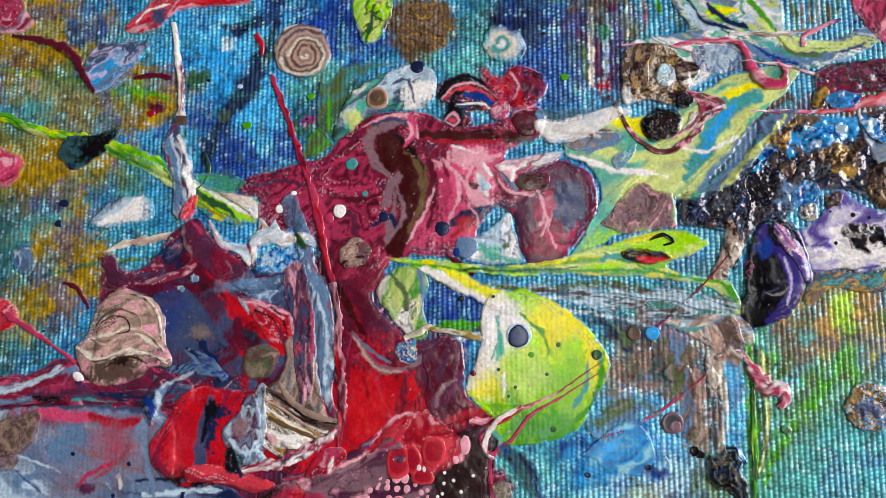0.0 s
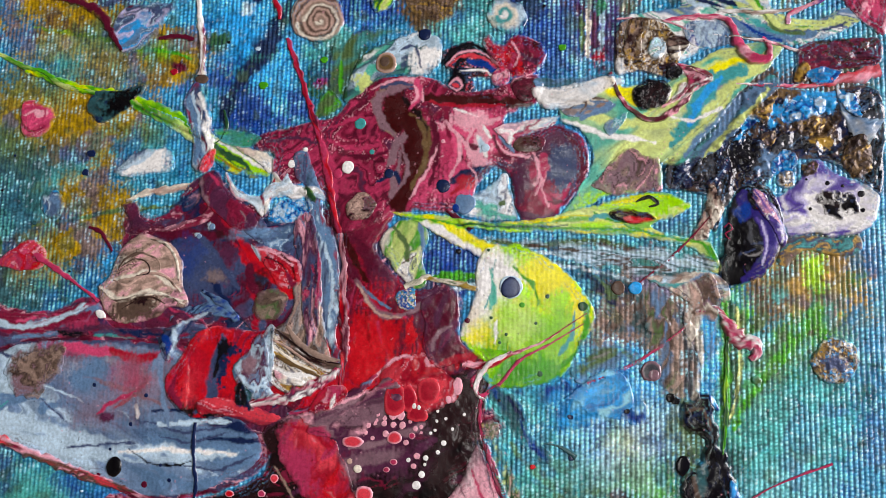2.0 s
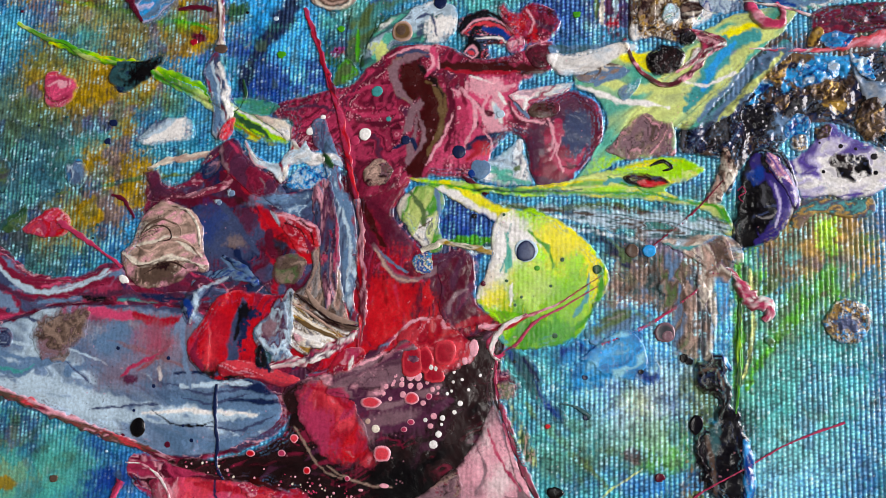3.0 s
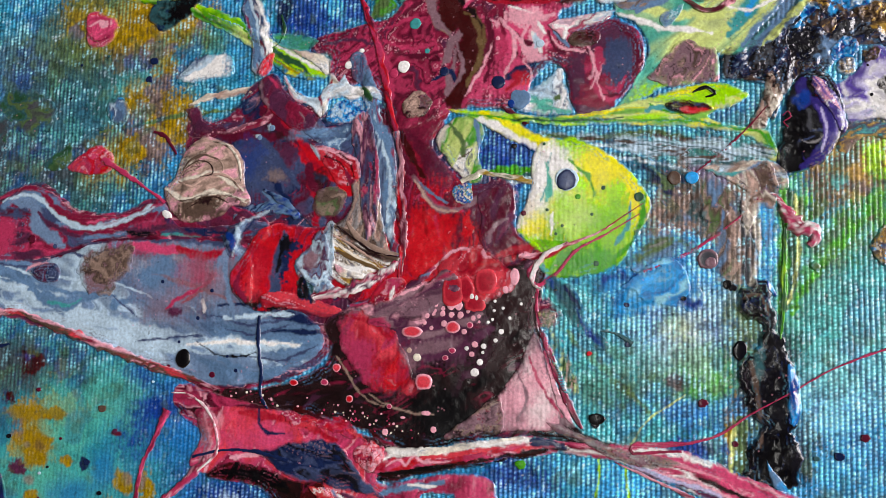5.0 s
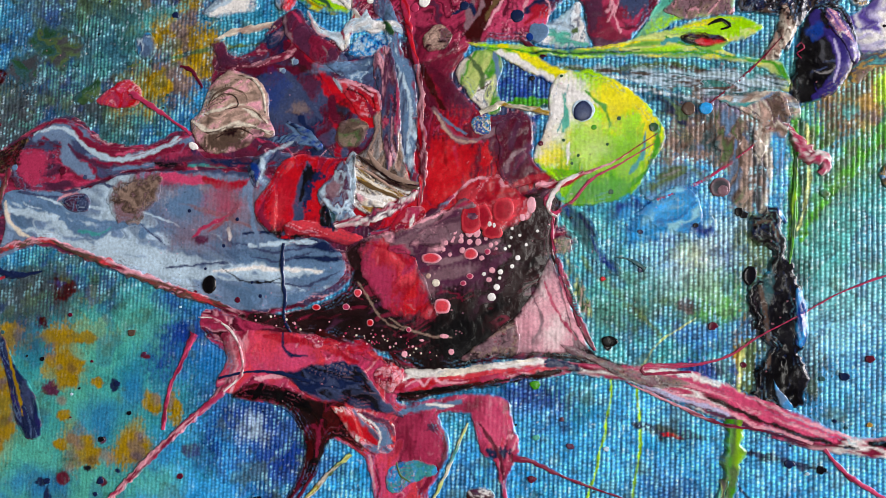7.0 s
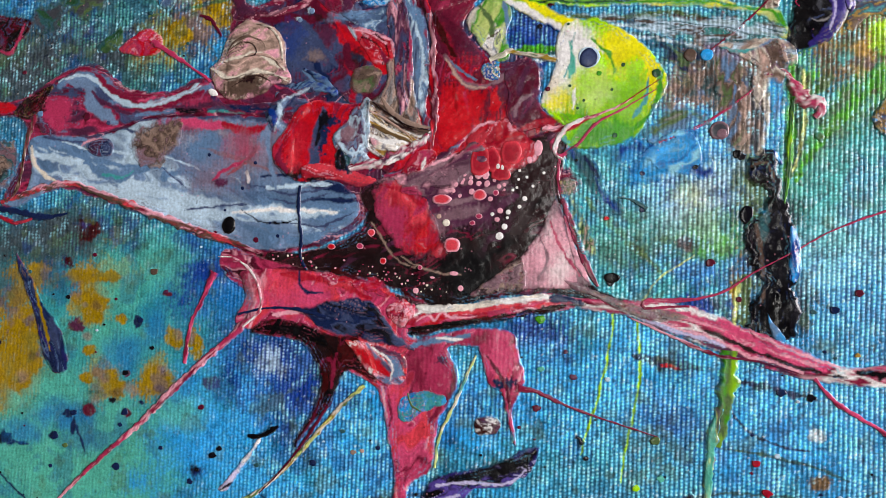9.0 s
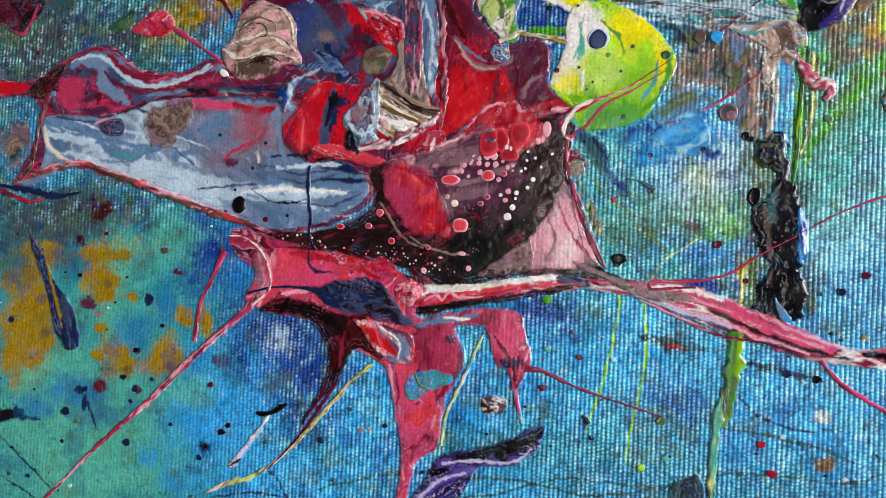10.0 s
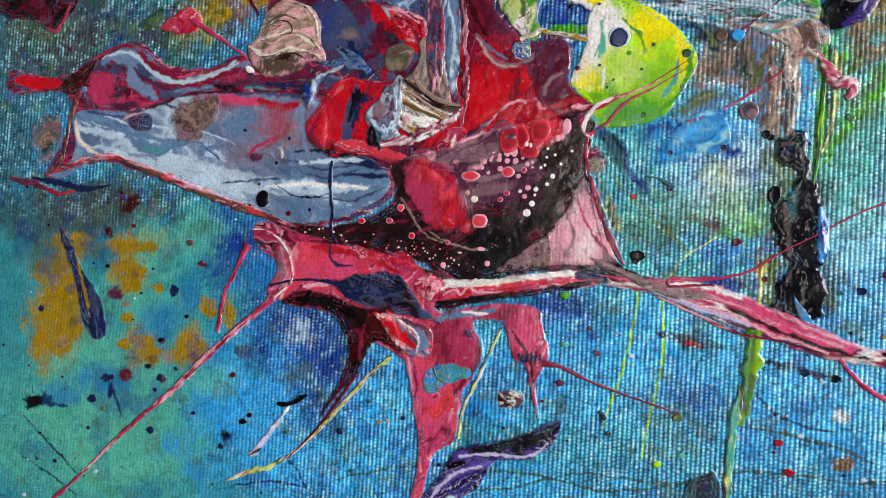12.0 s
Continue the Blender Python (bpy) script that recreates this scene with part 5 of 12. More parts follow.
blue_pool = film('grey_blue_pool', 'glossy grey-blue poured paint pool with white streaks', 'paint pool',
     [(-100.9, -24.6), (-97.1, -22.8), (-95.9, -19.2), (-96.9, -14.6), (-94.2, -12.5), (-84.6, -12.7), (-79.2, -11.3), (-72.8, -9.5), (-64.3, -8.8), (-55, -8.8), (-47.8, -10.2), (-46.9, -17), (-45.7, -19.4), (-40.3, -19.2), (-36.3, -21), (-35.1, -24.7), (-38.8, -27.9), (-46.4, -30.8), (-53.4, -31.4), (-60.8, -28.8), (-71.6, -25.7), (-81.6, -22.3), (-89.5, -21.2), (-95, -24.2), (-98.9, -25.6)],
     marble('grey_blue steel grey_blue ice', 8, 1.0, 1.3, -20, 2.5, 3, lines='ice', every=0.3),
     [patch('mauve', -61.9, -13, 9.96, 3.32, cover=0.6, soft=0.6),
      patch('rose', -66.3, -10.1, 4.98, 1.16, cover=0.7),
      patch('rose', -54.8, -11.4, 4.15, 1.16, cover=0.8),
      patch('steel', -59.7, -14.9, 7.47, 2.99, soft=0.5),
      vein('ice', 2.16, [(-95.1, -15.6), (-85.3, -17.4), (-76.3, -20.7), (-65.4, -23.3), (-55, -24)]),
      vein('ice', 1.49, [(-71.7, -24), (-61, -25.3), (-50.8, -24.8), (-39, -24.8)]),
      vein('white', 0.58, [(-56.9, -25.2), (-48.9, -24.5), (-39, -24.6)]),
      vein('steel', 1.66, [(-85.3, -17.4), (-78.5, -19.2), (-72.2, -17.6)]),
      vein('steel', 1.0, [(-51.7, -27.2), (-44.6, -29.3), (-37, -25.7)]),
      vein('cream', 0.66, [(-95.7, -14.6), (-94.9, -18.1), (-90.7, -20.9)]),
      vein('crimson', 0.5, [(-58.9, -19.1), (-54.5, -15.8), (-52.6, -13.3)]),
      vein('slate', 0.33, [(-46.7, -26.5), (-40.8, -26.8), (-36.1, -24.3)]),
      vein('navy', 1.33, [(-45.2, -20), (-41.2, -20.2), (-36.3, -21)]),
      vein('navy', 0.66, [(-44, -22.6), (-39.1, -22.5), (-35.7, -22.4)]),
      vein('slate', 1.16, [(-67.5, -8.7), (-57, -8.8), (-49.9, -9.5)]),
      patch('slate', -55.2, -20.6, 1.33, 0.66, cover=0.6),
      vein('pink', 1.2, [(-68.2, -9.4), (-63.8, -10.3), (-59.6, -10.7)]),
      vein('crimson', 1.2, [(-59.6, -10.5), (-55.8, -11.1), (-51.9, -10.8)]),
      patch('mauve', -57.4, -13.9, 4, 2.4, turn=0, soft=0.7, cover=0.7),
      vein('grey_blue', 1.3, [(-51.4, -10.3), (-51.7, -13.7), (-51.8, -17.2), (-51.1, -21.4)], rough=0.8),
      vein('grey_blue', 1.2, [(-52.8, -11.6), (-52.7, -17.2), (-53.1, -21.5)]),
      vein('ice', 0.6, [(-80.6, -11.6), (-76.8, -10.1), (-73.0, -9.6)]),
      patch('rose', -54.6, -14.7, 1.6, 1.2, turn=0, soft=0.7, cover=0.6),
      patch('plum', -60.2, -19.6, 1.8, 0.9, turn=0, soft=0.6, cover=0.7),
      vein('rose', 0.5, [(-59.3, -18.7), (-57.2, -16.9), (-54.0, -15.5)]),
      patch('steel', -61.6, -14.1, 2.4, 1.8, turn=0, soft=0.7, cover=0.8),
      vein('white', 0.5, [(-54.9, -18.1), (-54.6, -19.7)]),
      vein('slate', 0.5, [(-82.6, -11.2), (-78.7, -10.7), (-75.9, -9.2), (-72.2, -8.2)]),
      patch('mauve', -52.3, -15.7, 5, 3, turn=0, soft=0.8, cover=0.6),
      patch('slate', -68.9, -16.1, 4, 2.5, turn=0, soft=0.8, cover=0.45),
      patch('slate', -57.8, -22.2, 5, 2.5, turn=0, soft=0.8, cover=0.4),
      patch('plum', -69.4, -11.3, 3, 1.4, turn=0, soft=0.7, cover=0.5),
      vein('steel', 1.2, [(-70.4, -19.4), (-63.4, -18.4), (-54.5, -21.3)]),
      vein('mauve', 0.6, [(-63.8, -14.4), (-56.6, -15.8), (-49.5, -18.7)]),
      patch('mauve', -85.7, -8.9, 4, 1.6, turn=0, soft=0.8, cover=0.6),
      vein('slate', 0.5, [(-95.3, -10.0), (-88.6, -11.8), (-80.2, -10.7), (-73.9, -12.5)]),
      vein('steel', 0.9, [(-88.3, -15.7), (-79.7, -17.4), (-69.4, -18.1)]),
      vein('ice', 0.35, [(-90.6, -13.3), (-82.0, -15.1), (-72.6, -15.5), (-63.4, -18.0)]),
      vein('slate', 0.35, [(-53.4, -20.5), (-48.5, -21.7), (-42.9, -21.1), (-38.3, -19.1)]),
      vein('navy', 0.5, [(-52.5, -19.1), (-46.8, -18.5), (-40.3, -17.9)]),
      vein('slate', 0.3, [(-51.3, -22.7), (-45.6, -23.1), (-40.1, -21.4)]),
      vein('ice', 0.6, [(-51.4, -21.1), (-45.8, -20.2), (-40.2, -19.9)]),
      vein('ice', 1.5, [(-91.1, -19.1), (-82.4, -21.6), (-73.9, -23.5), (-62.5, -25.8)]),
      vein('steel', 0.9, [(-86.0, -15.1), (-82.6, -18.7), (-78.3, -20.2), (-75.1, -18.1)]),
      vein('teal', 0.5, [(-81.5, -19.2), (-77.8, -19.8), (-75.8, -18.6)]),
      vein('slate', 0.4, [(-93.8, -12.9), (-90.0, -13.2), (-85.6, -13.7)]),
      vein('steel', 0.7, [(-86.4, -13.2), (-83.1, -11.6), (-77.6, -11.1)]),
      vein('blush', 0.5, [(-85.9, -14.1), (-84.0, -13.3), (-81.9, -13.3)]),
      patch('mauve', -60.9, -19.0, 4.5, 2.4, turn=0, soft=0.8, cover=0.6),
      patch('rose', -56.3, -13.5, 2.2, 2.0, turn=0, soft=0.8, cover=0.5),
      vein('grey_blue', 0.8, [(-51.8, -11.6), (-51.0, -16.2), (-49.8, -21.3)]),
      patch('plum', -59.4, -20.1, 1.3, 0.6, turn=0, soft=0.5),
      vein('rose', 0.5, [(-60.9, -19.7), (-58.5, -17.8), (-55.2, -16.1)]),
      vein('slate', 0.25, [(-65.6, -24.9), (-60.6, -24.3), (-54.7, -23.7)]),
      vein('slate', 0.25, [(-70.1, -18.0), (-67.9, -19.8), (-65.8, -21.2)]),
      vein('ink', 0.25, [(-55.6, -24.7), (-52.6, -26.4), (-48.7, -26.7), (-45.9, -25.7)]),
      patch('steel', -63.7, -15.5, 2.6, 1.6, turn=0, soft=0.8, cover=0.8)], height=0.35, material=RIBBED)
film('brown_disc', 'matt brown paint disc on the grey-blue pool', 'paint disc',
     [(-77.3, -13.2), (-75.7, -10.5), (-72.7, -9.7), (-67.2, -9), (-67.2, -13.1), (-69.6, -16.4), (-72.1, -18.4), (-75.7, -16.9)],
     marble('taupe umber mauve umber', 2.5, 2, 1.2, 0, 1, 20, lines='coffee', every=0.5),
     [], height=0.15, material=SATIN, ragged=0.7, bleed=0.7)
film('dark_bean', 'dark slate paint drop ringed with pink', 'paint drop',
     [(-85.6, -14.4), (-83.4, -13), (-80.6, -13), (-79.6, -14.6), (-80.8, -16), (-83.5, -15.9)],
     marble('navy plum slate', 3, 2, 1, 0, 1, 21, lines='steel', every=0.5),
     [vein('blush', 0.5, [(-86, -14.7), (-84.5, -13.4), (-82.3, -12.8)])], height=0.4, halo='maroon', bleed=0.12)
bead('black_drop', 'glossy black round paint drop', 'paint drop', -57.6, -27.3, 1.25, 'black', tall=0.6, squash=1.25)
bead('speck', 'tiny dark paint speck on the pool', 'paint drop', -61.9, -15.5, 0.33, 'navy', parent=blue_pool)
bead('speck', 'tiny dark paint speck on the pool', 'paint drop', -67.7, -27.4, 0.42, 'plum', parent=blue_pool)
bead('speck', 'tiny dark paint speck on the pool', 'paint drop', -58.5, -24.8, 0.25, 'navy', parent=blue_pool)
bead('speck', 'tiny dark paint speck on the pool', 'paint drop', -60, -28.7, 0.42, 'wine', parent=blue_pool)
bead('speck', 'tiny dark paint speck on the pool', 'paint drop', -52.7, -29.6, 0.5, 'wine', parent=blue_pool)
bead('speck', 'tiny dark paint speck on the pool', 'paint drop', -55.6, -21, 0.33, 'navy', parent=blue_pool)
bead('speck', 'tiny dark paint speck on the pool', 'paint drop', -53.5, -16.7, 0.33, 'navy', parent=blue_pool)
bead('speck', 'tiny dark paint speck on the pool', 'paint drop', -48.9, -28.8, 0.33, 'navy', parent=blue_pool)
bead('speck', 'tiny dark paint speck on the pool', 'paint drop', -50.4, -26.7, 0.25, 'navy', parent=blue_pool)
bead('speck', 'tiny dark paint speck on the pool', 'paint drop', -41, -31.3, 0.33, 'coral', parent=blue_pool)
bead('speck', 'tiny dark paint speck on the pool', 'paint drop', -85.3, -9.1, 0.66, 'wine', parent=blue_pool)
bead('speck', 'tiny dark paint speck on the pool', 'paint drop', -81.1, -10.2, 0.42, 'slate', parent=blue_pool)
bead('speck', 'tiny dark paint speck on the pool', 'paint drop', -94.5, -8.7, 0.58, 'steel', parent=blue_pool)
strand('coral_brown_strand', 'coral and brown raised rim of the pool', 'paint strand', [(-101.3, -24.6), (-97.3, -23.5), (-92.9, -21.9), (-87.3, -21), (-80.5, -23), (-68.3, -26.9), (-57.6, -30), (-50.3, -32.2)], [0.66, 1.66, 1.33, 1.66, 1.83, 1.66, 1.33, 0.66], marble('coral umber blush maroon umber', 1.6, 2, 1, -20, 6, 22), [vein('blush', 0.42, [(-98.5, -23.1), (-92.9, -21.5), (-87.3, -20.6), (-80.5, -22.4), (-68.3, -26.3), (-57.7, -29.3)]), vein('umber', 0.58, [(-93.9, -22.7), (-87.2, -21.6), (-79.3, -24.1), (-68.2, -27.7), (-57.6, -30.6)])], height=0.35)
strand('maroon_strand', 'maroon and tan paint strand beside the pool', 'paint strand', [(-95.4, -8.9), (-97, -13.6), (-97.5, -18.2), (-98.3, -22.3), (-100.1, -24.6)], [0.83, 1.16, 0.83, 0.83, 0.5], marble('maroon umber oxblood taupe', 1.5, 2, 1, 90, 4, 23), [], height=0.35, group='flung strands')
film('dark_crust', 'dark brown speckled paint crust', 'paint blob',
     [(-100.3, -9), (-98.2, -6.4), (-94.9, -4), (-92.1, -3.6), (-94, -7.4), (-96.7, -9.8)],
     marble('dark_brown oxblood black bronze', 2, 3, 1.2, 40, 1.5, 24, lines='maroon', every=0.5),
     [], height=0.4, lumps=0.25, lump_size=0.8, parent=wine_band, bleed=0.12)
film('tan_stain', 'tan and rose paint stain', 'paint blob',
     [(-104.5, -14.7), (-100.5, -13.1), (-98, -15.1), (-98.7, -20.3), (-102.6, -23.4), (-105.3, -19.4)],
     marble('mauve taupe dark_teal', 3, 2, 1.2, 0, 1, 25, lines='coffee', every=0.5),
     [], height=0.04, material=RIBBED, bleed=1.4, ragged=0.8)
strand('navy_strand', 'navy paint strand on the canvas', 'paint strand', [(-104.2, -25.4), (-98.3, -26.2), (-92.4, -27), (-88, -26.2)], [0.42, 1.33, 1.33, 0.33], flat('navy'), [], height=0.35, group='flung strands')
strand('coral_strand', 'coral red paint strand', 'paint strand', [(-108.9, -25.7), (-102.9, -26.7), (-98.1, -28.2), (-94.7, -27.3)], [1.0, 1.33, 1.0, 0.33], marble('coral red plum', 2, 2, 1, -20, 3, 26), [], height=0.3, group='flung strands')
film('wine_corner', 'dark wine and black paint patch edged with pink', 'paint blob',
     [(-115.5, 9.4), (-98.2, 8.6), (-99.8, 4), (-102, 1.6), (-106.6, 4), (-112.7, 4.6), (-116.5, 6.8)],
     marble('black oxblood wine dark_brown', 3, 2, 1.2, 20, 1.5, 27, lines='slate', every=0.5),
     [vein('rose', 0.58, [(-106.7, 4.3), (-102, 2), (-100.5, 4), (-98.9, 7.4)])], height=0.35, halo='slate', bleed=0.12)
film('rose_bud', 'rose-pink paint bud on the canvas', 'paint blob',
     [(-80.4, 2.5), (-78, 5.1), (-74.5, 6.7), (-71.8, 4.4), (-72.7, 2), (-75.8, 1.6)],
     marble('rose coral pink red', 2.5, 2, 1.2, 30, 1.5, 28, lines='blush', every=0.5),
     [], height=0.5, halo='blush', bleed=0.12)
strand('rose_strand', 'rose-pink paint strand running from the bud', 'paint strand', [(-73.8, 4.2), (-69.8, 1.7), (-65.9, -0.6), (-62.4, -2.9)], [1.16, 1.0, 0.66, 0.66], flat('rose'), [], height=0.4, group='flung strands')
film('green_dab', 'dark green paint dab', 'paint blob',
     [(-84.7, 3.3), (-82.1, 5.8), (-80, 7.3), (-79.3, 4.8), (-80.2, 2.8), (-82.9, 2.1)],
     marble('forest dark_teal moss', 3, 2, 1, 0, 1, 29),
     [], height=0.12, bleed=0.12)

# beige discs
beige_disc = film('beige_disc', 'beige, brown and grey marbled dried paint disc', 'paint disc',
     [(-56.2, 7.9), (-52.3, 6.9), (-49.7, 4.1), (-49.1, 0.5), (-48.1, -3.1), (-50.8, -3.4), (-53.2, -5.2), (-57.4, -6.3), (-60.8, -4.9), (-63, -0.9), (-61.3, 1.3), (-60.2, 4.5), (-58.6, 6.6)],
     marble('beige taupe cream mauve beige umber blush', 6, 2.0, 1.9, 20, 2.2, 30, lines='coffee', every=1.4),
     [patch('umber', -56.3, -3.8, 4.57, 1.83, turn=15),
      patch('coffee', -55.5, -2.7, 1.16, 0.66),
      vein('cream', 0.5, [(-62.9, -0.3), (-58.5, -2.3), (-54.3, -1.1), (-49.2, -2.6)]),
      vein('beige', 0.83, [(-52.2, 6.5), (-50.2, 3.7), (-49.8, 0.5)]),
      vein('cream', 0.66, [(-60.4, 0.5), (-57, 1.3), (-53.6, 1.7), (-49.3, -1.1)])], height=0.7, rim=0.7, lumps=0.2, halo='coffee', bleed=0.12)
bead('white_chip', 'small white paint chip', 'paint drop', -61.9, -4.9, 1.0, 'white', squash=0.6, turn=-35)
bead('pale_speck', 'tiny pale paint speck', 'paint drop', -45.1, 9, 0.5, 'grey_blue')
bead('pale_speck', 'tiny pale paint speck', 'paint drop', -47.1, 7.5, 0.42, 'grey_blue')

# red body
red_pool = film('red_pool', 'bright red and wine poured paint pool', 'paint pool',
     [(-25.2, 9.9), (-21.1, 13), (-17.1, 11.4), (-19.3, 6.3), (-16.2, 2.4), (-13.1, 0.1), (-8.5, 0.9), (-6.8, -2.5), (-6.8, -6.3), (-4.7, -8.3), (0.9, -8.3), (-3.2, -10.5), (-10, -12.4), (-14.6, -14.1), (-20.7, -15.5), (-24.5, -18.3), (-29.9, -18.6), (-33.9, -17), (-42.6, -19.6), (-48.3, -18.9), (-50.8, -15), (-48.4, -10.4), (-44.9, -6.1), (-38.3, -6.5), (-33.5, -6.1), (-27.1, -7.2), (-23.9, -2.6)],
     marble('red crimson wine red maroon red', 5, 1.8, 1.5, 80, 2.4, 7, lines='rose', every=0.8),
     [patch('wine', -21, 5.1, 4.15, 5.81, soft=0.4),
      patch('wine', -10.8, -4, 4.98, 4.98, soft=0.4),
      patch('plum', -10, -2.5, 2.99, 3.82, soft=0.5),
      patch('maroon', -21.1, 9.1, 3.74, 3.32),
      patch('red', -20.8, -8.6, 4.15, 5.81, soft=0.4),
      patch('red', -44.6, -11.9, 4.98, 4.98, soft=0.4),
      patch('navy', -42.2, -11.9, 1.0, 2.82),
      patch('navy', -41, -9.6, 1.49, 0.83),
      vein('rose', 0.66, [(-22.1, 1.3), (-20.1, -1.8), (-16.2, -3.7), (-13.1, -3.7)]),
      vein('steel', 0.33, [(-22.1, 1.3), (-20.9, -0.3), (-17, -2.6)]),
      vein('blush', 0.33, [(-24.5, -17.6), (-19.9, -13.8), (-16.1, -10.1), (-11.5, -9.3)]),
      vein('crimson', 1.0, [(-24, -3.3), (-24.7, -8.7), (-23.8, -14.6)]),
      patch('dark_brown', -47.5, -18.4, 2.49, 1.49),
      patch('coral', -39.5, -17.9, 3.32, 1.16),
      patch('ink', -42.6, -19.4, 1.99, 1.16),
      vein('slate', 1.3, [(-42.3, -7.4), (-42.7, -10.0), (-43.2, -13.4), (-43.5, -16.8), (-45.6, -18.8)]),
      vein('ink', 0.7, [(-42.8, -8.7), (-42.2, -10.0), (-43.2, -13.4)]),
      patch('ink', -42.0, -9.1, 0.9, 1.2, turn=0, soft=0.3),
      patch('coral', -46.8, -15.3, 1.4, 2.2, turn=0, soft=0.6, cover=0.5),
      patch('crimson', -46.1, -11.8, 1.8, 3.2, turn=20, soft=0.5, cover=0.6),
      vein('maroon', 0.8, [(-49.2, -13.6), (-49.4, -16.2), (-47.9, -17.9)]),
      vein('coral', 0.6, [(-45.1, -6.6), (-42.9, -5.7), (-41.0, -6.9)]),
      vein('mauve', 0.8, [(-22.1, 1.1), (-19.5, -2.7), (-15.5, -3.6), (-12.2, -1.8), (-9.4, -0.4)]),
      vein('beige', 0.35, [(-22.1, 0.7), (-19.2, -3.1), (-15.3, -3.9)]),
      patch('plum', -9.7, -4.3, 2.6, 4.0, turn=10, soft=0.4),
      vein('maroon', 1.0, [(-12.2, -2.7), (-10.5, -5.1), (-11.4, -7.9)]),
      vein('mauve', 0.5, [(-11.8, -3.5), (-8.2, -1.0), (-7.4, -0.4)]),
      vein('wine', 1.3, [(-23.5, 8.6), (-20.8, 5.3), (-17.3, 2.0)]),
      vein('crimson', 1.2, [(-23.8, 6.9), (-22.0, 3.6), (-20.6, 0.3)]),
      vein('plum', 0.8, [(-20.0, 6.9), (-17.4, 3.7), (-15.7, 2.1)]),
      patch('red', -13.9, -6.1, 1.0, 2.0, turn=0, soft=0.25),
      vein('wine', 0.4, [(-15.0, -4.4), (-14.8, -7.6)]),
      vein('rose', 0.5, [(-18.7, -4.5), (-18.0, -7.7)]),
      vein('oxblood', 0.5, [(-20.4, -3.7), (-19.9, -7.8)]),
      patch('wine', -23.5, 6.9, 3.6, 5.5, turn=10, soft=0.7, cover=0.75),
      patch('plum', -17.3, 2.8, 2.5, 3.0, turn=0, soft=0.7, cover=0.7),
      vein('oxblood', 0.7, [(-25.3, 9.5), (-23.0, 5.2), (-20.6, 1.1)]),
      patch('red', -19.4, -6.4, 3, 2.6, turn=0, soft=0.6, cover=0.7)], height=0.4, material=GLOSSY)
film('blue_speckle', 'blue and green speckled paint patch', 'paint blob',
     [(-16.2, -0.3), (-13.5, 0.5), (-13.1, -1.4), (-13.5, -2.9), (-15.8, -2.6)],
     marble('deep_blue sky_blue moss cream', 1.2, 3, 1.2, 0, 1, 31),
     [], height=0.12, parent=red_pool, bleed=0.12)
film('white_green_patch', 'white and pale green paint patch with dark drip', 'paint pool',
     [(-19.1, 7.3), (-16.3, 10.4), (-13.5, 10.7), (-11.6, 8.2), (-12.3, 4.7), (-11.8, 1.1), (-14.3, 0.5), (-17, 3.4)],
     marble('cream white pale_lime grass cream', 4, 1.6, 1.2, 70, 2, 32, lines='slate', every=0.5),
     [vein('moss', 0.66, [(-17.1, 9.8), (-15.1, 6.7), (-14.7, 4.3)]),
      vein('umber', 0.25, [(-13.5, 5.1), (-15.5, 4)]),
      vein('steel', 0.66, [(-13.1, 10.2), (-12.5, 6.7), (-12.2, 3.6)])], height=0.25, material=RIBBED)
strand('olive_strand', 'olive and white paint rim', 'paint strand', [(-15, 0.5), (-12.7, 1.6), (-11.6, 2), (-4.6, 0.5), (-4, -0.4)], [0.83, 1.0, 0.66, 1.16, 0.42], marble('moss cream ochre cream', 1.5, 2, 1, 10, 3, 33), [], height=0.35)
film('steel_drip', 'steel blue and grey running paint stripes', 'paint pool',
     [(-29.8, 18), (-28.1, 16.3), (-27.5, 10.7), (-25.7, 7.5), (-24.7, 0.5), (-24.7, -6.4), (-23.5, -10.1), (-24.6, -12.4), (-25.9, -8.7), (-27.5, -6.4), (-28.8, -2.6), (-28.6, 3.6), (-30.1, 9.9), (-30.9, 14.8)],
     marble('steel ice slate grey_blue maroon steel', 2.5, 2.5, 1, 92, 5, 34, lines='ice', every=0.5),
     [vein('steel', 1.16, [(-30.1, 14.8), (-28.7, 9.9), (-26.2, 5.2), (-26, -2.6)]),
      vein('ice', 0.5, [(-27.4, 6.8), (-25.7, 0.5), (-26.3, -5.6)])], height=0.45, halo='ice')
film('taupe_fold', 'taupe and brown marbled paint fold', 'paint pool',
     [(-31.7, 0.5), (-28.9, 1.3), (-27.2, -2.6), (-25.9, -8.7), (-24.6, -11.7), (-27, -12.1), (-30.2, -10.6), (-32.6, -8.7), (-34.3, -6.5), (-32, -3.4)],
     marble('taupe umber grey beige taupe', 3, 2.5, 1.2, 75, 3, 35, lines='coffee'),
     [], height=0.45, halo='coffee')
film('brown_round', 'round brown paint patch', 'paint disc',
     [(-36.9, -0.7), (-34.1, -0.1), (-32.8, -1.8), (-33.6, -4.5), (-35.9, -5.3), (-38, -3.4)],
     marble('umber taupe mauve', 3, 2, 1, 0, 1, 36, lines='coffee', every=0.5),
     [], height=0.2, material=SATIN, bleed=0.6)
film('steel_pool', 'pale steel-blue poured paint pool', 'paint pool',
     [(-40.3, -11.7), (-37.1, -8.4), (-33.4, -6), (-34.1, -9.7), (-34.6, -14.4), (-32.7, -16.7), (-37.6, -16.4), (-39.6, -14.5)],
     marble('steel ice mauve steel', 3, 2, 1.2, 60, 2, 37, lines='ice', every=0.5),
     [patch('navy', -38.1, -15.4, 1.16, 0.83)], height=0.4, halo='ice')
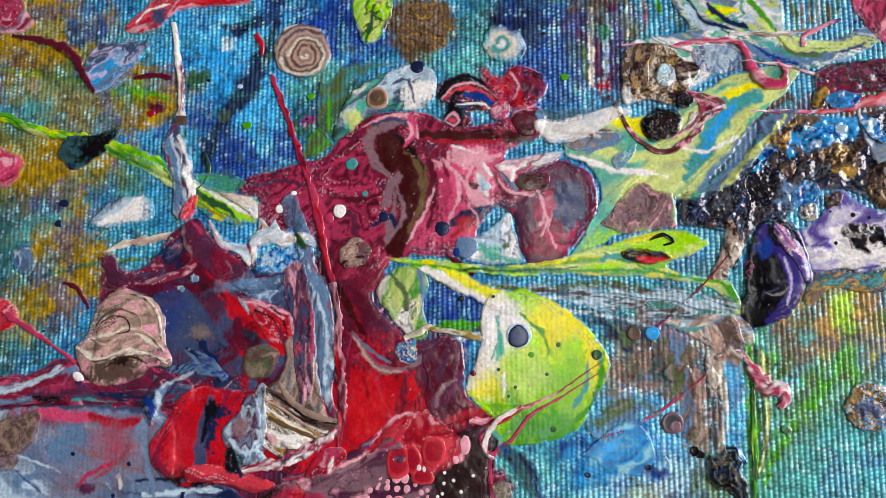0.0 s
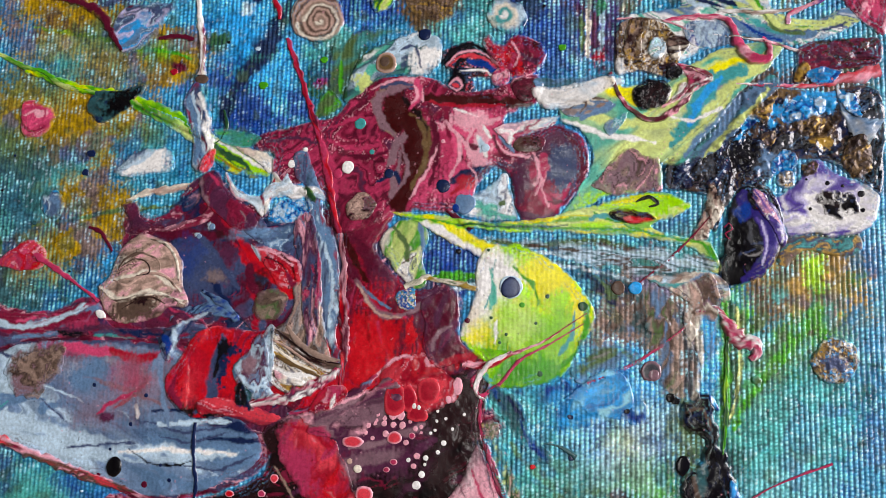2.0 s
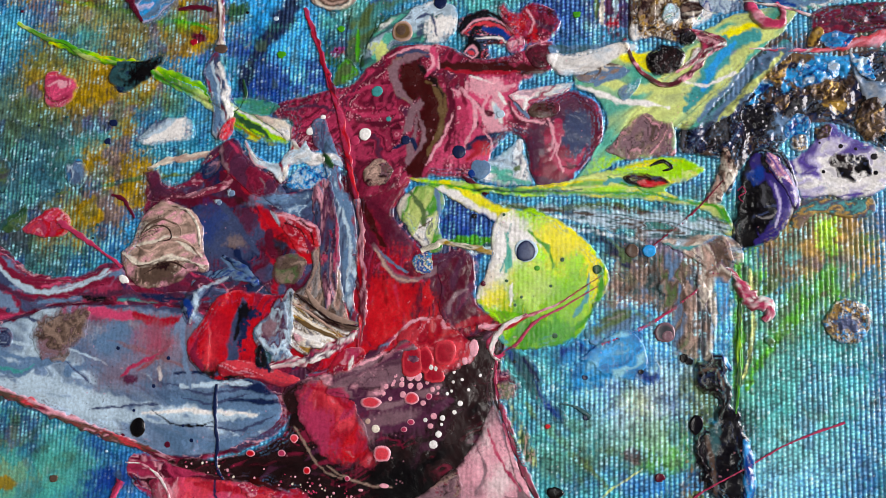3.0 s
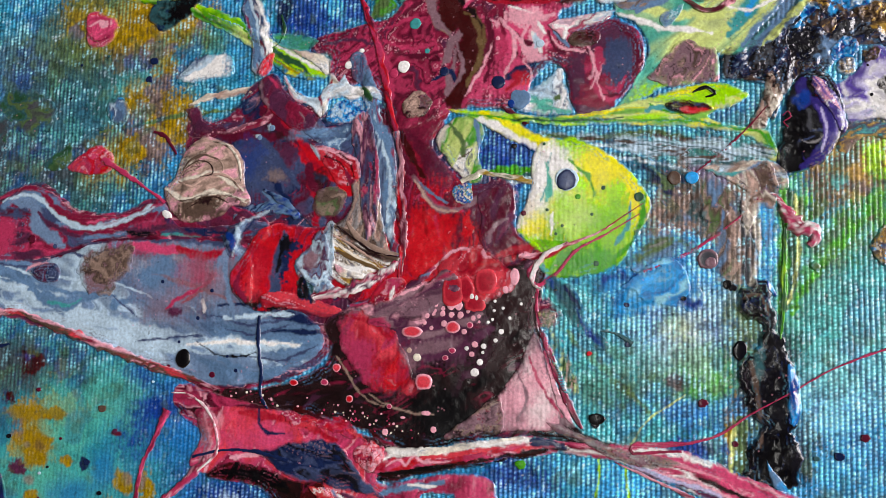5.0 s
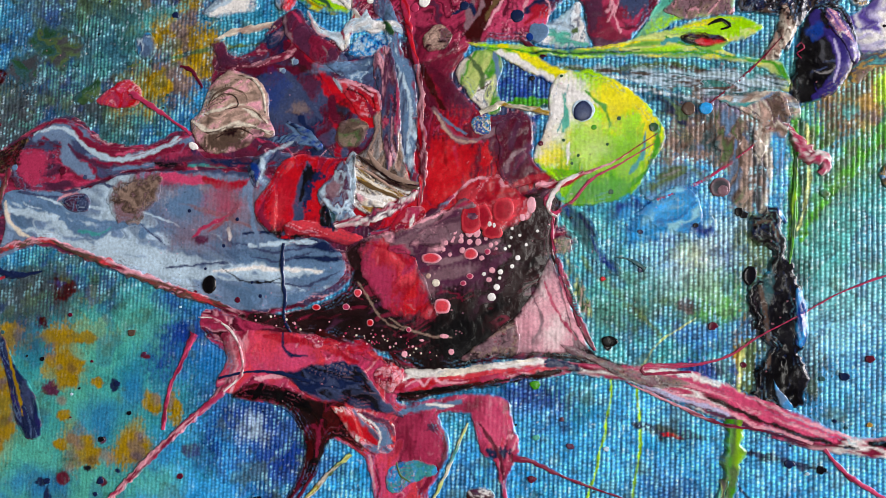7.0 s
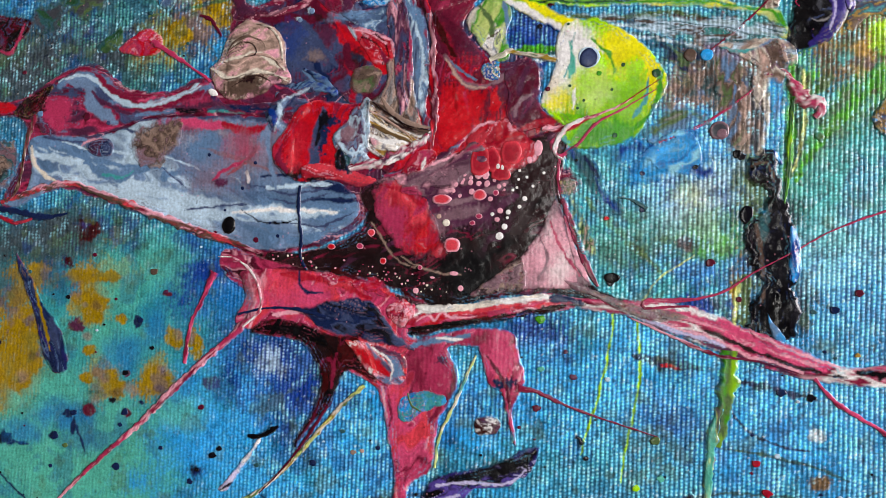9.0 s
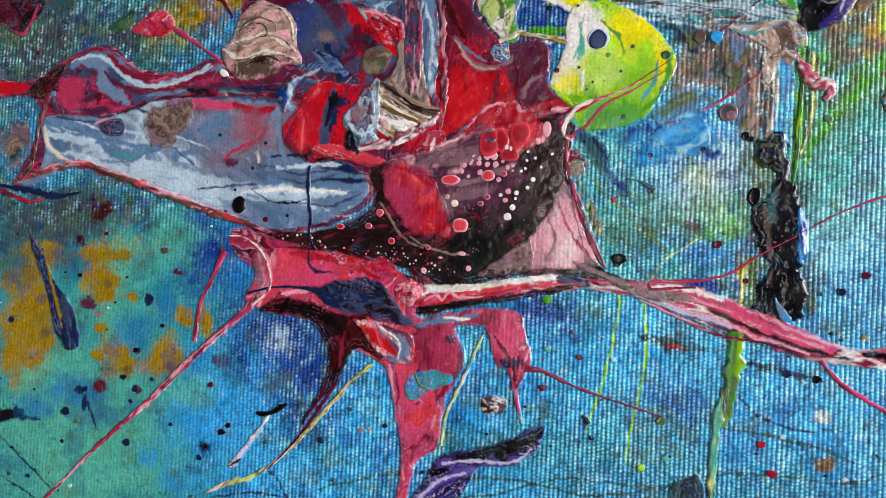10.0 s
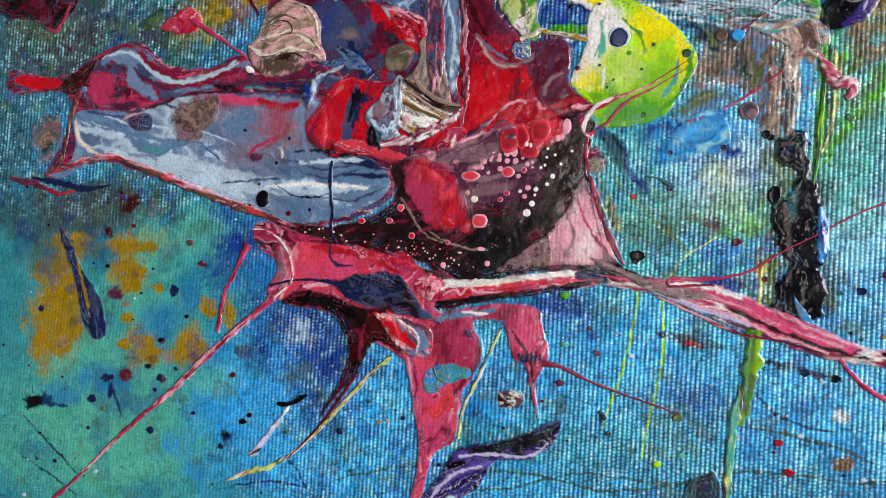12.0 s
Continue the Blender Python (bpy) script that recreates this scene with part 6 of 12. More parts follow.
film('shell_fold', 'white, brown and gold marbled paint fold like a shell', 'paint pool',
     [(-34.6, -5.5), (-32.3, -8.1), (-28.5, -9), (-24.1, -10.8), (-24.7, -12.9), (-27.7, -13.5), (-29.8, -15), (-32.3, -15.6), (-34.7, -13.5), (-34.7, -9.3)],
     marble('white umber cream coffee gold white', 2.5, 2.5, 1.3, -30, 3, 38, lines='slate', every=0.5),
     [vein('umber', 0.83, [(-33.8, -6.5), (-30.3, -9.7), (-24.6, -11.5)]),
      vein('coffee', 0.42, [(-33.2, -8.3), (-28.4, -10.6), (-24.6, -11)]),
      vein('gold', 0.58, [(-34.1, -9.7), (-31.2, -11.1), (-26.4, -12.4)]),
      vein('white', 0.83, [(-34, -12.1), (-30.1, -13), (-27.8, -12.7)])], height=0.6, rim=0.6, halo='slate')
strand('pink_fold', 'pink and maroon folded paint rim', 'paint strand', [(-37.5, -17.3), (-32.8, -16.3), (-29, -15), (-25.9, -13.3), (-24.1, -11)], [0.66, 1.66, 2.16, 1.83, 0.66], marble('blush maroon rose plum white', 2, 2.5, 1.2, 20, 2.5, 39), [], height=0.4)
strand('plum_fold', 'plum, pink and steel folded paint rim', 'paint strand', [(-31.7, -18.4), (-27, -17.5), (-22.5, -15.6), (-18.5, -12.3)], [0.42, 1.49, 1.83, 0.42], marble('plum rose steel maroon', 2, 2, 1.1, 20, 4, 40), [], height=0.4)
film('coral_ledge', 'coral and dark red paint ledge', 'paint pool',
     [(-45.4, -17), (-41.5, -16.4), (-36.5, -17.7), (-32.6, -19), (-35.4, -20.3), (-40.3, -19.5), (-45.2, -19.1)],
     marble('coral crimson maroon coral', 3, 2, 1.1, -10, 3, 41, lines='blush', every=0.5),
     [patch('navy', -37.5, -17.3, 1.33, 0.66)], height=0.45, parent=red_pool)

# dark pool with pale cells
cell_pool = film('dark_cell_pool', 'dark brown poured paint pool full of pale cells', 'paint pool',
     [(-32.6, -19.3), (-26.1, -17.3), (-19.8, -14.4), (-13.5, -12.7), (-8.2, -12.1), (-1.4, -9.6), (-2.1, -12.9), (-2.7, -16.5), (-3.2, -20), (-1.4, -24.8), (0.5, -30), (2.9, -34.7), (8.5, -36.8), (4.3, -37.9), (-3.4, -36.4), (-12.2, -37.6), (-18.4, -39), (-23.9, -39.1), (-28.7, -37.1), (-35.4, -35.4), (-44.3, -34), (-52.4, -32.1), (-44.4, -31.1), (-38.7, -29.2), (-34.3, -25.9), (-35.3, -21.4)],
     marble('coffee dark_brown coffee dark_brown plum', 7, 1.3, 1.2, 30, 2, 8, lines='maroon', every=0.5),
     [patch('mauve', -25.1, -18.6, 6.64, 1.99, turn=20, soft=0.4),
      patch('plum', -18.4, -21.9, 5.81, 4.15, soft=0.6),
      patch('mauve', -19.2, -24.6, 4.15, 1.49, turn=20, soft=0.5, cover=0.8),
      patch('black', -18.6, -34.5, 6.64, 4.15, soft=0.5),
      patch('coffee', -6.2, -17, 3.32, 4.15, soft=0.5),
      vein('maroon', 0.83, [(-36.4, -35), (-28.7, -36.9), (-23, -38.8)]),
      vein('rose', 0.33, [(-47.4, -30.8), (-40.6, -29.6), (-35.9, -27.1)]),
      vein('taupe', 0.25, [(-33.1, -26), (-29, -31.4), (-25.2, -33)]),
      vein('blush', 0.33, [(-31.6, -19), (-22.4, -16), (-18, -13.2)]),
      vein('mauve', 1.0, [(-21.9, -23.1), (-16.7, -21.6), (-11.7, -19.3)]),
      vein('plum', 1.2, [(-20.1, -25.6), (-14.9, -24.5), (-9.9, -21.0)]),
      vein('taupe', 0.25, [(-27.8, -31.1), (-23.2, -33.5), (-18.0, -34.0)]),
      vein('black', 1.6, [(-13.8, -31.3), (-9.7, -26.9), (-5.7, -20.8)]),
      vein('oxblood', 0.8, [(-39.4, -34.2), (-32.0, -35.6), (-24.8, -37.8)]),
      patch('coffee', -8.9, -25.2, 2.0, 3.0, turn=-30, soft=0.7)], height=0.4, halo='blush')
film('red_lobe', 'red and rose paint lobe', 'paint pool',
     [(-32.7, -19.7), (-28.3, -19.6), (-24.4, -22.5), (-21.8, -26.5), (-20.5, -30.5), (-22.5, -31.5), (-27.1, -31.1), (-30.6, -28.7), (-33.2, -24.6)],
     marble('red rose coral crimson', 5, 1.5, 1.1, 60, 2, 42, lines='blush', every=0.5),
     [patch('rose', -29.8, -25.9, 2.16, 4.15, soft=0.5, turn=30),
      vein('crimson', 0.83, [(-31.6, -19.9), (-27.8, -20.8), (-24.8, -23)])], height=0.12, ragged=0.7, bleed=1.0, parent=cell_pool, material=RIBBED)
film('pink_lobe', 'pale pink ribbed paint film', 'paint pool',
     [(-3.8, -21), (-2.1, -24.9), (0.1, -30.1), (2.3, -34.5), (-3.5, -35.7), (-9.6, -35.8), (-16.7, -37.1), (-9.8, -31.4), (-6.1, -26.4)],
     marble('blush mauve blush mauve', 6, 0.8, 1.1, 80, 2, 43, lines='blush', every=0.3),
     [patch('white', -5.2, -27.6, 1.33, 3.32, soft=0.6, cover=0.6),
      patch('mauve', -12.3, -35.5, 4.15, 1.33),
      patch('blush', -4.6, -30.1, 3, 4.5, turn=-25, soft=0.7, cover=0.8),
      patch('white', -2.4, -32.0, 1.4, 2.4, turn=-25, soft=0.8, cover=0.5),
      vein('mauve', 0.4, [(-6.3, -26.8), (-4.6, -30.9), (-6.1, -34.3)]),
      vein('rose', 0.4, [(-4.6, -25.0), (-2.1, -29.9), (0.5, -33.1)])], height=0.08, bleed=0.8, parent=cell_pool, material=RIBBED)
film('crimson_lobe', 'crimson paint lobe with rounded fingers', 'paint pool',
     [(-18.1, -11.8), (-14.6, -9.5), (-11, -9), (-8.2, -11.7), (-6, -12.5), (-6.4, -15.7), (-9.7, -17.8), (-12.3, -18.2), (-14.2, -16.3), (-16.1, -15.9)],
     marble('red crimson coral', 4, 1.5, 1.2, 60, 1.5, 44, lines='blush', every=0.5),
     [vein('blush', 0.5, [(-12.8, -18.3), (-8.8, -17.1), (-6.8, -13.9)]),
      vein('crimson', 0.33, [(-14.5, -11.8), (-13.8, -15.4)]),
      vein('crimson', 0.33, [(-12.3, -10.8), (-12.4, -16.3)])], height=0.25, ragged=0.5, bleed=0.6, parent=cell_pool)
bead('paint_cell', 'round pale cell in the dark pool', 'paint drop', -21.7, -21.9, 1.66, 'coral', parent=cell_pool, squash=0.55, ring='blush', tall=0.18)
bead('paint_cell', 'round pale cell in the dark pool', 'paint drop', -15.6, -21.1, 1.16, 'coral', parent=cell_pool, squash=0.8, ring='blush', tall=0.18)
bead('paint_cell', 'round pale cell in the dark pool', 'paint drop', -19.7, -29.2, 1.41, 'coral', parent=cell_pool, squash=0.9, ring='blush', tall=0.18)
bead('paint_cell', 'round pale cell in the dark pool', 'paint drop', -33, -27.7, 0.66, 'coral', parent=cell_pool, squash=1, ring='blush', tall=0.18)
bead('paint_cell', 'round pale cell in the dark pool', 'paint drop', -34.8, -29.9, 0.66, 'rose', parent=cell_pool, squash=0.8, ring='blush', tall=0.18)
bead('paint_cell', 'round pale cell in the dark pool', 'paint drop', -39.6, -30.2, 0.75, 'red', parent=cell_pool, squash=0.7, ring='blush', tall=0.18)
bead('paint_cell', 'round pale cell in the dark pool', 'paint drop', -30.8, -32.2, 0.58, 'red', parent=cell_pool, squash=1, ring='blush', tall=0.18)
bead('paint_cell', 'round pale cell in the dark pool', 'paint drop', -24.7, -33, 0.42, 'rose', parent=cell_pool, squash=1, ring='blush', tall=0.18)
bead('paint_cell', 'round pale cell in the dark pool', 'paint drop', -25.2, -36.7, 0.5, 'blush', parent=cell_pool, squash=1, ring='', tall=0.18)
bead('paint_cell', 'round pale cell in the dark pool', 'paint drop', -18, -36, 0.5, 'blush', parent=cell_pool, squash=1, ring='', tall=0.18)
bead('paint_cell', 'round pale cell in the dark pool', 'paint drop', -19.2, -33.7, 0.75, 'blush', parent=cell_pool, squash=0.5, ring='', tall=0.18)
bead('paint_cell', 'round pale cell in the dark pool', 'paint drop', -22.6, -34.5, 0.42, 'blush', parent=cell_pool, squash=0.5, ring='', tall=0.18)
bead('paint_cell', 'round pale cell in the dark pool', 'paint drop', -12.2, -27.5, 0.66, 'white', parent=cell_pool, squash=1, ring='', tall=0.18)
bead('paint_cell', 'round pale cell in the dark pool', 'paint drop', -11.5, -26, 0.5, 'white', parent=cell_pool, squash=1, ring='', tall=0.18)
bead('paint_cell', 'round pale cell in the dark pool', 'paint drop', -12.3, -23.5, 0.5, 'blush', parent=cell_pool, squash=1, ring='', tall=0.18)
bead('paint_cell', 'round pale cell in the dark pool', 'paint drop', -11, -23.7, 0.42, 'white', parent=cell_pool, squash=1, ring='', tall=0.18)
bead('paint_cell', 'round pale cell in the dark pool', 'paint drop', -12.7, -24.9, 0.42, 'blush', parent=cell_pool, squash=1, ring='', tall=0.18)
bead('paint_cell', 'round pale cell in the dark pool', 'paint drop', -8.5, -21.5, 0.42, 'white', parent=cell_pool, squash=1, ring='', tall=0.18)
bead('paint_cell', 'round pale cell in the dark pool', 'paint drop', -13.1, -20.7, 0.5, 'rose', parent=cell_pool, squash=1, ring='blush', tall=0.18)
bead('paint_cell', 'round pale cell in the dark pool', 'paint drop', -15.9, -17.9, 0.66, 'blush', parent=cell_pool, squash=1.1, ring='', tall=0.18)
bead('paint_cell', 'round pale cell in the dark pool', 'paint drop', -14.8, -17.9, 0.58, 'blush', parent=cell_pool, squash=1.3, ring='', tall=0.18)
bead('paint_cell', 'round pale cell in the dark pool', 'paint drop', -17.2, -18.4, 0.42, 'blush', parent=cell_pool, squash=1, ring='', tall=0.18)
bead('paint_cell', 'round pale cell in the dark pool', 'paint drop', -16.9, -20.6, 0.5, 'blush', parent=cell_pool, squash=1, ring='', tall=0.18)
bead('paint_cell', 'round pale cell in the dark pool', 'paint drop', -18.8, -21.3, 0.33, 'blush', parent=cell_pool, squash=1, ring='', tall=0.18)
bead('paint_cell', 'round pale cell in the dark pool', 'paint drop', -18.2, -18.7, 0.33, 'blush', parent=cell_pool, squash=1, ring='', tall=0.18)
bead('paint_cell', 'round pale cell in the dark pool', 'paint drop', -15.6, -24.5, 0.58, 'rose', parent=cell_pool, squash=0.8, ring='blush', tall=0.18)
bead('paint_cell', 'round pale cell in the dark pool', 'paint drop', -16.6, -25.6, 0.5, 'rose', parent=cell_pool, squash=0.8, ring='blush', tall=0.18)
bead('paint_cell', 'round pale cell in the dark pool', 'paint drop', -8, -15.4, 0.42, 'blush', parent=cell_pool, squash=1.4, ring='', tall=0.18)
bead('paint_cell', 'round pale cell in the dark pool', 'paint drop', -6.8, -13.5, 0.75, 'blush', parent=cell_pool, squash=1.7, ring='', tall=0.18)
bead('paint_cell', 'round pale cell in the dark pool', 'paint drop', -9.3, -22.8, 0.33, 'white', parent=cell_pool, squash=1, ring='', tall=0.18)
bead('paint_cell', 'round pale cell in the dark pool', 'paint drop', -10.4, -20.2, 0.25, 'white', parent=cell_pool, squash=1, ring='', tall=0.18)
bead('paint_cell', 'round pale cell in the dark pool', 'paint drop', -13.9, -21.7, 0.42, 'blush', parent=cell_pool, squash=1, ring='', tall=0.18)
bead('paint_cell', 'round pale cell in the dark pool', 'paint drop', -18.3, -16.5, 0.33, 'white', parent=cell_pool, squash=1.4, ring='', tall=0.18)
bead('paint_cell', 'round pale cell in the dark pool', 'paint drop', -16.8, -16.4, 0.33, 'white', parent=cell_pool, squash=1, ring='', tall=0.18)
bead('paint_cell', 'round pale cell in the dark pool', 'paint drop', -12.9, -16.5, 0.33, 'white', parent=cell_pool, squash=1.3, ring='', tall=0.18)
bead('paint_cell', 'round pale cell in the dark pool', 'paint drop', -9.6, -18.5, 0.25, 'white', parent=cell_pool, squash=1, ring='', tall=0.18)
bead('paint_cell', 'round pale cell in the dark pool', 'paint drop', -8.3, -18.1, 0.25, 'white', parent=cell_pool, squash=1, ring='', tall=0.18)
bead('paint_cell', 'round pale cell in the dark pool', 'paint drop', -9.8, -19.8, 0.25, 'white', parent=cell_pool, squash=1, ring='', tall=0.18)
bead('paint_cell', 'round pale cell in the dark pool', 'paint drop', -11.1, -24.6, 0.25, 'white', parent=cell_pool, squash=1, ring='', tall=0.18)
bead('paint_cell', 'round pale cell in the dark pool', 'paint drop', -13.5, -24.1, 0.33, 'white', parent=cell_pool, squash=1, ring='', tall=0.18)
bead('paint_cell', 'round pale cell in the dark pool', 'paint drop', -9.5, -17.1, 0.25, 'white', parent=cell_pool, squash=1, ring='', tall=0.18)
bead('paint_cell', 'round pale cell in the dark pool', 'paint drop', -12.2, -16.7, 0.25, 'white', parent=cell_pool, squash=1.6, ring='', tall=0.18)
bead('paint_cell', 'round pale cell in the dark pool', 'paint drop', -20.8, -25.7, 0.66, 'cream', parent=cell_pool, squash=0.9, ring='', tall=0.18)
bead('paint_cell', 'round pale cell in the dark pool', 'paint drop', -22, -24.7, 0.42, 'beige', parent=cell_pool, squash=1, ring='', tall=0.18)
bead('paint_cell', 'round pale cell in the dark pool', 'paint drop', -15.7, -19.2, 0.33, 'blush', parent=cell_pool, squash=1, ring='', tall=0.18)
bead('paint_cell', 'round pale cell in the dark pool', 'paint drop', -11.8, -19.4, 0.33, 'blush', parent=cell_pool, squash=1, ring='', tall=0.18)
bead('paint_cell', 'round pale cell in the dark pool', 'paint drop', -7.3, -19.5, 0.25, 'white', parent=cell_pool, squash=1, ring='', tall=0.18)
bead('paint_cell', 'round pale cell in the dark pool', 'paint drop', -5.7, -17.4, 0.25, 'white', parent=cell_pool, squash=1, ring='', tall=0.18)
rng = random.Random(5)
for k in range(150):
    # fine pale cells strewn along the pool's right and lower side
    s = rng.random()
    cu, cv = -17 + 22 * s + rng.gauss(0, 3.2), -33 + 17 * s + rng.gauss(0, 2.2)
    if level(np.array([cu]), np.array([cv]))[0] > 0.25:
        bead("paint_cell", "tiny pale cell in the dark pool", "paint drop", cu, cv, rng.choice((0.1, 0.13, 0.17, 0.22)), rng.choice(("white", "blush", "cream")), parent=cell_pool, tall=0.15)
strand('rose_edge', 'rose and white rim of the dark pool', 'paint strand', [(0.5, -8.9), (-3.2, -10.9), (-4.7, -13), (-3.5, -15), (-3.5, -17.8), (-2.7, -21.4), (-1, -25.7), (1, -30.9), (3.2, -34.7)], [0.33, 0.83, 0.66, 0.66, 0.66, 1.0, 1.16, 1.16, 0.5], marble('rose maroon blush rose wine', 1.4, 1.5, 1, -70, 5, 45), [], height=0.3)
strand('navy_drip', 'thin navy paint drip', 'paint strand', [(-45.5, -20.3), (-45.5, -24.6), (-44.8, -29.3), (-44.8, -32.1), (-42.7, -35.6)], [0.66, 0.83, 0.66, 0.75, 0.25], flat('navy'), [], height=0.35, group='flung strands')

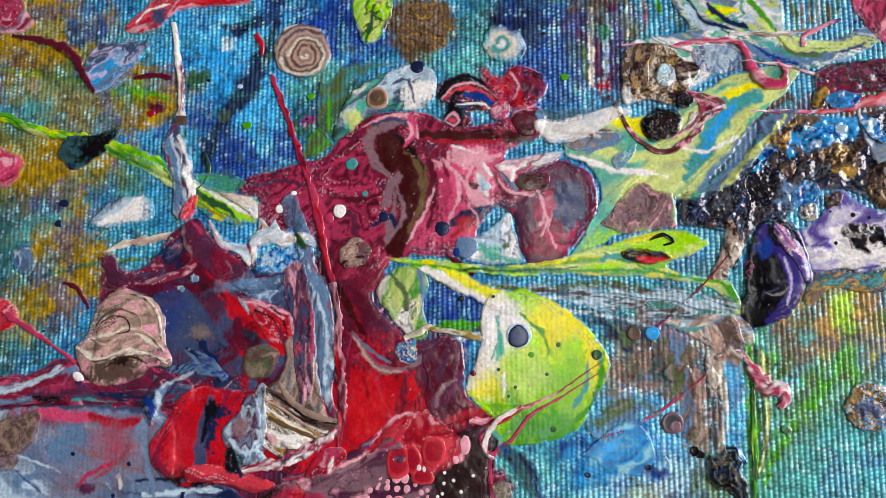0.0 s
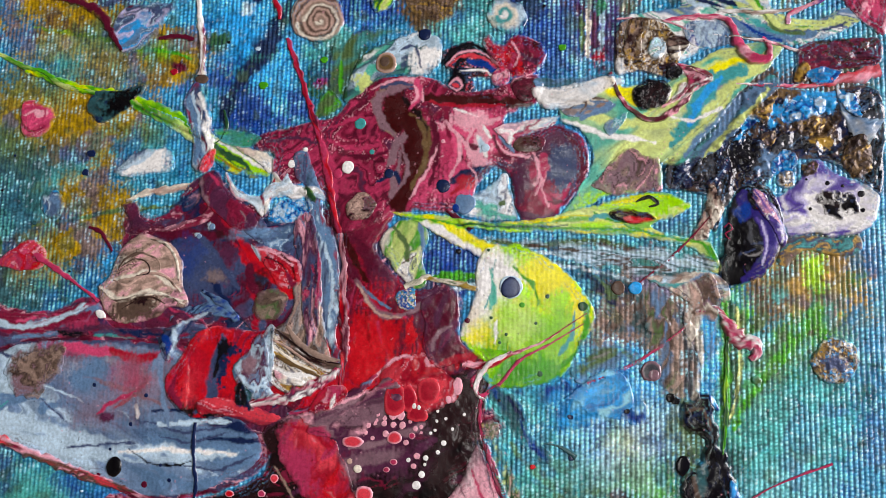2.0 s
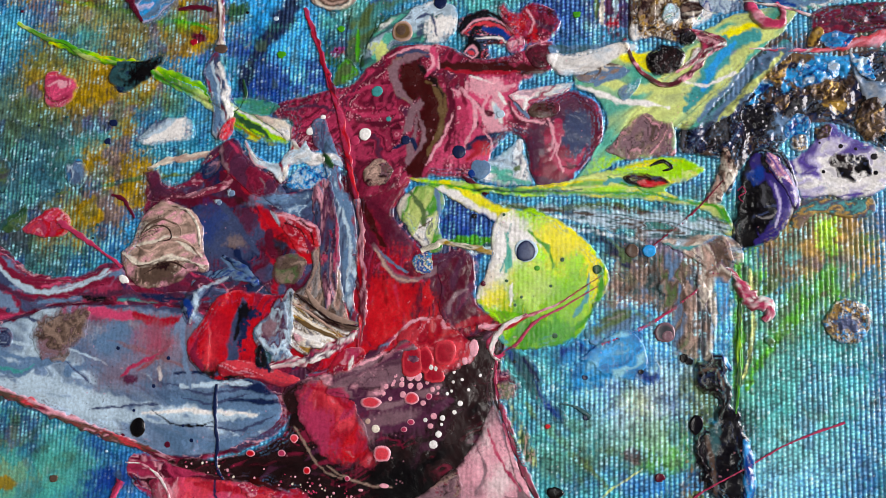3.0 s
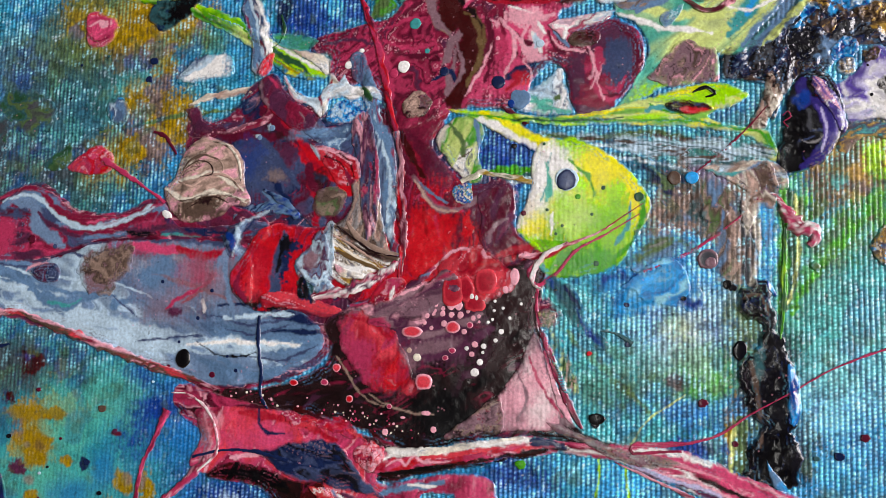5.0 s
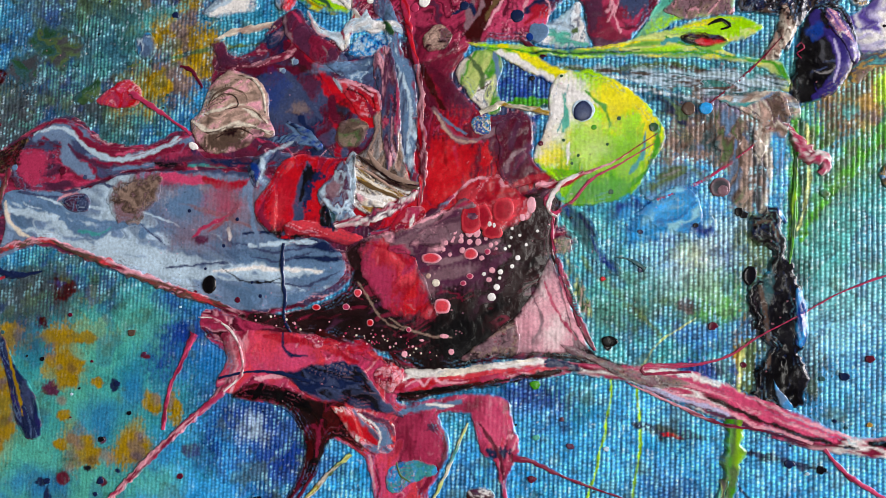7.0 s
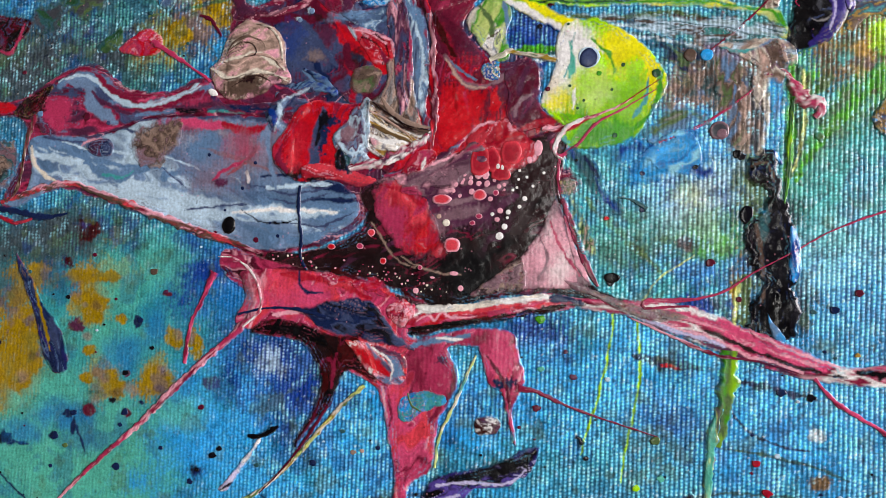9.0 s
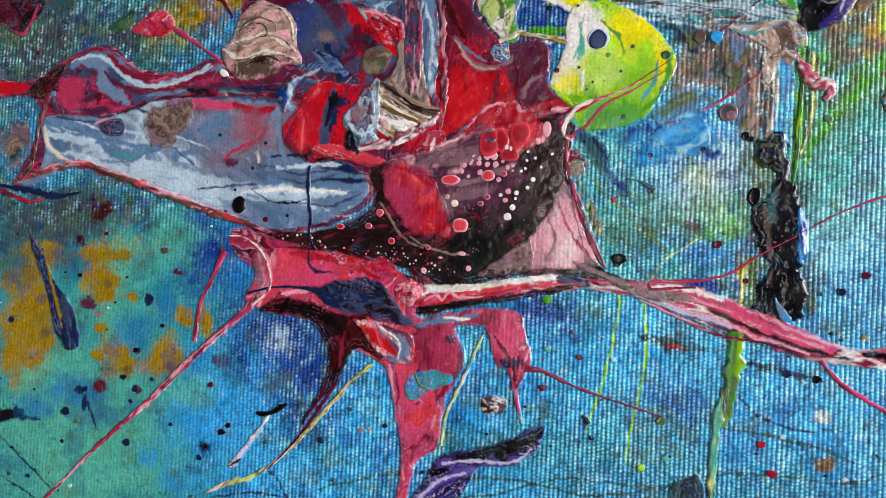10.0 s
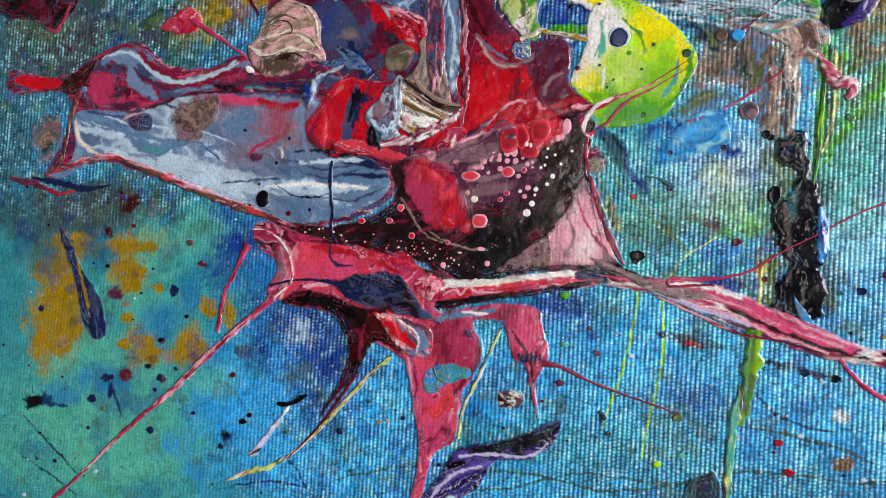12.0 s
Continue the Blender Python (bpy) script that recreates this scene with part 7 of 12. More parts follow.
# maroon head
maroon_pool = film('maroon_pool', 'maroon and rose marbled poured paint pool', 'paint pool',
     [(-39.6, 21.9), (-37.9, 23.9), (-33.7, 24.9), (-30.4, 25.8), (-26.7, 27), (-23.9, 29.8), (-20.6, 32.2), (-16.5, 32.8), (-11.6, 32.5), (-8.4, 31), (-3.6, 30.4), (1.1, 32.7), (4.3, 32.2), (3.8, 28.2), (0.3, 27), (-0.9, 25.5), (1.8, 23.8), (4.1, 24.5), (7.2, 25.4), (10.3, 23.6), (11.7, 20), (10.8, 16.1), (8.1, 12.6), (5.8, 10.5), (2, 10.8), (0.7, 13.5), (-0.2, 17.1), (-2.2, 18.3), (-4.5, 16), (-6.1, 12.8), (-8.4, 11.7), (-11.6, 11.7), (-16.3, 11.4), (-19.5, 9.8), (-24.3, 8.3), (-26.3, 9.1), (-27.6, 13.1), (-30.1, 16.4), (-32.6, 15.6), (-35.1, 16.1), (-36.4, 17.7), (-36.5, 20.4), (-38.6, 20.8)],
     marble('maroon rose maroon wine rose maroon plum', 5, 1.8, 1.7, 60, 1.8, 9, lines='blush', every=1.3),
     [vein('taupe', 1.0, [(-16.1, 31.2), (-19.3, 30.5), (-20.5, 28.1), (-19.3, 25.1), (-17.6, 23.5)]),
      vein('slate', 0.42, [(-19.8, 30.8), (-17.3, 31.5), (-14.9, 30.6)]),
      patch('oxblood', -17.3, 28, 2.16, 2.49),
      patch('pink', -6, 24, 4.98, 4.15, soft=0.4, ragged=1.2),
      patch('pink', -8.4, 16, 4.15, 3.74, soft=0.4, ragged=1.2),
      patch('blush', -6, 25.6, 3.32, 1.33, ragged=1.2),
      patch('blush', -4.5, 20.7, 1.49, 2.49, ragged=1.2),
      patch('plum', 7.1, 20.5, 3.32, 3.74, soft=0.4),
      patch('maroon', 3.9, 13.5, 2.99, 2.82),
      patch('slate', 7.9, 19.7, 1.83, 2.16, soft=0.5),
      vein('oxblood', 3.65, [(-17.3, 27.4), (-14.4, 25), (-13.6, 20.9), (-14.8, 17.7), (-15.9, 13)]),
      vein('oxblood', 2.49, [(-17.3, 29.2), (-18.1, 26.7), (-17.2, 24.3)]),
      vein('bronze', 0.58, [(-13.6, 26.6), (-12.2, 23.3), (-12.8, 19.3), (-13.6, 16.9)]),
      vein('mauve', 0.75, [(-20.2, 30.1), (-20.5, 27.2), (-19, 24.3)]),
      vein('mauve', 0.83, [(-16.4, 21), (-17.2, 17), (-17.5, 13.8)]),
      vein('blush', 0.33, [(-21.4, 30.6), (-17.3, 32.1), (-13.2, 32)]),
      vein('oxblood', 1.49, [(-13.2, 29.5), (-6.8, 28.9), (-1.3, 28.7), (2.6, 27.9)]),
      vein('wine', 0.75, [(-12.4, 28.2), (-10.8, 21.7), (-11.6, 16.1)]),
      vein('plum', 1.0, [(-6.1, 16.4), (-3.7, 18.3), (-0.6, 18.6)]),
      vein('navy', 0.66, [(-19.6, 16.2), (-17.2, 17.8), (-16.4, 16.2)]),
      vein('blush', 0.42, [(-11.6, 25.7), (-8.4, 24), (-7.6, 20), (-9.2, 16)]),
      vein('white', 0.42, [(-8.4, 27.3), (-5.2, 26), (-2.9, 23.1)]),
      vein('blush', 0.58, [(-14.9, 32), (-13.6, 30.3), (-13.2, 28.7)]),
      vein('mauve', 0.75, [(-16.8, 22.6), (-18, 21), (-18.4, 18.6)]),
      vein('mauve', 0.66, [(-16.4, 22.2), (-15.4, 19.7), (-15.7, 16.9), (-17.1, 14.6)]),
      vein('bronze', 0.75, [(-13.6, 27), (-12.8, 24.1), (-12, 20.9), (-13.2, 18.5), (-14.4, 15.3)]),
      vein('blush', 0.5, [(-8.4, 27.3), (-6, 24.8), (-4.5, 25.1)]),
      vein('blush', 0.42, [(-10.8, 24.9), (-11.2, 20.9), (-12.8, 16.9), (-14.7, 13.7)]),
      vein('maroon', 0.58, [(-10, 28.2), (-9.2, 24.1), (-9.6, 21.6)]),
      vein('wine', 0.58, [(-7.6, 23.2), (-6.1, 21.6), (-4.5, 21.5)]),
      vein('white', 0.83, [(-4.9, 23.1), (-4.1, 21.5), (-3.9, 20.3)]),
      vein('plum', 1.16, [(-8.4, 16.4), (-6.1, 17.6), (-3.3, 18.1)]),
      vein('coral', 1.16, [(-8.4, 14.4), (-6.9, 15.6), (-5.3, 16)]),
      patch('slate', 7.8, 17.7, 2.16, 2.49),
      patch('plum', 1.3, 15.9, 1.16, 3.32),
      vein('rose', 1.0, [(4, 15.8), (6.2, 12.7), (7.7, 14.2)]),
      vein('blush', 0.42, [(3.7, 20.1), (4.4, 17.4), (3.6, 15.8)]),
      vein('navy', 0.5, [(-10.8, 15.4), (-8.4, 16.4), (-6.1, 18)]),
      vein('rose', 0.83, [(-29.5, 24.6), (-26.9, 17.9), (-25.9, 11.5)]),
      vein('maroon', 0.83, [(-0.2, 21.4), (1.7, 19), (2.4, 14.3)]),
      vein('blush', 0.33, [(3.3, 21.3), (4.8, 17.4), (3.9, 14.2)]),
      vein('wine', 0.83, [(7.2, 24.4), (10.2, 21.2), (10.1, 16.5)]),
      patch('slate', 7.9, 20.5, 1.5, 1.2, turn=0, soft=0.4),
      patch('slate', 8.5, 17.6, 1.2, 1.8, turn=0, soft=0.4),
      vein('blush', 0.35, [(4.3, 20.5), (5.5, 18.4), (4.9, 15.5), (5.7, 12.6)]),
      vein('rose', 1.2, [(4.9, 20.5), (5.3, 17.1)]),
      vein('wine', 0.5, [(5.7, 13.4), (7.7, 13.8), (9.3, 16.3)]),
      vein('rose', 0.8, [(6.1, 14.7), (7.7, 14.3), (8.9, 15.9)]),
      patch('plum', 2.1, 17.1, 1.3, 3.2, turn=0, soft=0.5),
      vein('plum', 1.2, [(0.9, 12.1), (3.7, 11.2), (6.5, 11.2)]),
      vein('navy', 1.0, [(-8.6, 16.2), (-6.2, 17.9), (-3.7, 18.6)]),
      vein('crimson', 1.4, [(-9.0, 14.1), (-7.4, 15.8), (-5.3, 16.7)]),
      vein('blush', 0.3, [(-5.7, 18.6), (-4.9, 17.5), (-5.1, 16.1)]),
      vein('blush', 0.4, [(-2.1, 22.6), (-0.4, 20.5), (2.8, 20.3)]),
      vein('mauve', 1.1, [(-17.1, 22.8), (-19.6, 26.1), (-20.5, 28.7), (-19.0, 30.3), (-16.4, 31.0), (-14.3, 31.4)]),
      vein('slate', 0.4, [(-19.0, 31.0), (-16.4, 31.6), (-14.3, 30.9)]),
      vein('oxblood', 2.6, [(-18.4, 29.5), (-17.1, 26.8), (-14.8, 26.0), (-13.8, 23.1), (-14.4, 19.4)]),
      vein('dark_brown', 1.4, [(-16.4, 29.6), (-14.3, 27.7), (-13.0, 24.3)]),
      vein('bronze', 0.8, [(-15.1, 26.7), (-13.4, 24.8), (-12.8, 20.2)]),
      vein('mauve', 1.0, [(-15.9, 23.6), (-17.1, 21.5), (-17.8, 19.3)]),
      vein('oxblood', 1.5, [(-12.6, 29.2), (-8.1, 28.5), (-1.3, 28.7)]),
      vein('crimson', 0.5, [(-12.2, 28.5), (-6.5, 27.8), (-0.9, 28.2)]),
      vein('pink', 1.3, [(-14.3, 31.5), (-13.7, 29.8), (-14.8, 28.1)]),
      vein('blush', 0.4, [(-14.6, 31.1), (-14.0, 29.5), (-14.9, 28.6)]),
      vein('blush', 1.0, [(-8.1, 26.3), (-4.1, 25.4), (-1.7, 25.9)]),
      vein('rose', 1.2, [(-10.5, 23.5), (-8.9, 21.0), (-9.7, 19.2)]),
      vein('blush', 0.5, [(-9.8, 25.9), (-8.1, 23.4), (-5.7, 20.9)]),
      vein('ice', 1.0, [(-4.3, 22.9), (-4.1, 20.9)]),
      vein('blush', 0.5, [(-5.7, 24.2), (-6.5, 21.7), (-4.9, 19.3)]),
      vein('wine', 0.8, [(-11.8, 26.8), (-11.0, 23.5), (-12.1, 19.8)]),
      vein('wine', 0.6, [(-2.5, 23.3), (-1.7, 20.8), (-0.1, 19.6)]),
      vein('steel', 0.6, [(-1.7, 24.1), (-0.5, 22.4), (0.3, 20.8)]),
      vein('plum', 0.6, [(-37.2, 22.3), (-33.0, 23.1), (-29.5, 22.2)]),
      vein('rose', 0.6, [(-27.1, 24.6), (-24.6, 25.8), (-21.3, 26.2)]),
      vein('rose', 0.5, [(-27.9, 23.0), (-23.7, 21.2), (-19.5, 22.0)]),
      vein('wine', 0.5, [(-25.3, 20.4), (-21.1, 19.9), (-18.7, 21.1)])], height=0.5, halo='blush')
film('plum_spot', 'slate and plum paint spot', 'paint blob',
     [(-33.1, 20.5), (-31.5, 21.3), (-30.2, 20.1), (-28.9, 16.4), (-27.6, 13.9), (-29.2, 13.1), (-30.9, 15.6), (-32.6, 16.8)],
     marble('slate steel plum', 3, 1.5, 1.1, 70, 2, 46, lines='steel', every=0.5),
     [], height=0.2, halo='maroon', bleed=0.12)
film('white_pool', 'white poured paint pool with dripping points', 'paint pool',
     [(-43.9, 17), (-41.3, 15.1), (-38.2, 13.9), (-36.3, 16.5), (-36.1, 17.7), (-34.3, 16.3), (-32.2, 15.8), (-28.9, 15.6), (-27.6, 13.1), (-29.6, 13.8), (-32.1, 13.2), (-34.2, 13.9), (-35.4, 14.4), (-36.4, 11.6), (-37.1, 10.7), (-37.9, 12.6), (-40.8, 13.9), (-42.7, 15.4)],
     marble('white cream white ice', 5, 1.2, 1, 0, 1.5, 47, lines='slate', every=0.5),
     [vein('crimson', 0.33, [(-35.8, 16.5), (-36.2, 13.2)])], height=0.35, halo='slate')
bead('paint_dot', 'small round paint dot on the maroon pool', 'paint drop', -33.1, 18.9, 0.66, 'white', parent=maroon_pool, tall=0.25)
bead('paint_dot', 'small round paint dot on the maroon pool', 'paint drop', -24.4, 18.4, 1.0, 'white', parent=maroon_pool, tall=0.25)
bead('paint_dot', 'small round paint dot on the maroon pool', 'paint drop', -25.9, 17.4, 0.75, 'rose', parent=maroon_pool, tall=0.25)
bead('paint_dot', 'small round paint dot on the maroon pool', 'paint drop', -22.8, 25.2, 0.91, 'teal', parent=maroon_pool, tall=0.25)
bead('paint_dot', 'small round paint dot on the maroon pool', 'paint drop', -22.8, 25.2, 0.5, 'dark_teal', parent=maroon_pool, tall=0.25)
bead('paint_dot', 'small round paint dot on the maroon pool', 'paint drop', -20.8, 20.8, 0.42, 'teal', parent=maroon_pool, tall=0.25)
bead('paint_dot', 'small round paint dot on the maroon pool', 'paint drop', -9.8, 15.7, 1.08, 'navy', parent=maroon_pool, tall=0.25)
bead('paint_dot', 'small round paint dot on the maroon pool', 'paint drop', -31.1, 21.1, 0.42, 'white', parent=maroon_pool, tall=0.25)
bead('paint_dot', 'small round paint dot on the maroon pool', 'paint drop', -10, 22.5, 0.33, 'blush', parent=maroon_pool, tall=0.25)
bead('paint_dot', 'small round paint dot on the maroon pool', 'paint drop', -3.7, 21.5, 0.66, 'ice', parent=maroon_pool, tall=0.25)
bead('paint_dot', 'small round paint dot on the maroon pool', 'paint drop', -18, 17.5, 0.75, 'navy', parent=maroon_pool, tall=0.25)
bead('paint_dot', 'small round paint dot on the maroon pool', 'paint drop', -6.5, 13.1, 1.66, 'steel', parent=maroon_pool, tall=0.25)
bead('paint_dot', 'small round paint dot on the maroon pool', 'paint drop', -7.7, 12.4, 0.66, 'deep_blue', parent=maroon_pool, tall=0.25)
film('grey_disc', 'grey and brown swirled paint disc', 'paint disc',
     [(-24.3, 13.1), (-22.8, 14.7), (-20.7, 14.2), (-19.7, 12.4), (-20.7, 10.5), (-23.1, 10), (-24.6, 11.3)],
     marble('taupe umber mauve coffee beige', 2.6, 2, 1.8, 20, 1.4, 174, lines='coffee', every=0.5),
     [], height=0.35, halo='coffee', bleed=0.12)
strand('crimson_strand', 'long crimson paint strand', 'paint strand', [(-35.2, 39.1), (-33.6, 35.5), (-31.8, 30.5), (-30, 25.6), (-28.4, 21.2), (-27.2, 16.3), (-26.4, 12.3), (-25.2, 8.3)], [0.83, 1.16, 1.0, 1.16, 1.16, 1.33, 1.33, 1.0], marble('crimson wine red rose', 1.5, 2, 1, -70, 5, 48), [], height=0.22, group='flung strands')
strand('crimson_strand', 'crimson and steel running paint strand', 'paint strand', [(-25.2, 8.3), (-24.2, 3.6), (-24.2, -2.6), (-23.5, -8.6), (-23.9, -14.6)], [1.0, 1.33, 1.83, 1.49, 0.66], marble('crimson steel red wine blush', 1.5, 2, 1, -90, 6, 49), [], height=0.2, group='flung strands')

# agate folds above the head
film('green_white_pool', 'white and sea-green poured paint pool', 'paint pool',
     [(-25.7, 29), (-24.8, 33.6), (-22.3, 36.9), (-17.4, 38.9), (-13.7, 39.8), (-10.7, 38.3), (-11, 34), (-13.7, 32.6), (-17.3, 32.8), (-20.6, 32), (-23, 29.7)],
     marble('ice white mint dark_teal ice', 4, 1.5, 1.2, 40, 2, 50, lines='slate', every=0.5),
     [patch('white', -13.3, 35.3, 1.99, 2.16),
      vein('forest', 1.0, [(-25.5, 29.5), (-24.8, 33.6), (-21.5, 36.9)]),
      vein('mint', 1.16, [(-23.5, 30.6), (-21.4, 33.9), (-17.3, 34.2)]),
      vein('slate', 0.33, [(-17.4, 36.7), (-14.9, 37.5), (-13.7, 34.1)]),
      patch('pale_lime', -22.6, 31.5, 1.33, 1.49)], height=0.25, halo='slate')
bead('gold_ring', 'gold paint ring with a dark centre', 'paint drop', -19.2, 34.9, 1.74, 'bronze', ring='beige', tall=0.2)
bead('dark_centre', 'small brown paint dot', 'paint drop', -19.4, 35, 0.91, 'umber', tall=0.4)
bead('slate_dot', 'small dark slate paint dot', 'paint drop', -13.4, 39.3, 1.08, 'navy', squash=0.9)
film('agate_fold', 'black, white and red banded paint fold', 'paint pool',
     [(-11, 35.2), (-9.6, 37.4), (-6, 38.3), (-2.8, 36.6), (-1.2, 33.2), (-3, 32.2), (-5.6, 32.1), (-5.4, 30.3), (-8, 29.6), (-10.2, 31.5), (-9.2, 33.3)],
     marble('ink blush ink slate ink coral', 2.6, 4, 1.6, 20, 2, 51, soft=0.2, lines='slate', every=0.5),
     [vein('deep_blue', 0.83, [(-6.8, 35.1), (-4.4, 34.6), (-2, 33.2)]),
      vein('coral', 0.33, [(-7.2, 35.7), (-4, 35.6), (-1.6, 33.8)]),
      vein('ink', 1.1, [(-11.0, 31.4), (-10.8, 34.5), (-8.2, 37.0), (-4.1, 36.8), (-1.3, 34.5)]),
      vein('blush', 0.3, [(-10.1, 31.8), (-9.8, 34.5), (-7.7, 36.4), (-4.1, 36.2), (-1.5, 33.9)], rough=0.2),
      vein('ink', 0.6, [(-9.1, 33.4), (-6.9, 35.8), (-4.1, 35.7), (-1.8, 33.2)]),
      vein('coral', 0.4, [(-9.3, 34.5), (-6.9, 35.9), (-3.7, 35.3), (-1.7, 32.8)], rough=0.2),
      vein('deep_blue', 1.0, [(-6.4, 35.1), (-4.1, 34.5), (-2.0, 33.1)]),
      vein('white', 0.25, [(-8.2, 33.3), (-4.9, 33.7), (-2.0, 32.4)], rough=0.2),
      vein('ink', 0.7, [(-9.8, 31.4), (-8.3, 29.9), (-6.9, 31.3), (-8.3, 33.0), (-9.8, 31.4)]),
      vein('blush', 0.3, [(-9.4, 31.3), (-8.3, 30.4), (-7.3, 31.3), (-8.3, 32.4), (-9.4, 31.3)], rough=0.2),
      vein('coral', 0.5, [(-8.6, 31.5), (-8.0, 31.2)]),
      vein('oxblood', 1.2, [(-5.7, 32.9), (-4.1, 32.3), (-2.5, 32.0)])], height=0.35, halo='slate')
film('crimson_lump', 'lumpy crimson paint crust', 'paint blob',
     [(-4.8, 37.8), (-3.6, 39.6), (-1.6, 37.8), (0.6, 39.2), (4.5, 37.6), (5.1, 35), (2.9, 32.7), (-0, 31.9), (-2.6, 34.3)],
     marble('crimson rose wine red', 2, 2.5, 1.3, 0, 1, 52, lines='blush', every=0.5),
     [patch('maroon', 2.8, 37.0, 2.2, 2.0, turn=0, soft=0.5),
      vein('wine', 0.8, [(1.5, 38.4), (2.4, 36.1), (1.6, 34.4)]),
      vein('plum', 0.6, [(0.7, 36.6), (3.3, 34.8), (4.5, 36.1)]),
      vein('blush', 0.3, [(-0.2, 37.9), (1.1, 36.1), (0.3, 33.9)]),
      patch('oxblood', 3.8, 37.6, 1.0, 1.0, turn=0, soft=0.5)], height=0.5, lumps=0.3, lump_size=1, halo='blush', bleed=0.6)
film('oxblood_block', 'dark oxblood glossy paint block with pink rim', 'paint blob',
     [(-0, 31.9), (1.5, 32.5), (3.9, 32.2), (3.4, 28.6), (0.7, 28.8)],
     marble('oxblood dark_brown wine', 3, 1.5, 1.2, 0, 1, 53, lines='maroon', every=0.5),
     [vein('blush', 0.5, [(-0.4, 31.5), (1.1, 32.6), (3.9, 32.5)])], height=0.4, halo='blush', bleed=0.12)
film('pink_curl', 'pink curled paint lobe', 'paint blob',
     [(-3.2, 32.5), (-2, 34.1), (-0.4, 33.6), (-0, 31.9), (-1.2, 30.8), (-2.8, 31.1)],
     marble('pink blush rose', 2, 2, 1.2, 30, 1.5, 54, lines='blush', every=0.5),
     [], height=0.4, halo='blush', bleed=0.12)
film('white_tongue', 'white poured paint tongue', 'paint pool',
     [(3.1, 30.6), (7.4, 30.7), (12, 31.5), (15.9, 32.4), (16.2, 30.9), (12.7, 29.4), (8.1, 28.7), (5.7, 27.2), (3.8, 28.4)],
     marble('white cream white ice', 5, 1.3, 1, 10, 2, 55, lines='slate', every=0.5),
     [vein('blush', 0.66, [(3.5, 30.2), (4.2, 28.5), (5.4, 27.7)])], height=0.4, halo='slate', bleed=0.5)
film('white_brow', 'white and pink paint fold', 'paint pool',
     [(-2.9, 24.3), (-0.5, 25.6), (3.4, 26), (7.7, 26.8), (6.1, 24.9), (3.7, 23.7), (1.4, 23.1), (-0.2, 21.8), (-1.7, 23.1)],
     marble('white blush ice white rose', 3, 1.8, 1.2, 10, 2, 56, lines='slate', every=0.5),
     [], height=0.35, halo='slate')
film('dark_hollow', 'dark oxblood paint hollow', 'paint blob',
     [(0.4, 21.8), (2.2, 23.4), (4.9, 23.1), (4.7, 21.5), (2.5, 20.7)],
     marble('oxblood dark_brown umber', 3, 1.5, 1.1, 0, 1, 57, lines='maroon', every=0.5),
     [], height=0.25, halo='blush', bleed=0.12)
film('mint_pool', 'pale mint and white poured paint pool', 'paint pool',
     [(-6.2, 13.8), (-3.1, 16.1), (-0.8, 17.9), (0.3, 16.3), (1, 13.1), (1.7, 10.7), (-1.9, 10.4), (-7.3, 11.6)],
     marble('ice white mint ice white', 5, 1.3, 1.1, 60, 1.5, 58, lines='slate', every=0.5),
     [patch('moss', -1.1, 13.1, 0.66, 0.5),
      vein('mint', 0.83, [(-5.3, 12.8), (-2.2, 11.6), (0.8, 11.2)])], height=0.25, material=RIBBED, bleed=0.5)
strand('wine_drop', 'wine-red paint drop on the canvas', 'paint strand', [(-9.2, 11.9), (-7.3, 10.9), (-5.2, 9.5)], [0.5, 1.0, 1.66], flat('wine'), [], height=0.5)

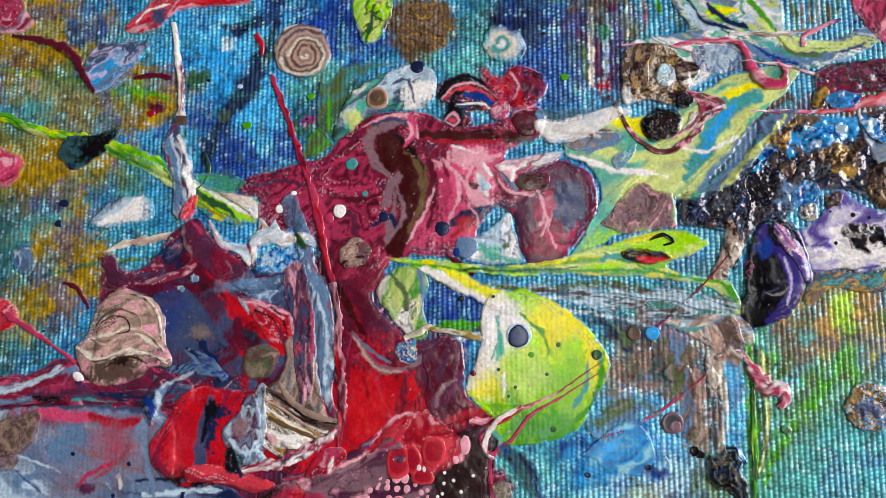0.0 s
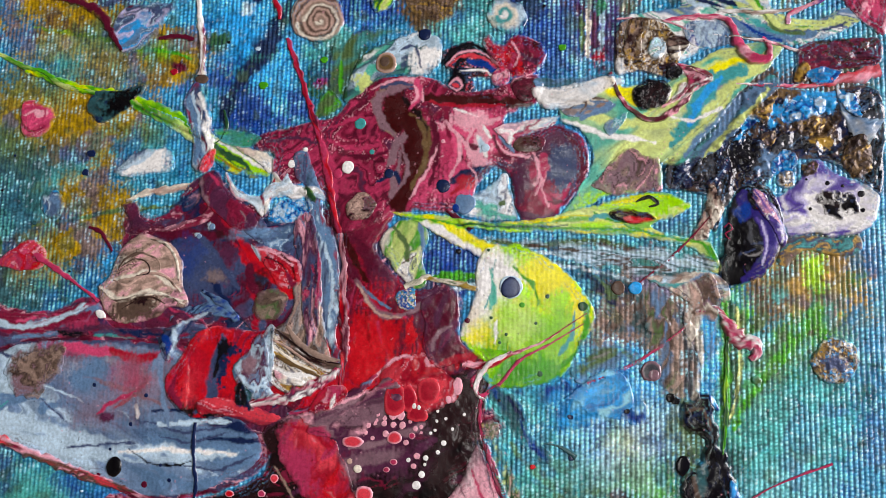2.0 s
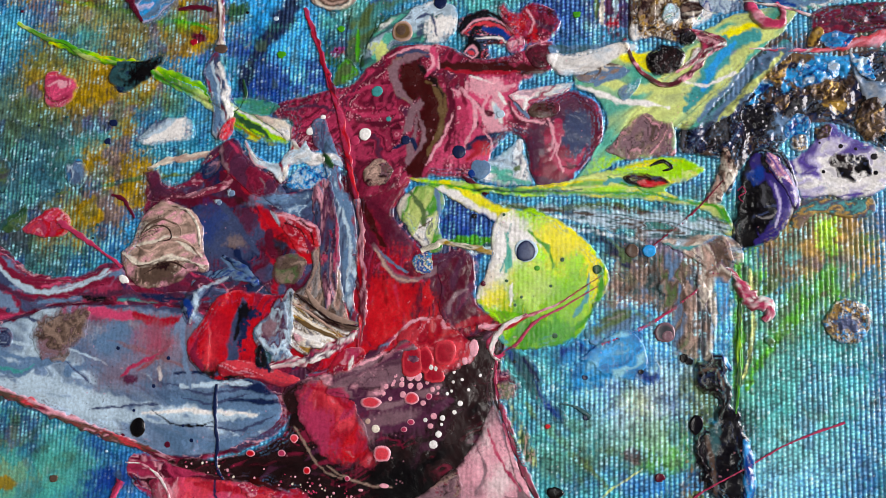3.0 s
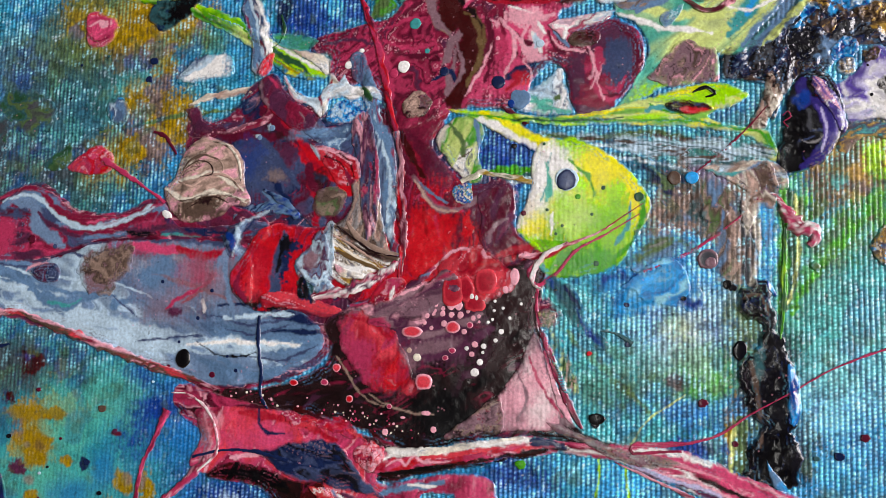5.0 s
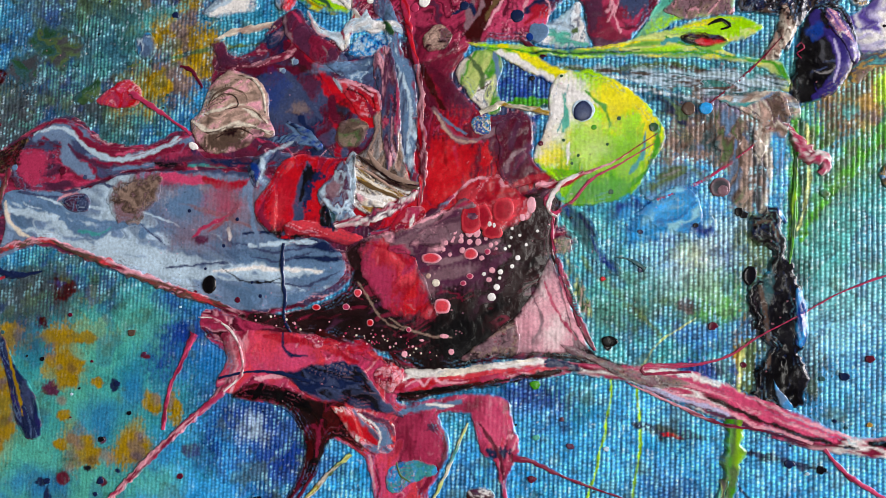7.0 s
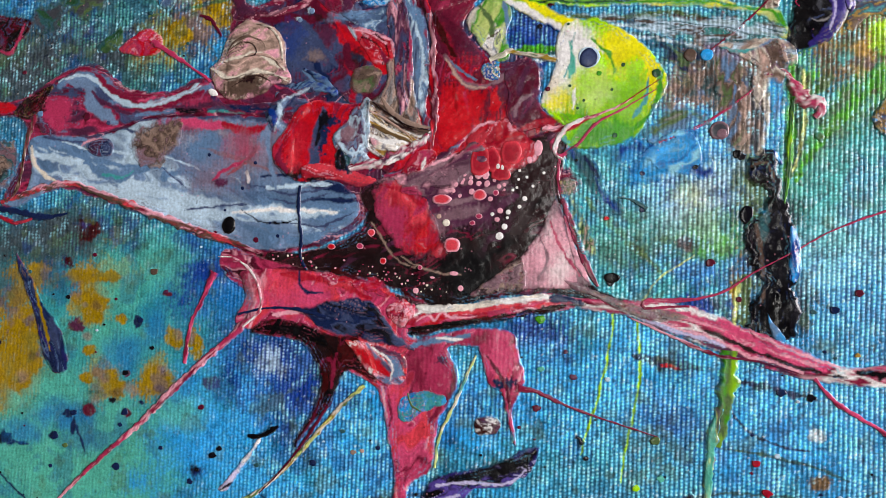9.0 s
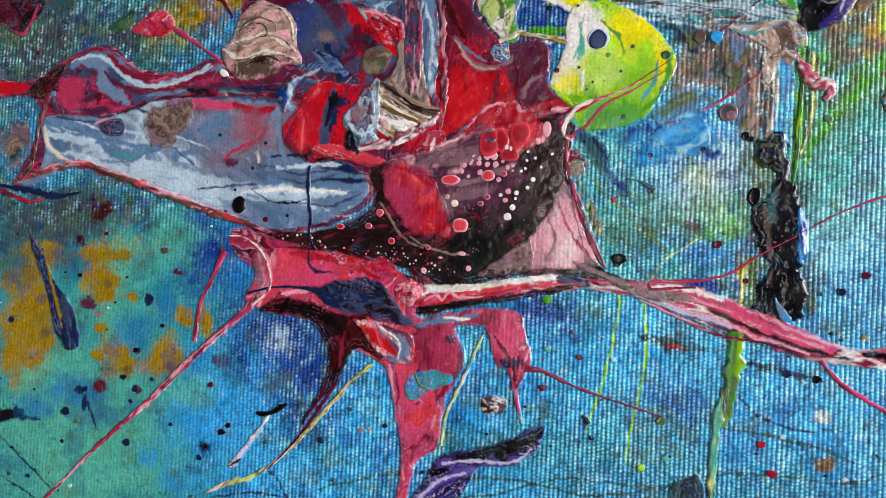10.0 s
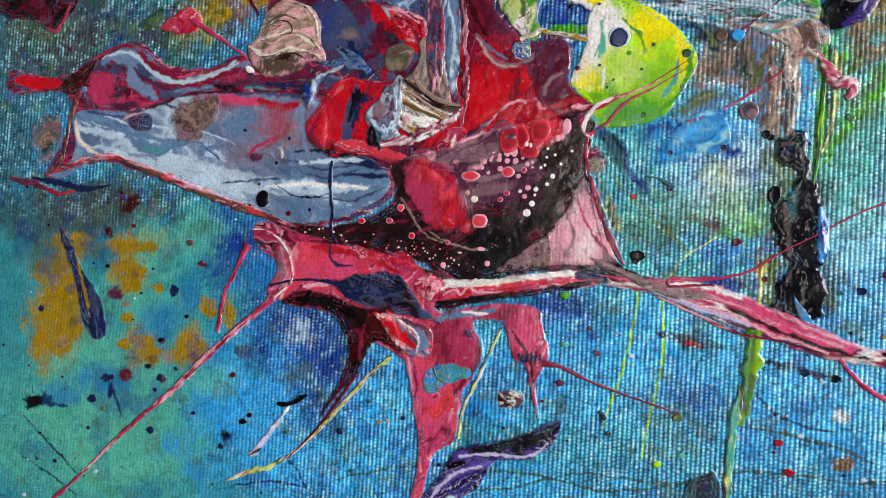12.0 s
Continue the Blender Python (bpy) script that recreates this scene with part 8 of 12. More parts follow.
# pale green wing
green_wing = film('pale_green_pool', 'pale green and white poured paint pool', 'paint pool',
     [(7.3, 28), (12, 30.3), (15.8, 31.4), (21.9, 31.2), (27.3, 35), (32.7, 37.2), (39.3, 37.1), (37.7, 34.6), (33.8, 30.8), (29.8, 25.4), (25.2, 21.2), (22.1, 19.4), (21.2, 15.5), (14.5, 14.5), (11.5, 12.6), (6.9, 10.3), (9.7, 14.9), (11.8, 20), (10.3, 24), (7.6, 25.6)],
     marble('pale_lime mint pale_lime ice', 8, 0.8, 1.0, 40, 2.5, 12),
     [vein('steel', 2.16, [(33.3, 34.8), (29, 30.6), (27.3, 27), (24.2, 23.2)]),
      vein('teal', 1.16, [(29.4, 30.9), (26.9, 25.5), (23, 22.1)]),
      vein('yellow', 1.83, [(12.8, 31.1), (15.8, 30.2), (18.8, 28.5)]),
      vein('pale_lime', 1.99, [(36.3, 35.5), (32.3, 30.8), (29.1, 26.2), (24.5, 22.4)]),
      vein('steel', 1.33, [(8.8, 27.6), (11.1, 27.9), (14.2, 28.6)]),
      vein('white', 0.83, [(7.3, 26), (14.8, 23.4), (20.8, 22.5)]),
      vein('pale_lime', 1.0, [(18.7, 25.7), (26.5, 32.6), (32.5, 34.8)]),
      patch('lime', 13.7, 13.3, 4.15, 2.49, soft=0.5),
      vein('dark_teal', 0.33, [(8.5, 28.8), (11.9, 27.1), (14.6, 28.9)]),
      vein('teal', 2.2, [(24.3, 23.6), (26.3, 27.5), (28.7, 31.5), (33.3, 33.4)]),
      vein('sky_blue', 0.9, [(25.8, 25.1), (28.0, 29.5), (30.3, 32.2)]),
      vein('pale_lime', 1.8, [(27.8, 23.5), (31.6, 29.0), (38.6, 34.4)]),
      vein('yellow', 1.1, [(28.7, 33.5), (31.1, 34.0), (34.2, 35.2)]),
      vein('mint', 1.0, [(30.0, 25.8), (33.2, 30.5), (36.3, 32.9)]),
      vein('ink', 0.8, [(29.5, 23.5), (32.1, 26.6), (34.2, 29.6)]),
      vein('white', 0.5, [(22.5, 26.4), (26.2, 25.8), (30.0, 27.4)]),
      vein('pale_lime', 1.4, [(7.8, 28.0), (12.5, 26.1), (19.4, 24.9), (24.0, 25.8)]),
      vein('steel', 0.7, [(10.2, 26.1), (13.3, 27.2), (15.6, 28.2)])], height=0.22, material=RIBBED)
film('steel_spot', 'steel-blue paint spot with dark rim', 'paint blob',
     [(13.5, 24.7), (14.9, 26.6), (17.1, 27.2), (16.5, 25), (14.7, 23.3)],
     marble('steel teal grey_blue', 2, 2, 1, 30, 1.5, 59, lines='ice', every=0.5),
     [], height=0.2, halo='ice', bleed=0.12)
lime_band = film('lime_band', 'long lime-green poured paint band', 'paint pool',
     [(-17.9, 11.7), (-11.6, 11.6), (-4.6, 10.6), (3.9, 11), (10.7, 12.8), (16.8, 14.7), (22, 15.1), (25.9, 13.5), (24.4, 11.7), (20.3, 10.3), (23.9, 8.9), (28.2, 8), (30.1, 4.5), (28.7, 3.8), (26, 7), (18, 8.5), (6.9, 9), (-0.7, 8.7), (-6.1, 9.3), (0.8, 6.2), (-0.8, 3.5), (-8.4, 7.2), (-13.1, 9.9)],
     marble('lime grass pale_lime lime yellow', 4, 1.5, 1.0, 0, 5, 11, lines='yellow', every=0.5),
     [vein('white', 1.16, [(-13.1, 10.2), (-8.4, 8.2), (-3.1, 4.7)]),
      vein('yellow', 0.83, [(-12.4, 11.2), (-4.6, 7.8), (0.8, 5.8)]),
      vein('grass', 0.42, [(-16.3, 11.2), (-4.6, 9.8), (6.9, 9.7), (18.1, 9.5)]),
      vein('grass', 0.42, [(24.6, 8.3), (28.1, 7.1), (29.4, 4.5)]),
      patch('lime', 21.9, 13.6, 4.15, 1.33),
      vein('grass', 0.35, [(12.2, 11.9), (18.9, 9.5), (26.2, 8.0)]),
      vein('pale_lime', 0.6, [(13.0, 15.0), (15.3, 14.2), (19.1, 15.4)]),
      vein('yellow', 0.5, [(-3.6, 11.1), (2.1, 10.7), (8.5, 11.4)]),
      vein('forest', 0.3, [(-7.6, 10.0), (0.5, 9.8), (8.5, 10.2)]),
      vein('teal', 0.6, [(11.7, 11.0), (14.1, 11.6), (16.0, 10.7)]),
      vein('white', 0.6, [(-12.2, 9.7), (-8.4, 8.1), (-4.4, 5.5)])], height=0.25, material=RIBBED)
lime_pool = film('lime_pool', 'pear-shaped lime and yellow poured paint pool', 'paint pool',
     [(-3.2, 6.6), (1.5, 7.3), (6.8, 4.8), (10.4, 1.2), (12.4, -2.5), (11.1, -6.9), (7.9, -11.4), (4.2, -13.1), (-1, -13.6), (-3.6, -12), (-3.1, -9.8), (-6, -7.8), (-6.8, -5.5), (-5.4, -2.5), (-4.6, 0.5), (-4.6, 3.5)],
     marble('lime grass lime lime yellow lime', 6, 1.2, 1.0, 90, 1.6, 10, lines='yellow', every=0.5),
     [patch('white', -5, -1.4, 2.66, 4.15, soft=0.5, turn=20),
      patch('white', -2.3, 3.5, 2.99, 4.15, soft=0.6),
      patch('pale_lime', -0.9, -2.5, 3.32, 3.32, soft=0.6, cover=0.7),
      patch('lime', 5.8, -4, 4.98, 5.81, soft=0.6),
      patch('yellow', 5.6, 2.7, 3.82, 3.32, soft=0.6),
      patch('yellow', -4.7, -6.3, 1.33, 1.16, soft=0.5),
      patch('grass', 6.5, -6.9, 3.32, 4.98, soft=0.7, cover=0.5),
      patch('white', -5.8, -2.5, 1.66, 3.32, soft=0.4),
      patch('grass', 3.5, -11, 4.98, 2.16, soft=0.5),
      patch('grass', -1.7, -7.7, 1.99, 1.66, soft=0.6, cover=0.7),
      patch('teal', -3.2, -12.9, 1.33, 1.16),
      vein('yellow', 1.33, [(6.8, 3.9), (9.6, 0.5), (11, -4)]),
      vein('grass', 0.83, [(11.7, -1), (10.9, -6.2), (7.9, -10.5)]),
      patch('white', -2.9, 2.8, 1.99, 4.32, soft=0.6),
      patch('cream', -5.4, -2.2, 1.49, 3.32, soft=0.5),
      vein('teal', 0.25, [(-1.9, 5), (-2.3, 0.5), (-3.3, -2.5)]),
      vein('white', 1.6, [(-3.8, 4.7), (-3.2, 1.9), (-4.9, -0.6), (-6.7, -2.6), (-6.8, -5.8)], rough=0.6),
      patch('cream', -5.5, -3.4, 1.4, 3.0, turn=15, soft=0.4),
      vein('mint', 0.7, [(-2.4, 3.9), (-1.9, 0.7), (-2.5, -2.5)]),
      patch('white', 0.1, 3.0, 2.4, 1.2, turn=-25, soft=0.4),
      patch('yellow', 7.4, 3.3, 2.4, 2.2, turn=-40, soft=0.7),
      patch('yellow', -3.2, -5.7, 1.6, 1.8, turn=0, soft=0.6, cover=0.8),
      vein('white', 0.5, [(-1.2, -4.1), (-1.8, -7.2)]),
      vein('grass', 0.5, [(1.0, 4.0), (3.4, 1.6), (4.5, -1.5)]),
      patch('pale_lime', 2.3, -4.0, 2.4, 2.8, turn=0, soft=0.8, cover=0.5),
      vein('teal', 0.5, [(9.8, -0.6), (9.4, -5.4), (7.5, -8.5)]),
      vein('yellow', 0.7, [(8.6, 2.5), (9.8, -0.6), (9.4, -3.0)])], height=0.25, material=RIBBED)
bead('white_ring', 'white paint ring on the canvas', 'paint drop', 0.5, 0.9, 1.8, 'ice', parent=lime_pool, tall=0.04)
bead('slate_eye', 'dark slate paint dot in a white ring', 'paint drop', 0.5, 0.8, 1.58, 'slate', parent=lime_pool, ring='navy', tall=0.12)
bead('dark_dot', 'tiny dark green paint dot', 'paint drop', -5.6, -4.1, 0.42, 'wine', parent=lime_pool, tall=0.25)
bead('dark_dot', 'tiny dark green paint dot', 'paint drop', 5.8, -0.3, 0.33, 'forest', parent=lime_pool, tall=0.25)
bead('dark_dot', 'tiny dark green paint dot', 'paint drop', 10.8, -1.6, 0.75, 'forest', parent=lime_pool, tall=0.25)
bead('dark_dot', 'tiny dark green paint dot', 'paint drop', 2.2, -1.6, 0.42, 'grass', parent=lime_pool, tall=0.25)
bead('dark_dot', 'tiny dark green paint dot', 'paint drop', -0, -5.9, 0.25, 'forest', parent=lime_pool, tall=0.25)
bead('dark_dot', 'tiny dark green paint dot', 'paint drop', -2.2, -3.6, 0.25, 'forest', parent=lime_pool, tall=0.25)
bead('dark_dot', 'tiny dark green paint dot', 'paint drop', -2.8, 6.2, 0.25, 'forest', parent=lime_pool, tall=0.25)
bead('dark_dot', 'tiny dark green paint dot', 'paint drop', 4.9, -11.3, 0.42, 'forest', parent=lime_pool, tall=0.25)
bead('dark_dot', 'tiny dark green paint dot', 'paint drop', 4.2, -4.2, 0.25, 'forest', parent=lime_pool, tall=0.25)
bead('dark_dot', 'tiny dark green paint dot', 'paint drop', -0.9, -7.1, 0.25, 'forest', parent=lime_pool, tall=0.25)
strand('pink_thread', 'thin pink paint thread over the lime pool', 'paint strand', [(-6.2, -10.3), (-2.5, -10.3), (0.5, -8.8), (5, -6.9), (8.8, -4.3), (11.4, -2.5)], [1.0, 1.16, 0.58, 0.33, 0.25, 0.17], marble('maroon blush crimson', 1, 2, 1, 25, 4, 60), [], height=0.4, group='flung strands')
strand('pink_thread', 'thin pink paint thread over the lime pool', 'paint strand', [(-3.4, -14.7), (-0.6, -12.8), (2, -9.5), (5.8, -7.3), (11, -4)], [0.66, 0.58, 0.5, 0.25, 0.17], flat('rose'), [], height=0.4, group='flung strands')
strand('maroon_edge', 'maroon and white paint rim curling under the lime pool', 'paint strand', [(0.9, -8.3), (-2.5, -10.3), (-3.8, -12.1), (-4.1, -14.3), (-2.9, -15.2)], [0.33, 0.83, 1.0, 0.83, 0.42], marble('blush maroon white', 1.2, 2, 1, 60, 4, 61), [], height=0.35)
film('mauve_patch', 'mauve-brown ribbed dried paint patch', 'paint blob',
     [(17.2, 21.8), (19.6, 20.6), (21.6, 20.3), (22, 15.5), (19.7, 14.9), (15.3, 14.5), (11.7, 15.8), (13.5, 18), (15.6, 20.7)],
     marble('mauve taupe blush umber mauve', 3, 2.5, 1.2, 80, 2, 19, lines='coffee'),
     [], height=0.3, material=RIBBED, bleed=0.5)
film('ember_bean', 'black and ember-red paint bean', 'paint blob',
     [(14.2, 12), (15.6, 12.8), (18.2, 12.5), (21.1, 11.7), (21, 10.7), (18.1, 10.3), (15.3, 10.9)],
     marble('black black oxblood', 3, 1, 1, 0, 2, 62, lines='slate', every=0.5),
     [vein('red', 0.75, [(16.6, 11), (18.5, 11), (20.7, 10.9)]),
      vein('coral', 0.33, [(17.4, 10.8), (18.8, 10.7)])], height=0.7, rim=0.6, halo='slate', bleed=0.12, parent=lime_band)
strand('black_crumb', 'black paint crumbs on the canvas', 'paint strand', [(18.2, 13.6), (20.1, 14.4), (21.2, 13.4), (20, 12.9)], [0.33, 0.83, 0.66, 0.33], flat('black'), [], height=0.3, parent=lime_band)

# upper right tangle
film('white_stream', 'white poured paint stream with green swirls', 'paint pool',
     [(22.6, 48.2), (31, 48.1), (37, 47.2), (38.2, 42.7), (43.2, 40.8), (49.9, 43.3), (50.9, 41.3), (46.7, 38.6), (41.5, 37), (36.4, 37.2), (32, 38.5), (27.4, 35.8), (23.6, 34.4), (21.5, 38.5), (16.2, 41.6), (21.6, 42.6), (24.7, 43.7)],
     marble('white ice pale_lime steel white mint', 4, 1.8, 1.3, -15, 2.5, 63, lines='slate'),
     [vein('lime', 0.83, [(27.1, 45.7), (28.7, 46.4), (30.9, 45.6), (27.8, 45)]),
      vein('grass', 0.66, [(28.2, 44.4), (30.8, 43.8), (33, 42.1)]),
      vein('teal', 0.83, [(30.1, 45.5), (33, 42.1), (37.2, 39.1), (43.1, 38.4)]),
      vein('steel', 0.75, [(31.4, 41.3), (35, 38.3), (40.8, 37.9)]),
      vein('pale_lime', 1.0, [(33.8, 44.5), (36.6, 41.1), (41.7, 39.3), (46.8, 40.6)]),
      vein('grass', 0.42, [(33.2, 47.4), (35.3, 43.6), (38, 40.2), (43.1, 39.6)]),
      vein('navy', 0.42, [(24.5, 47.9), (26.3, 44.9), (30, 42.2)]),
      vein('white', 1.16, [(24.6, 40.8), (26.7, 38.3), (25.9, 35.9)]),
      vein('slate', 0.42, [(38, 39.8), (43.1, 38.8), (47.5, 40.2)]),
      vein('yellow', 0.9, [(27.4, 45.4), (29.3, 45.8), (31.6, 45.5)]),
      vein('navy', 0.8, [(27.5, 46.8), (29.3, 44.6), (32.3, 43.3)]),
      vein('navy', 0.6, [(27.7, 43.9), (30.7, 42.9)]),
      vein('grass', 0.8, [(33.1, 47.0), (34.6, 44.8), (35.4, 42.9)]),
      vein('steel', 1.2, [(31.4, 41.2), (34.4, 39.4), (38.8, 38.1), (43.3, 38.6)]),
      vein('moss', 0.6, [(36.0, 41.9), (38.1, 39.5), (41.8, 38.7)]),
      vein('pale_lime', 0.9, [(36.4, 42.2), (38.9, 40.1), (43.4, 40.7)]),
      vein('deep_blue', 0.6, [(32.9, 40.7), (35.1, 38.8), (38.8, 37.6)]),
      vein('white', 1.0, [(23.7, 39.4), (27.5, 38.1), (30.5, 37.9)]),
      vein('ice', 0.8, [(24.3, 46.5), (26.2, 43.9), (28.5, 43.0)])], height=0.3, halo='slate')
film('bronze_crust', 'lumpy bronze, cream and brown paint crust', 'paint blob',
     [(15.4, 39.6), (16.6, 41.2), (20, 41.2), (22.7, 40.1), (24.1, 38), (24.5, 34.7), (22.3, 32.4), (19, 33.3), (15.5, 32.6), (15.1, 36.3)],
     marble('bronze umber cream taupe gold coffee', 2.2, 3, 1.5, 60, 1.5, 64, lines='coffee', every=0.5),
     [patch('white', 21.2, 36.1, 1.33, 1.16),
      patch('dark_teal', 20.8, 36.2, 0.83, 1.0),
      patch('coffee', 23.1, 33.6, 1.33, 1.0),
      patch('white', 15.9, 33.8, 1.0, 1.33)], height=0.6, lumps=0.4, lump_size=1.2, halo='coffee', bleed=0.12)
film('black_eye', 'glossy black paint blob', 'paint blob',
     [(17.7, 30.1), (19.7, 31.7), (22.3, 32), (23.4, 30.3), (22.1, 28), (19.9, 27.1), (18.4, 27.7)],
     marble('black ink dark_brown', 2.5, 2, 1.2, 0, 1, 65, lines='slate', every=0.5),
     [], height=0.55, lumps=0.25, lump_size=0.9, halo='slate', bleed=0.12)
strand('wine_loop', 'wine-red and white looped paint strand', 'paint strand', [(14.5, 33.1), (15.6, 29.8), (18, 26.9), (20.9, 25.8), (24.4, 27.9), (26.4, 30.6), (28.8, 32.2), (25.8, 33.6), (23.2, 34.4)], [0.5, 0.83, 0.83, 1.0, 1.16, 1.0, 1.16, 1.16, 0.42], marble('wine blush maroon umber', 1.3, 2.2, 1, 0, 3, 66), [], height=0.45, group='flung strands')
strand('pink_strand', 'pink paint strand with a knot', 'paint strand', [(22.3, 40.9), (26.1, 41.4), (30.7, 41.2), (32.2, 39.3), (32.8, 37.4), (34.4, 35.1), (36.6, 34.8), (37.2, 36.6), (36.1, 38.1)], [0.33, 0.83, 1.0, 0.83, 1.0, 1.83, 1.99, 1.33, 0.5], marble('pink blush rose pink', 2, 1.6, 1, 0, 2, 67), [], height=0.6, group='flung strands')
strand('white_thread', 'thin white paint thread', 'paint strand', [(15.4, 41.4), (21.6, 41), (27.5, 38.9), (33.5, 38.2), (37.8, 37.2), (43.6, 35.3), (51.4, 34.1)], [0.25, 0.42, 0.33, 0.42, 0.5, 0.42, 0.33], marble('white umber blush', 1.5, 2, 1, 0, 4, 68), [], height=0.5, group='flung strands')
strand('pink_streak', 'pale pink paint streak widening to the edge', 'paint strand', [(32.3, 31.2), (37.5, 31), (41.8, 30.8), (46.2, 31.6), (52, 33.3)], [0.25, 0.66, 0.83, 1.49, 3.49], marble('blush pink white coral', 2, 1.6, 1, 10, 4, 69), [], height=0.4, group='flung strands')
film('plum_crust', 'dark plum and red crusted paint patch', 'paint blob',
     [(40.7, 36.5), (43.7, 37.6), (49.5, 38.1), (52.4, 37.6), (52.1, 34.1), (47.7, 33.5), (44.1, 32.8), (41.2, 33.3)],
     marble('plum wine ink umber maroon', 2.2, 2.5, 1.3, 10, 2, 70, lines='steel', every=0.5),
     [], height=0.35, lumps=0.3, lump_size=1, halo='maroon', bleed=0.12)
film('rose_corner', 'rose and wine paint patch', 'paint blob',
     [(46.6, 47.1), (53.8, 46.8), (53.1, 38.4), (49.7, 40.5), (47.7, 43)],
     marble('rose wine pink maroon', 3, 2, 1.2, 80, 2, 71, lines='blush', every=0.5),
     [], height=0.2, material=RIBBED, bleed=0.12)
navy_crust = film('navy_crust', 'rough dark navy, bronze and blue paint crust', 'paint blob',
     [(33.8, 30.4), (38.9, 30.6), (44.6, 30), (51.8, 30.2), (52.3, 20.2), (51.2, 15), (46.6, 18.7), (43.2, 20.1), (38.8, 18.9), (35.8, 15.9), (32.9, 15.9), (30.7, 12.9), (29.3, 9.3), (28, 12.4), (28.5, 14.6), (24.9, 15.1), (22.4, 16.3), (22.3, 19.2), (25.9, 20.7), (29.7, 23.1), (32.5, 26.9)],
     marble('ink navy ink umber navy black dark_grey', 3, 1.6, 1.6, 40, 1.8, 72, lines='steel', every=0.7),
     [patch('sky_blue', 31.9, 24.2, 2.16, 1.66, ragged=1.2),
      patch('sky_blue', 38.6, 26.7, 2.82, 1.49, ragged=1.2),
      patch('bronze', 36.6, 29.5, 4.98, 1.16, ragged=1.2),
      patch('sky_blue', 44.5, 28.9, 3.32, 1.49, ragged=1.3),
      patch('bronze', 42.1, 25.1, 3.32, 2.16, ragged=1.3),
      patch('steel', 37.4, 19.4, 2.16, 1.66, ragged=1.2),
      patch('ink', 25, 17.8, 3.32, 2.16),
      patch('ink', 32.5, 20.7, 2.99, 1.83),
      patch('black', 49, 21.8, 2.49, 3.32, ragged=1.2),
      patch('gold', 44.1, 22.7, 1.16, 0.83, ragged=1.2)], height=0.5, lumps=0.7, lump_size=1.3, halo='slate', bleed=0.12)
strand('pale_wedge', 'pale blue paint wedge', 'paint strand', [(46.1, 30.4), (47.6, 26.4), (51.2, 24)], [0.42, 2.49, 4.98], marble('ice steel white', 3, 1.5, 1, 0, 2, 73), [], height=0.3)
film('bronze_ridge', 'cream and brown crusted paint ridge', 'paint blob',
     [(28.2, 16.2), (29.7, 16.5), (30.5, 13.1), (29, 10.1), (27.8, 7.9), (25.7, 8.6), (27.3, 11.6)],
     marble('taupe cream umber coffee beige', 1.8, 3, 1.3, 90, 2, 74, lines='coffee', every=0.5),
     [], height=0.5, lumps=0.3, lump_size=0.9, halo='coffee', bleed=0.12)
lavender_pool = film('lavender_pool', 'lavender and white star-shaped paint pool', 'paint pool',
     [(33.7, 18.5), (36.5, 15.4), (39.7, 16.3), (42.8, 20.1), (45.5, 18.3), (50.6, 15.8), (50.9, 11.3), (46.2, 9), (41.7, 9.4), (38.9, 8.9), (37.7, 12.2), (35.4, 15.3)],
     marble('lavender white lavender violet white', 5, 1.2, 1.3, 20, 1.6, 14, lines='white', every=0.5),
     [vein('violet', 1.33, [(34.1, 18), (36.5, 15.3), (38.1, 13)]),
      patch('violet', 43.8, 18.9, 1.83, 1.16, soft=0.5),
      vein('violet', 0.42, [(38.9, 9.2), (43.1, 9.3), (47.3, 9.9)])], height=0.45, rim=0.7, halo='violet')
film('black_blot', 'black speckled paint blot on the lavender pool', 'paint blob',
     [(42.8, 13.3), (43.5, 15.1), (45.3, 15.7), (47.4, 14.9), (47.6, 12.8), (45.7, 11.5), (43.7, 12)],
     marble('black ink dark_brown white black', 1.5, 1.6, 1.6, 0, 1, 75, lines='slate', every=0.5),
     [], height=0.12, parent=lavender_pool, ragged=1.1, bleed=0.4)
bead('black_fleck', 'black paint fleck on the canvas', 'paint drop', 42.7, 18.2, 0.25, 'ink', parent=lavender_pool)
bead('black_fleck', 'black paint fleck on the canvas', 'paint drop', 48.8, 15.1, 0.5, 'ink', parent=lavender_pool)
bead('black_fleck', 'black paint fleck on the canvas', 'paint drop', 48.9, 12.8, 0.33, 'ink', parent=lavender_pool)
bead('black_fleck', 'black paint fleck on the canvas', 'paint drop', 44.4, 16.6, 0.33, 'ink', parent=lavender_pool)
bead('black_fleck', 'black paint fleck on the canvas', 'paint drop', 46.4, 16.2, 0.25, 'ink', parent=lavender_pool)
bead('black_fleck', 'black paint fleck on the canvas', 'paint drop', 42, 12.9, 0.25, 'ink', parent=lavender_pool)
bead('black_fleck', 'black paint fleck on the canvas', 'paint drop', 41.6, 17.1, 0.17, 'ink', parent=lavender_pool)
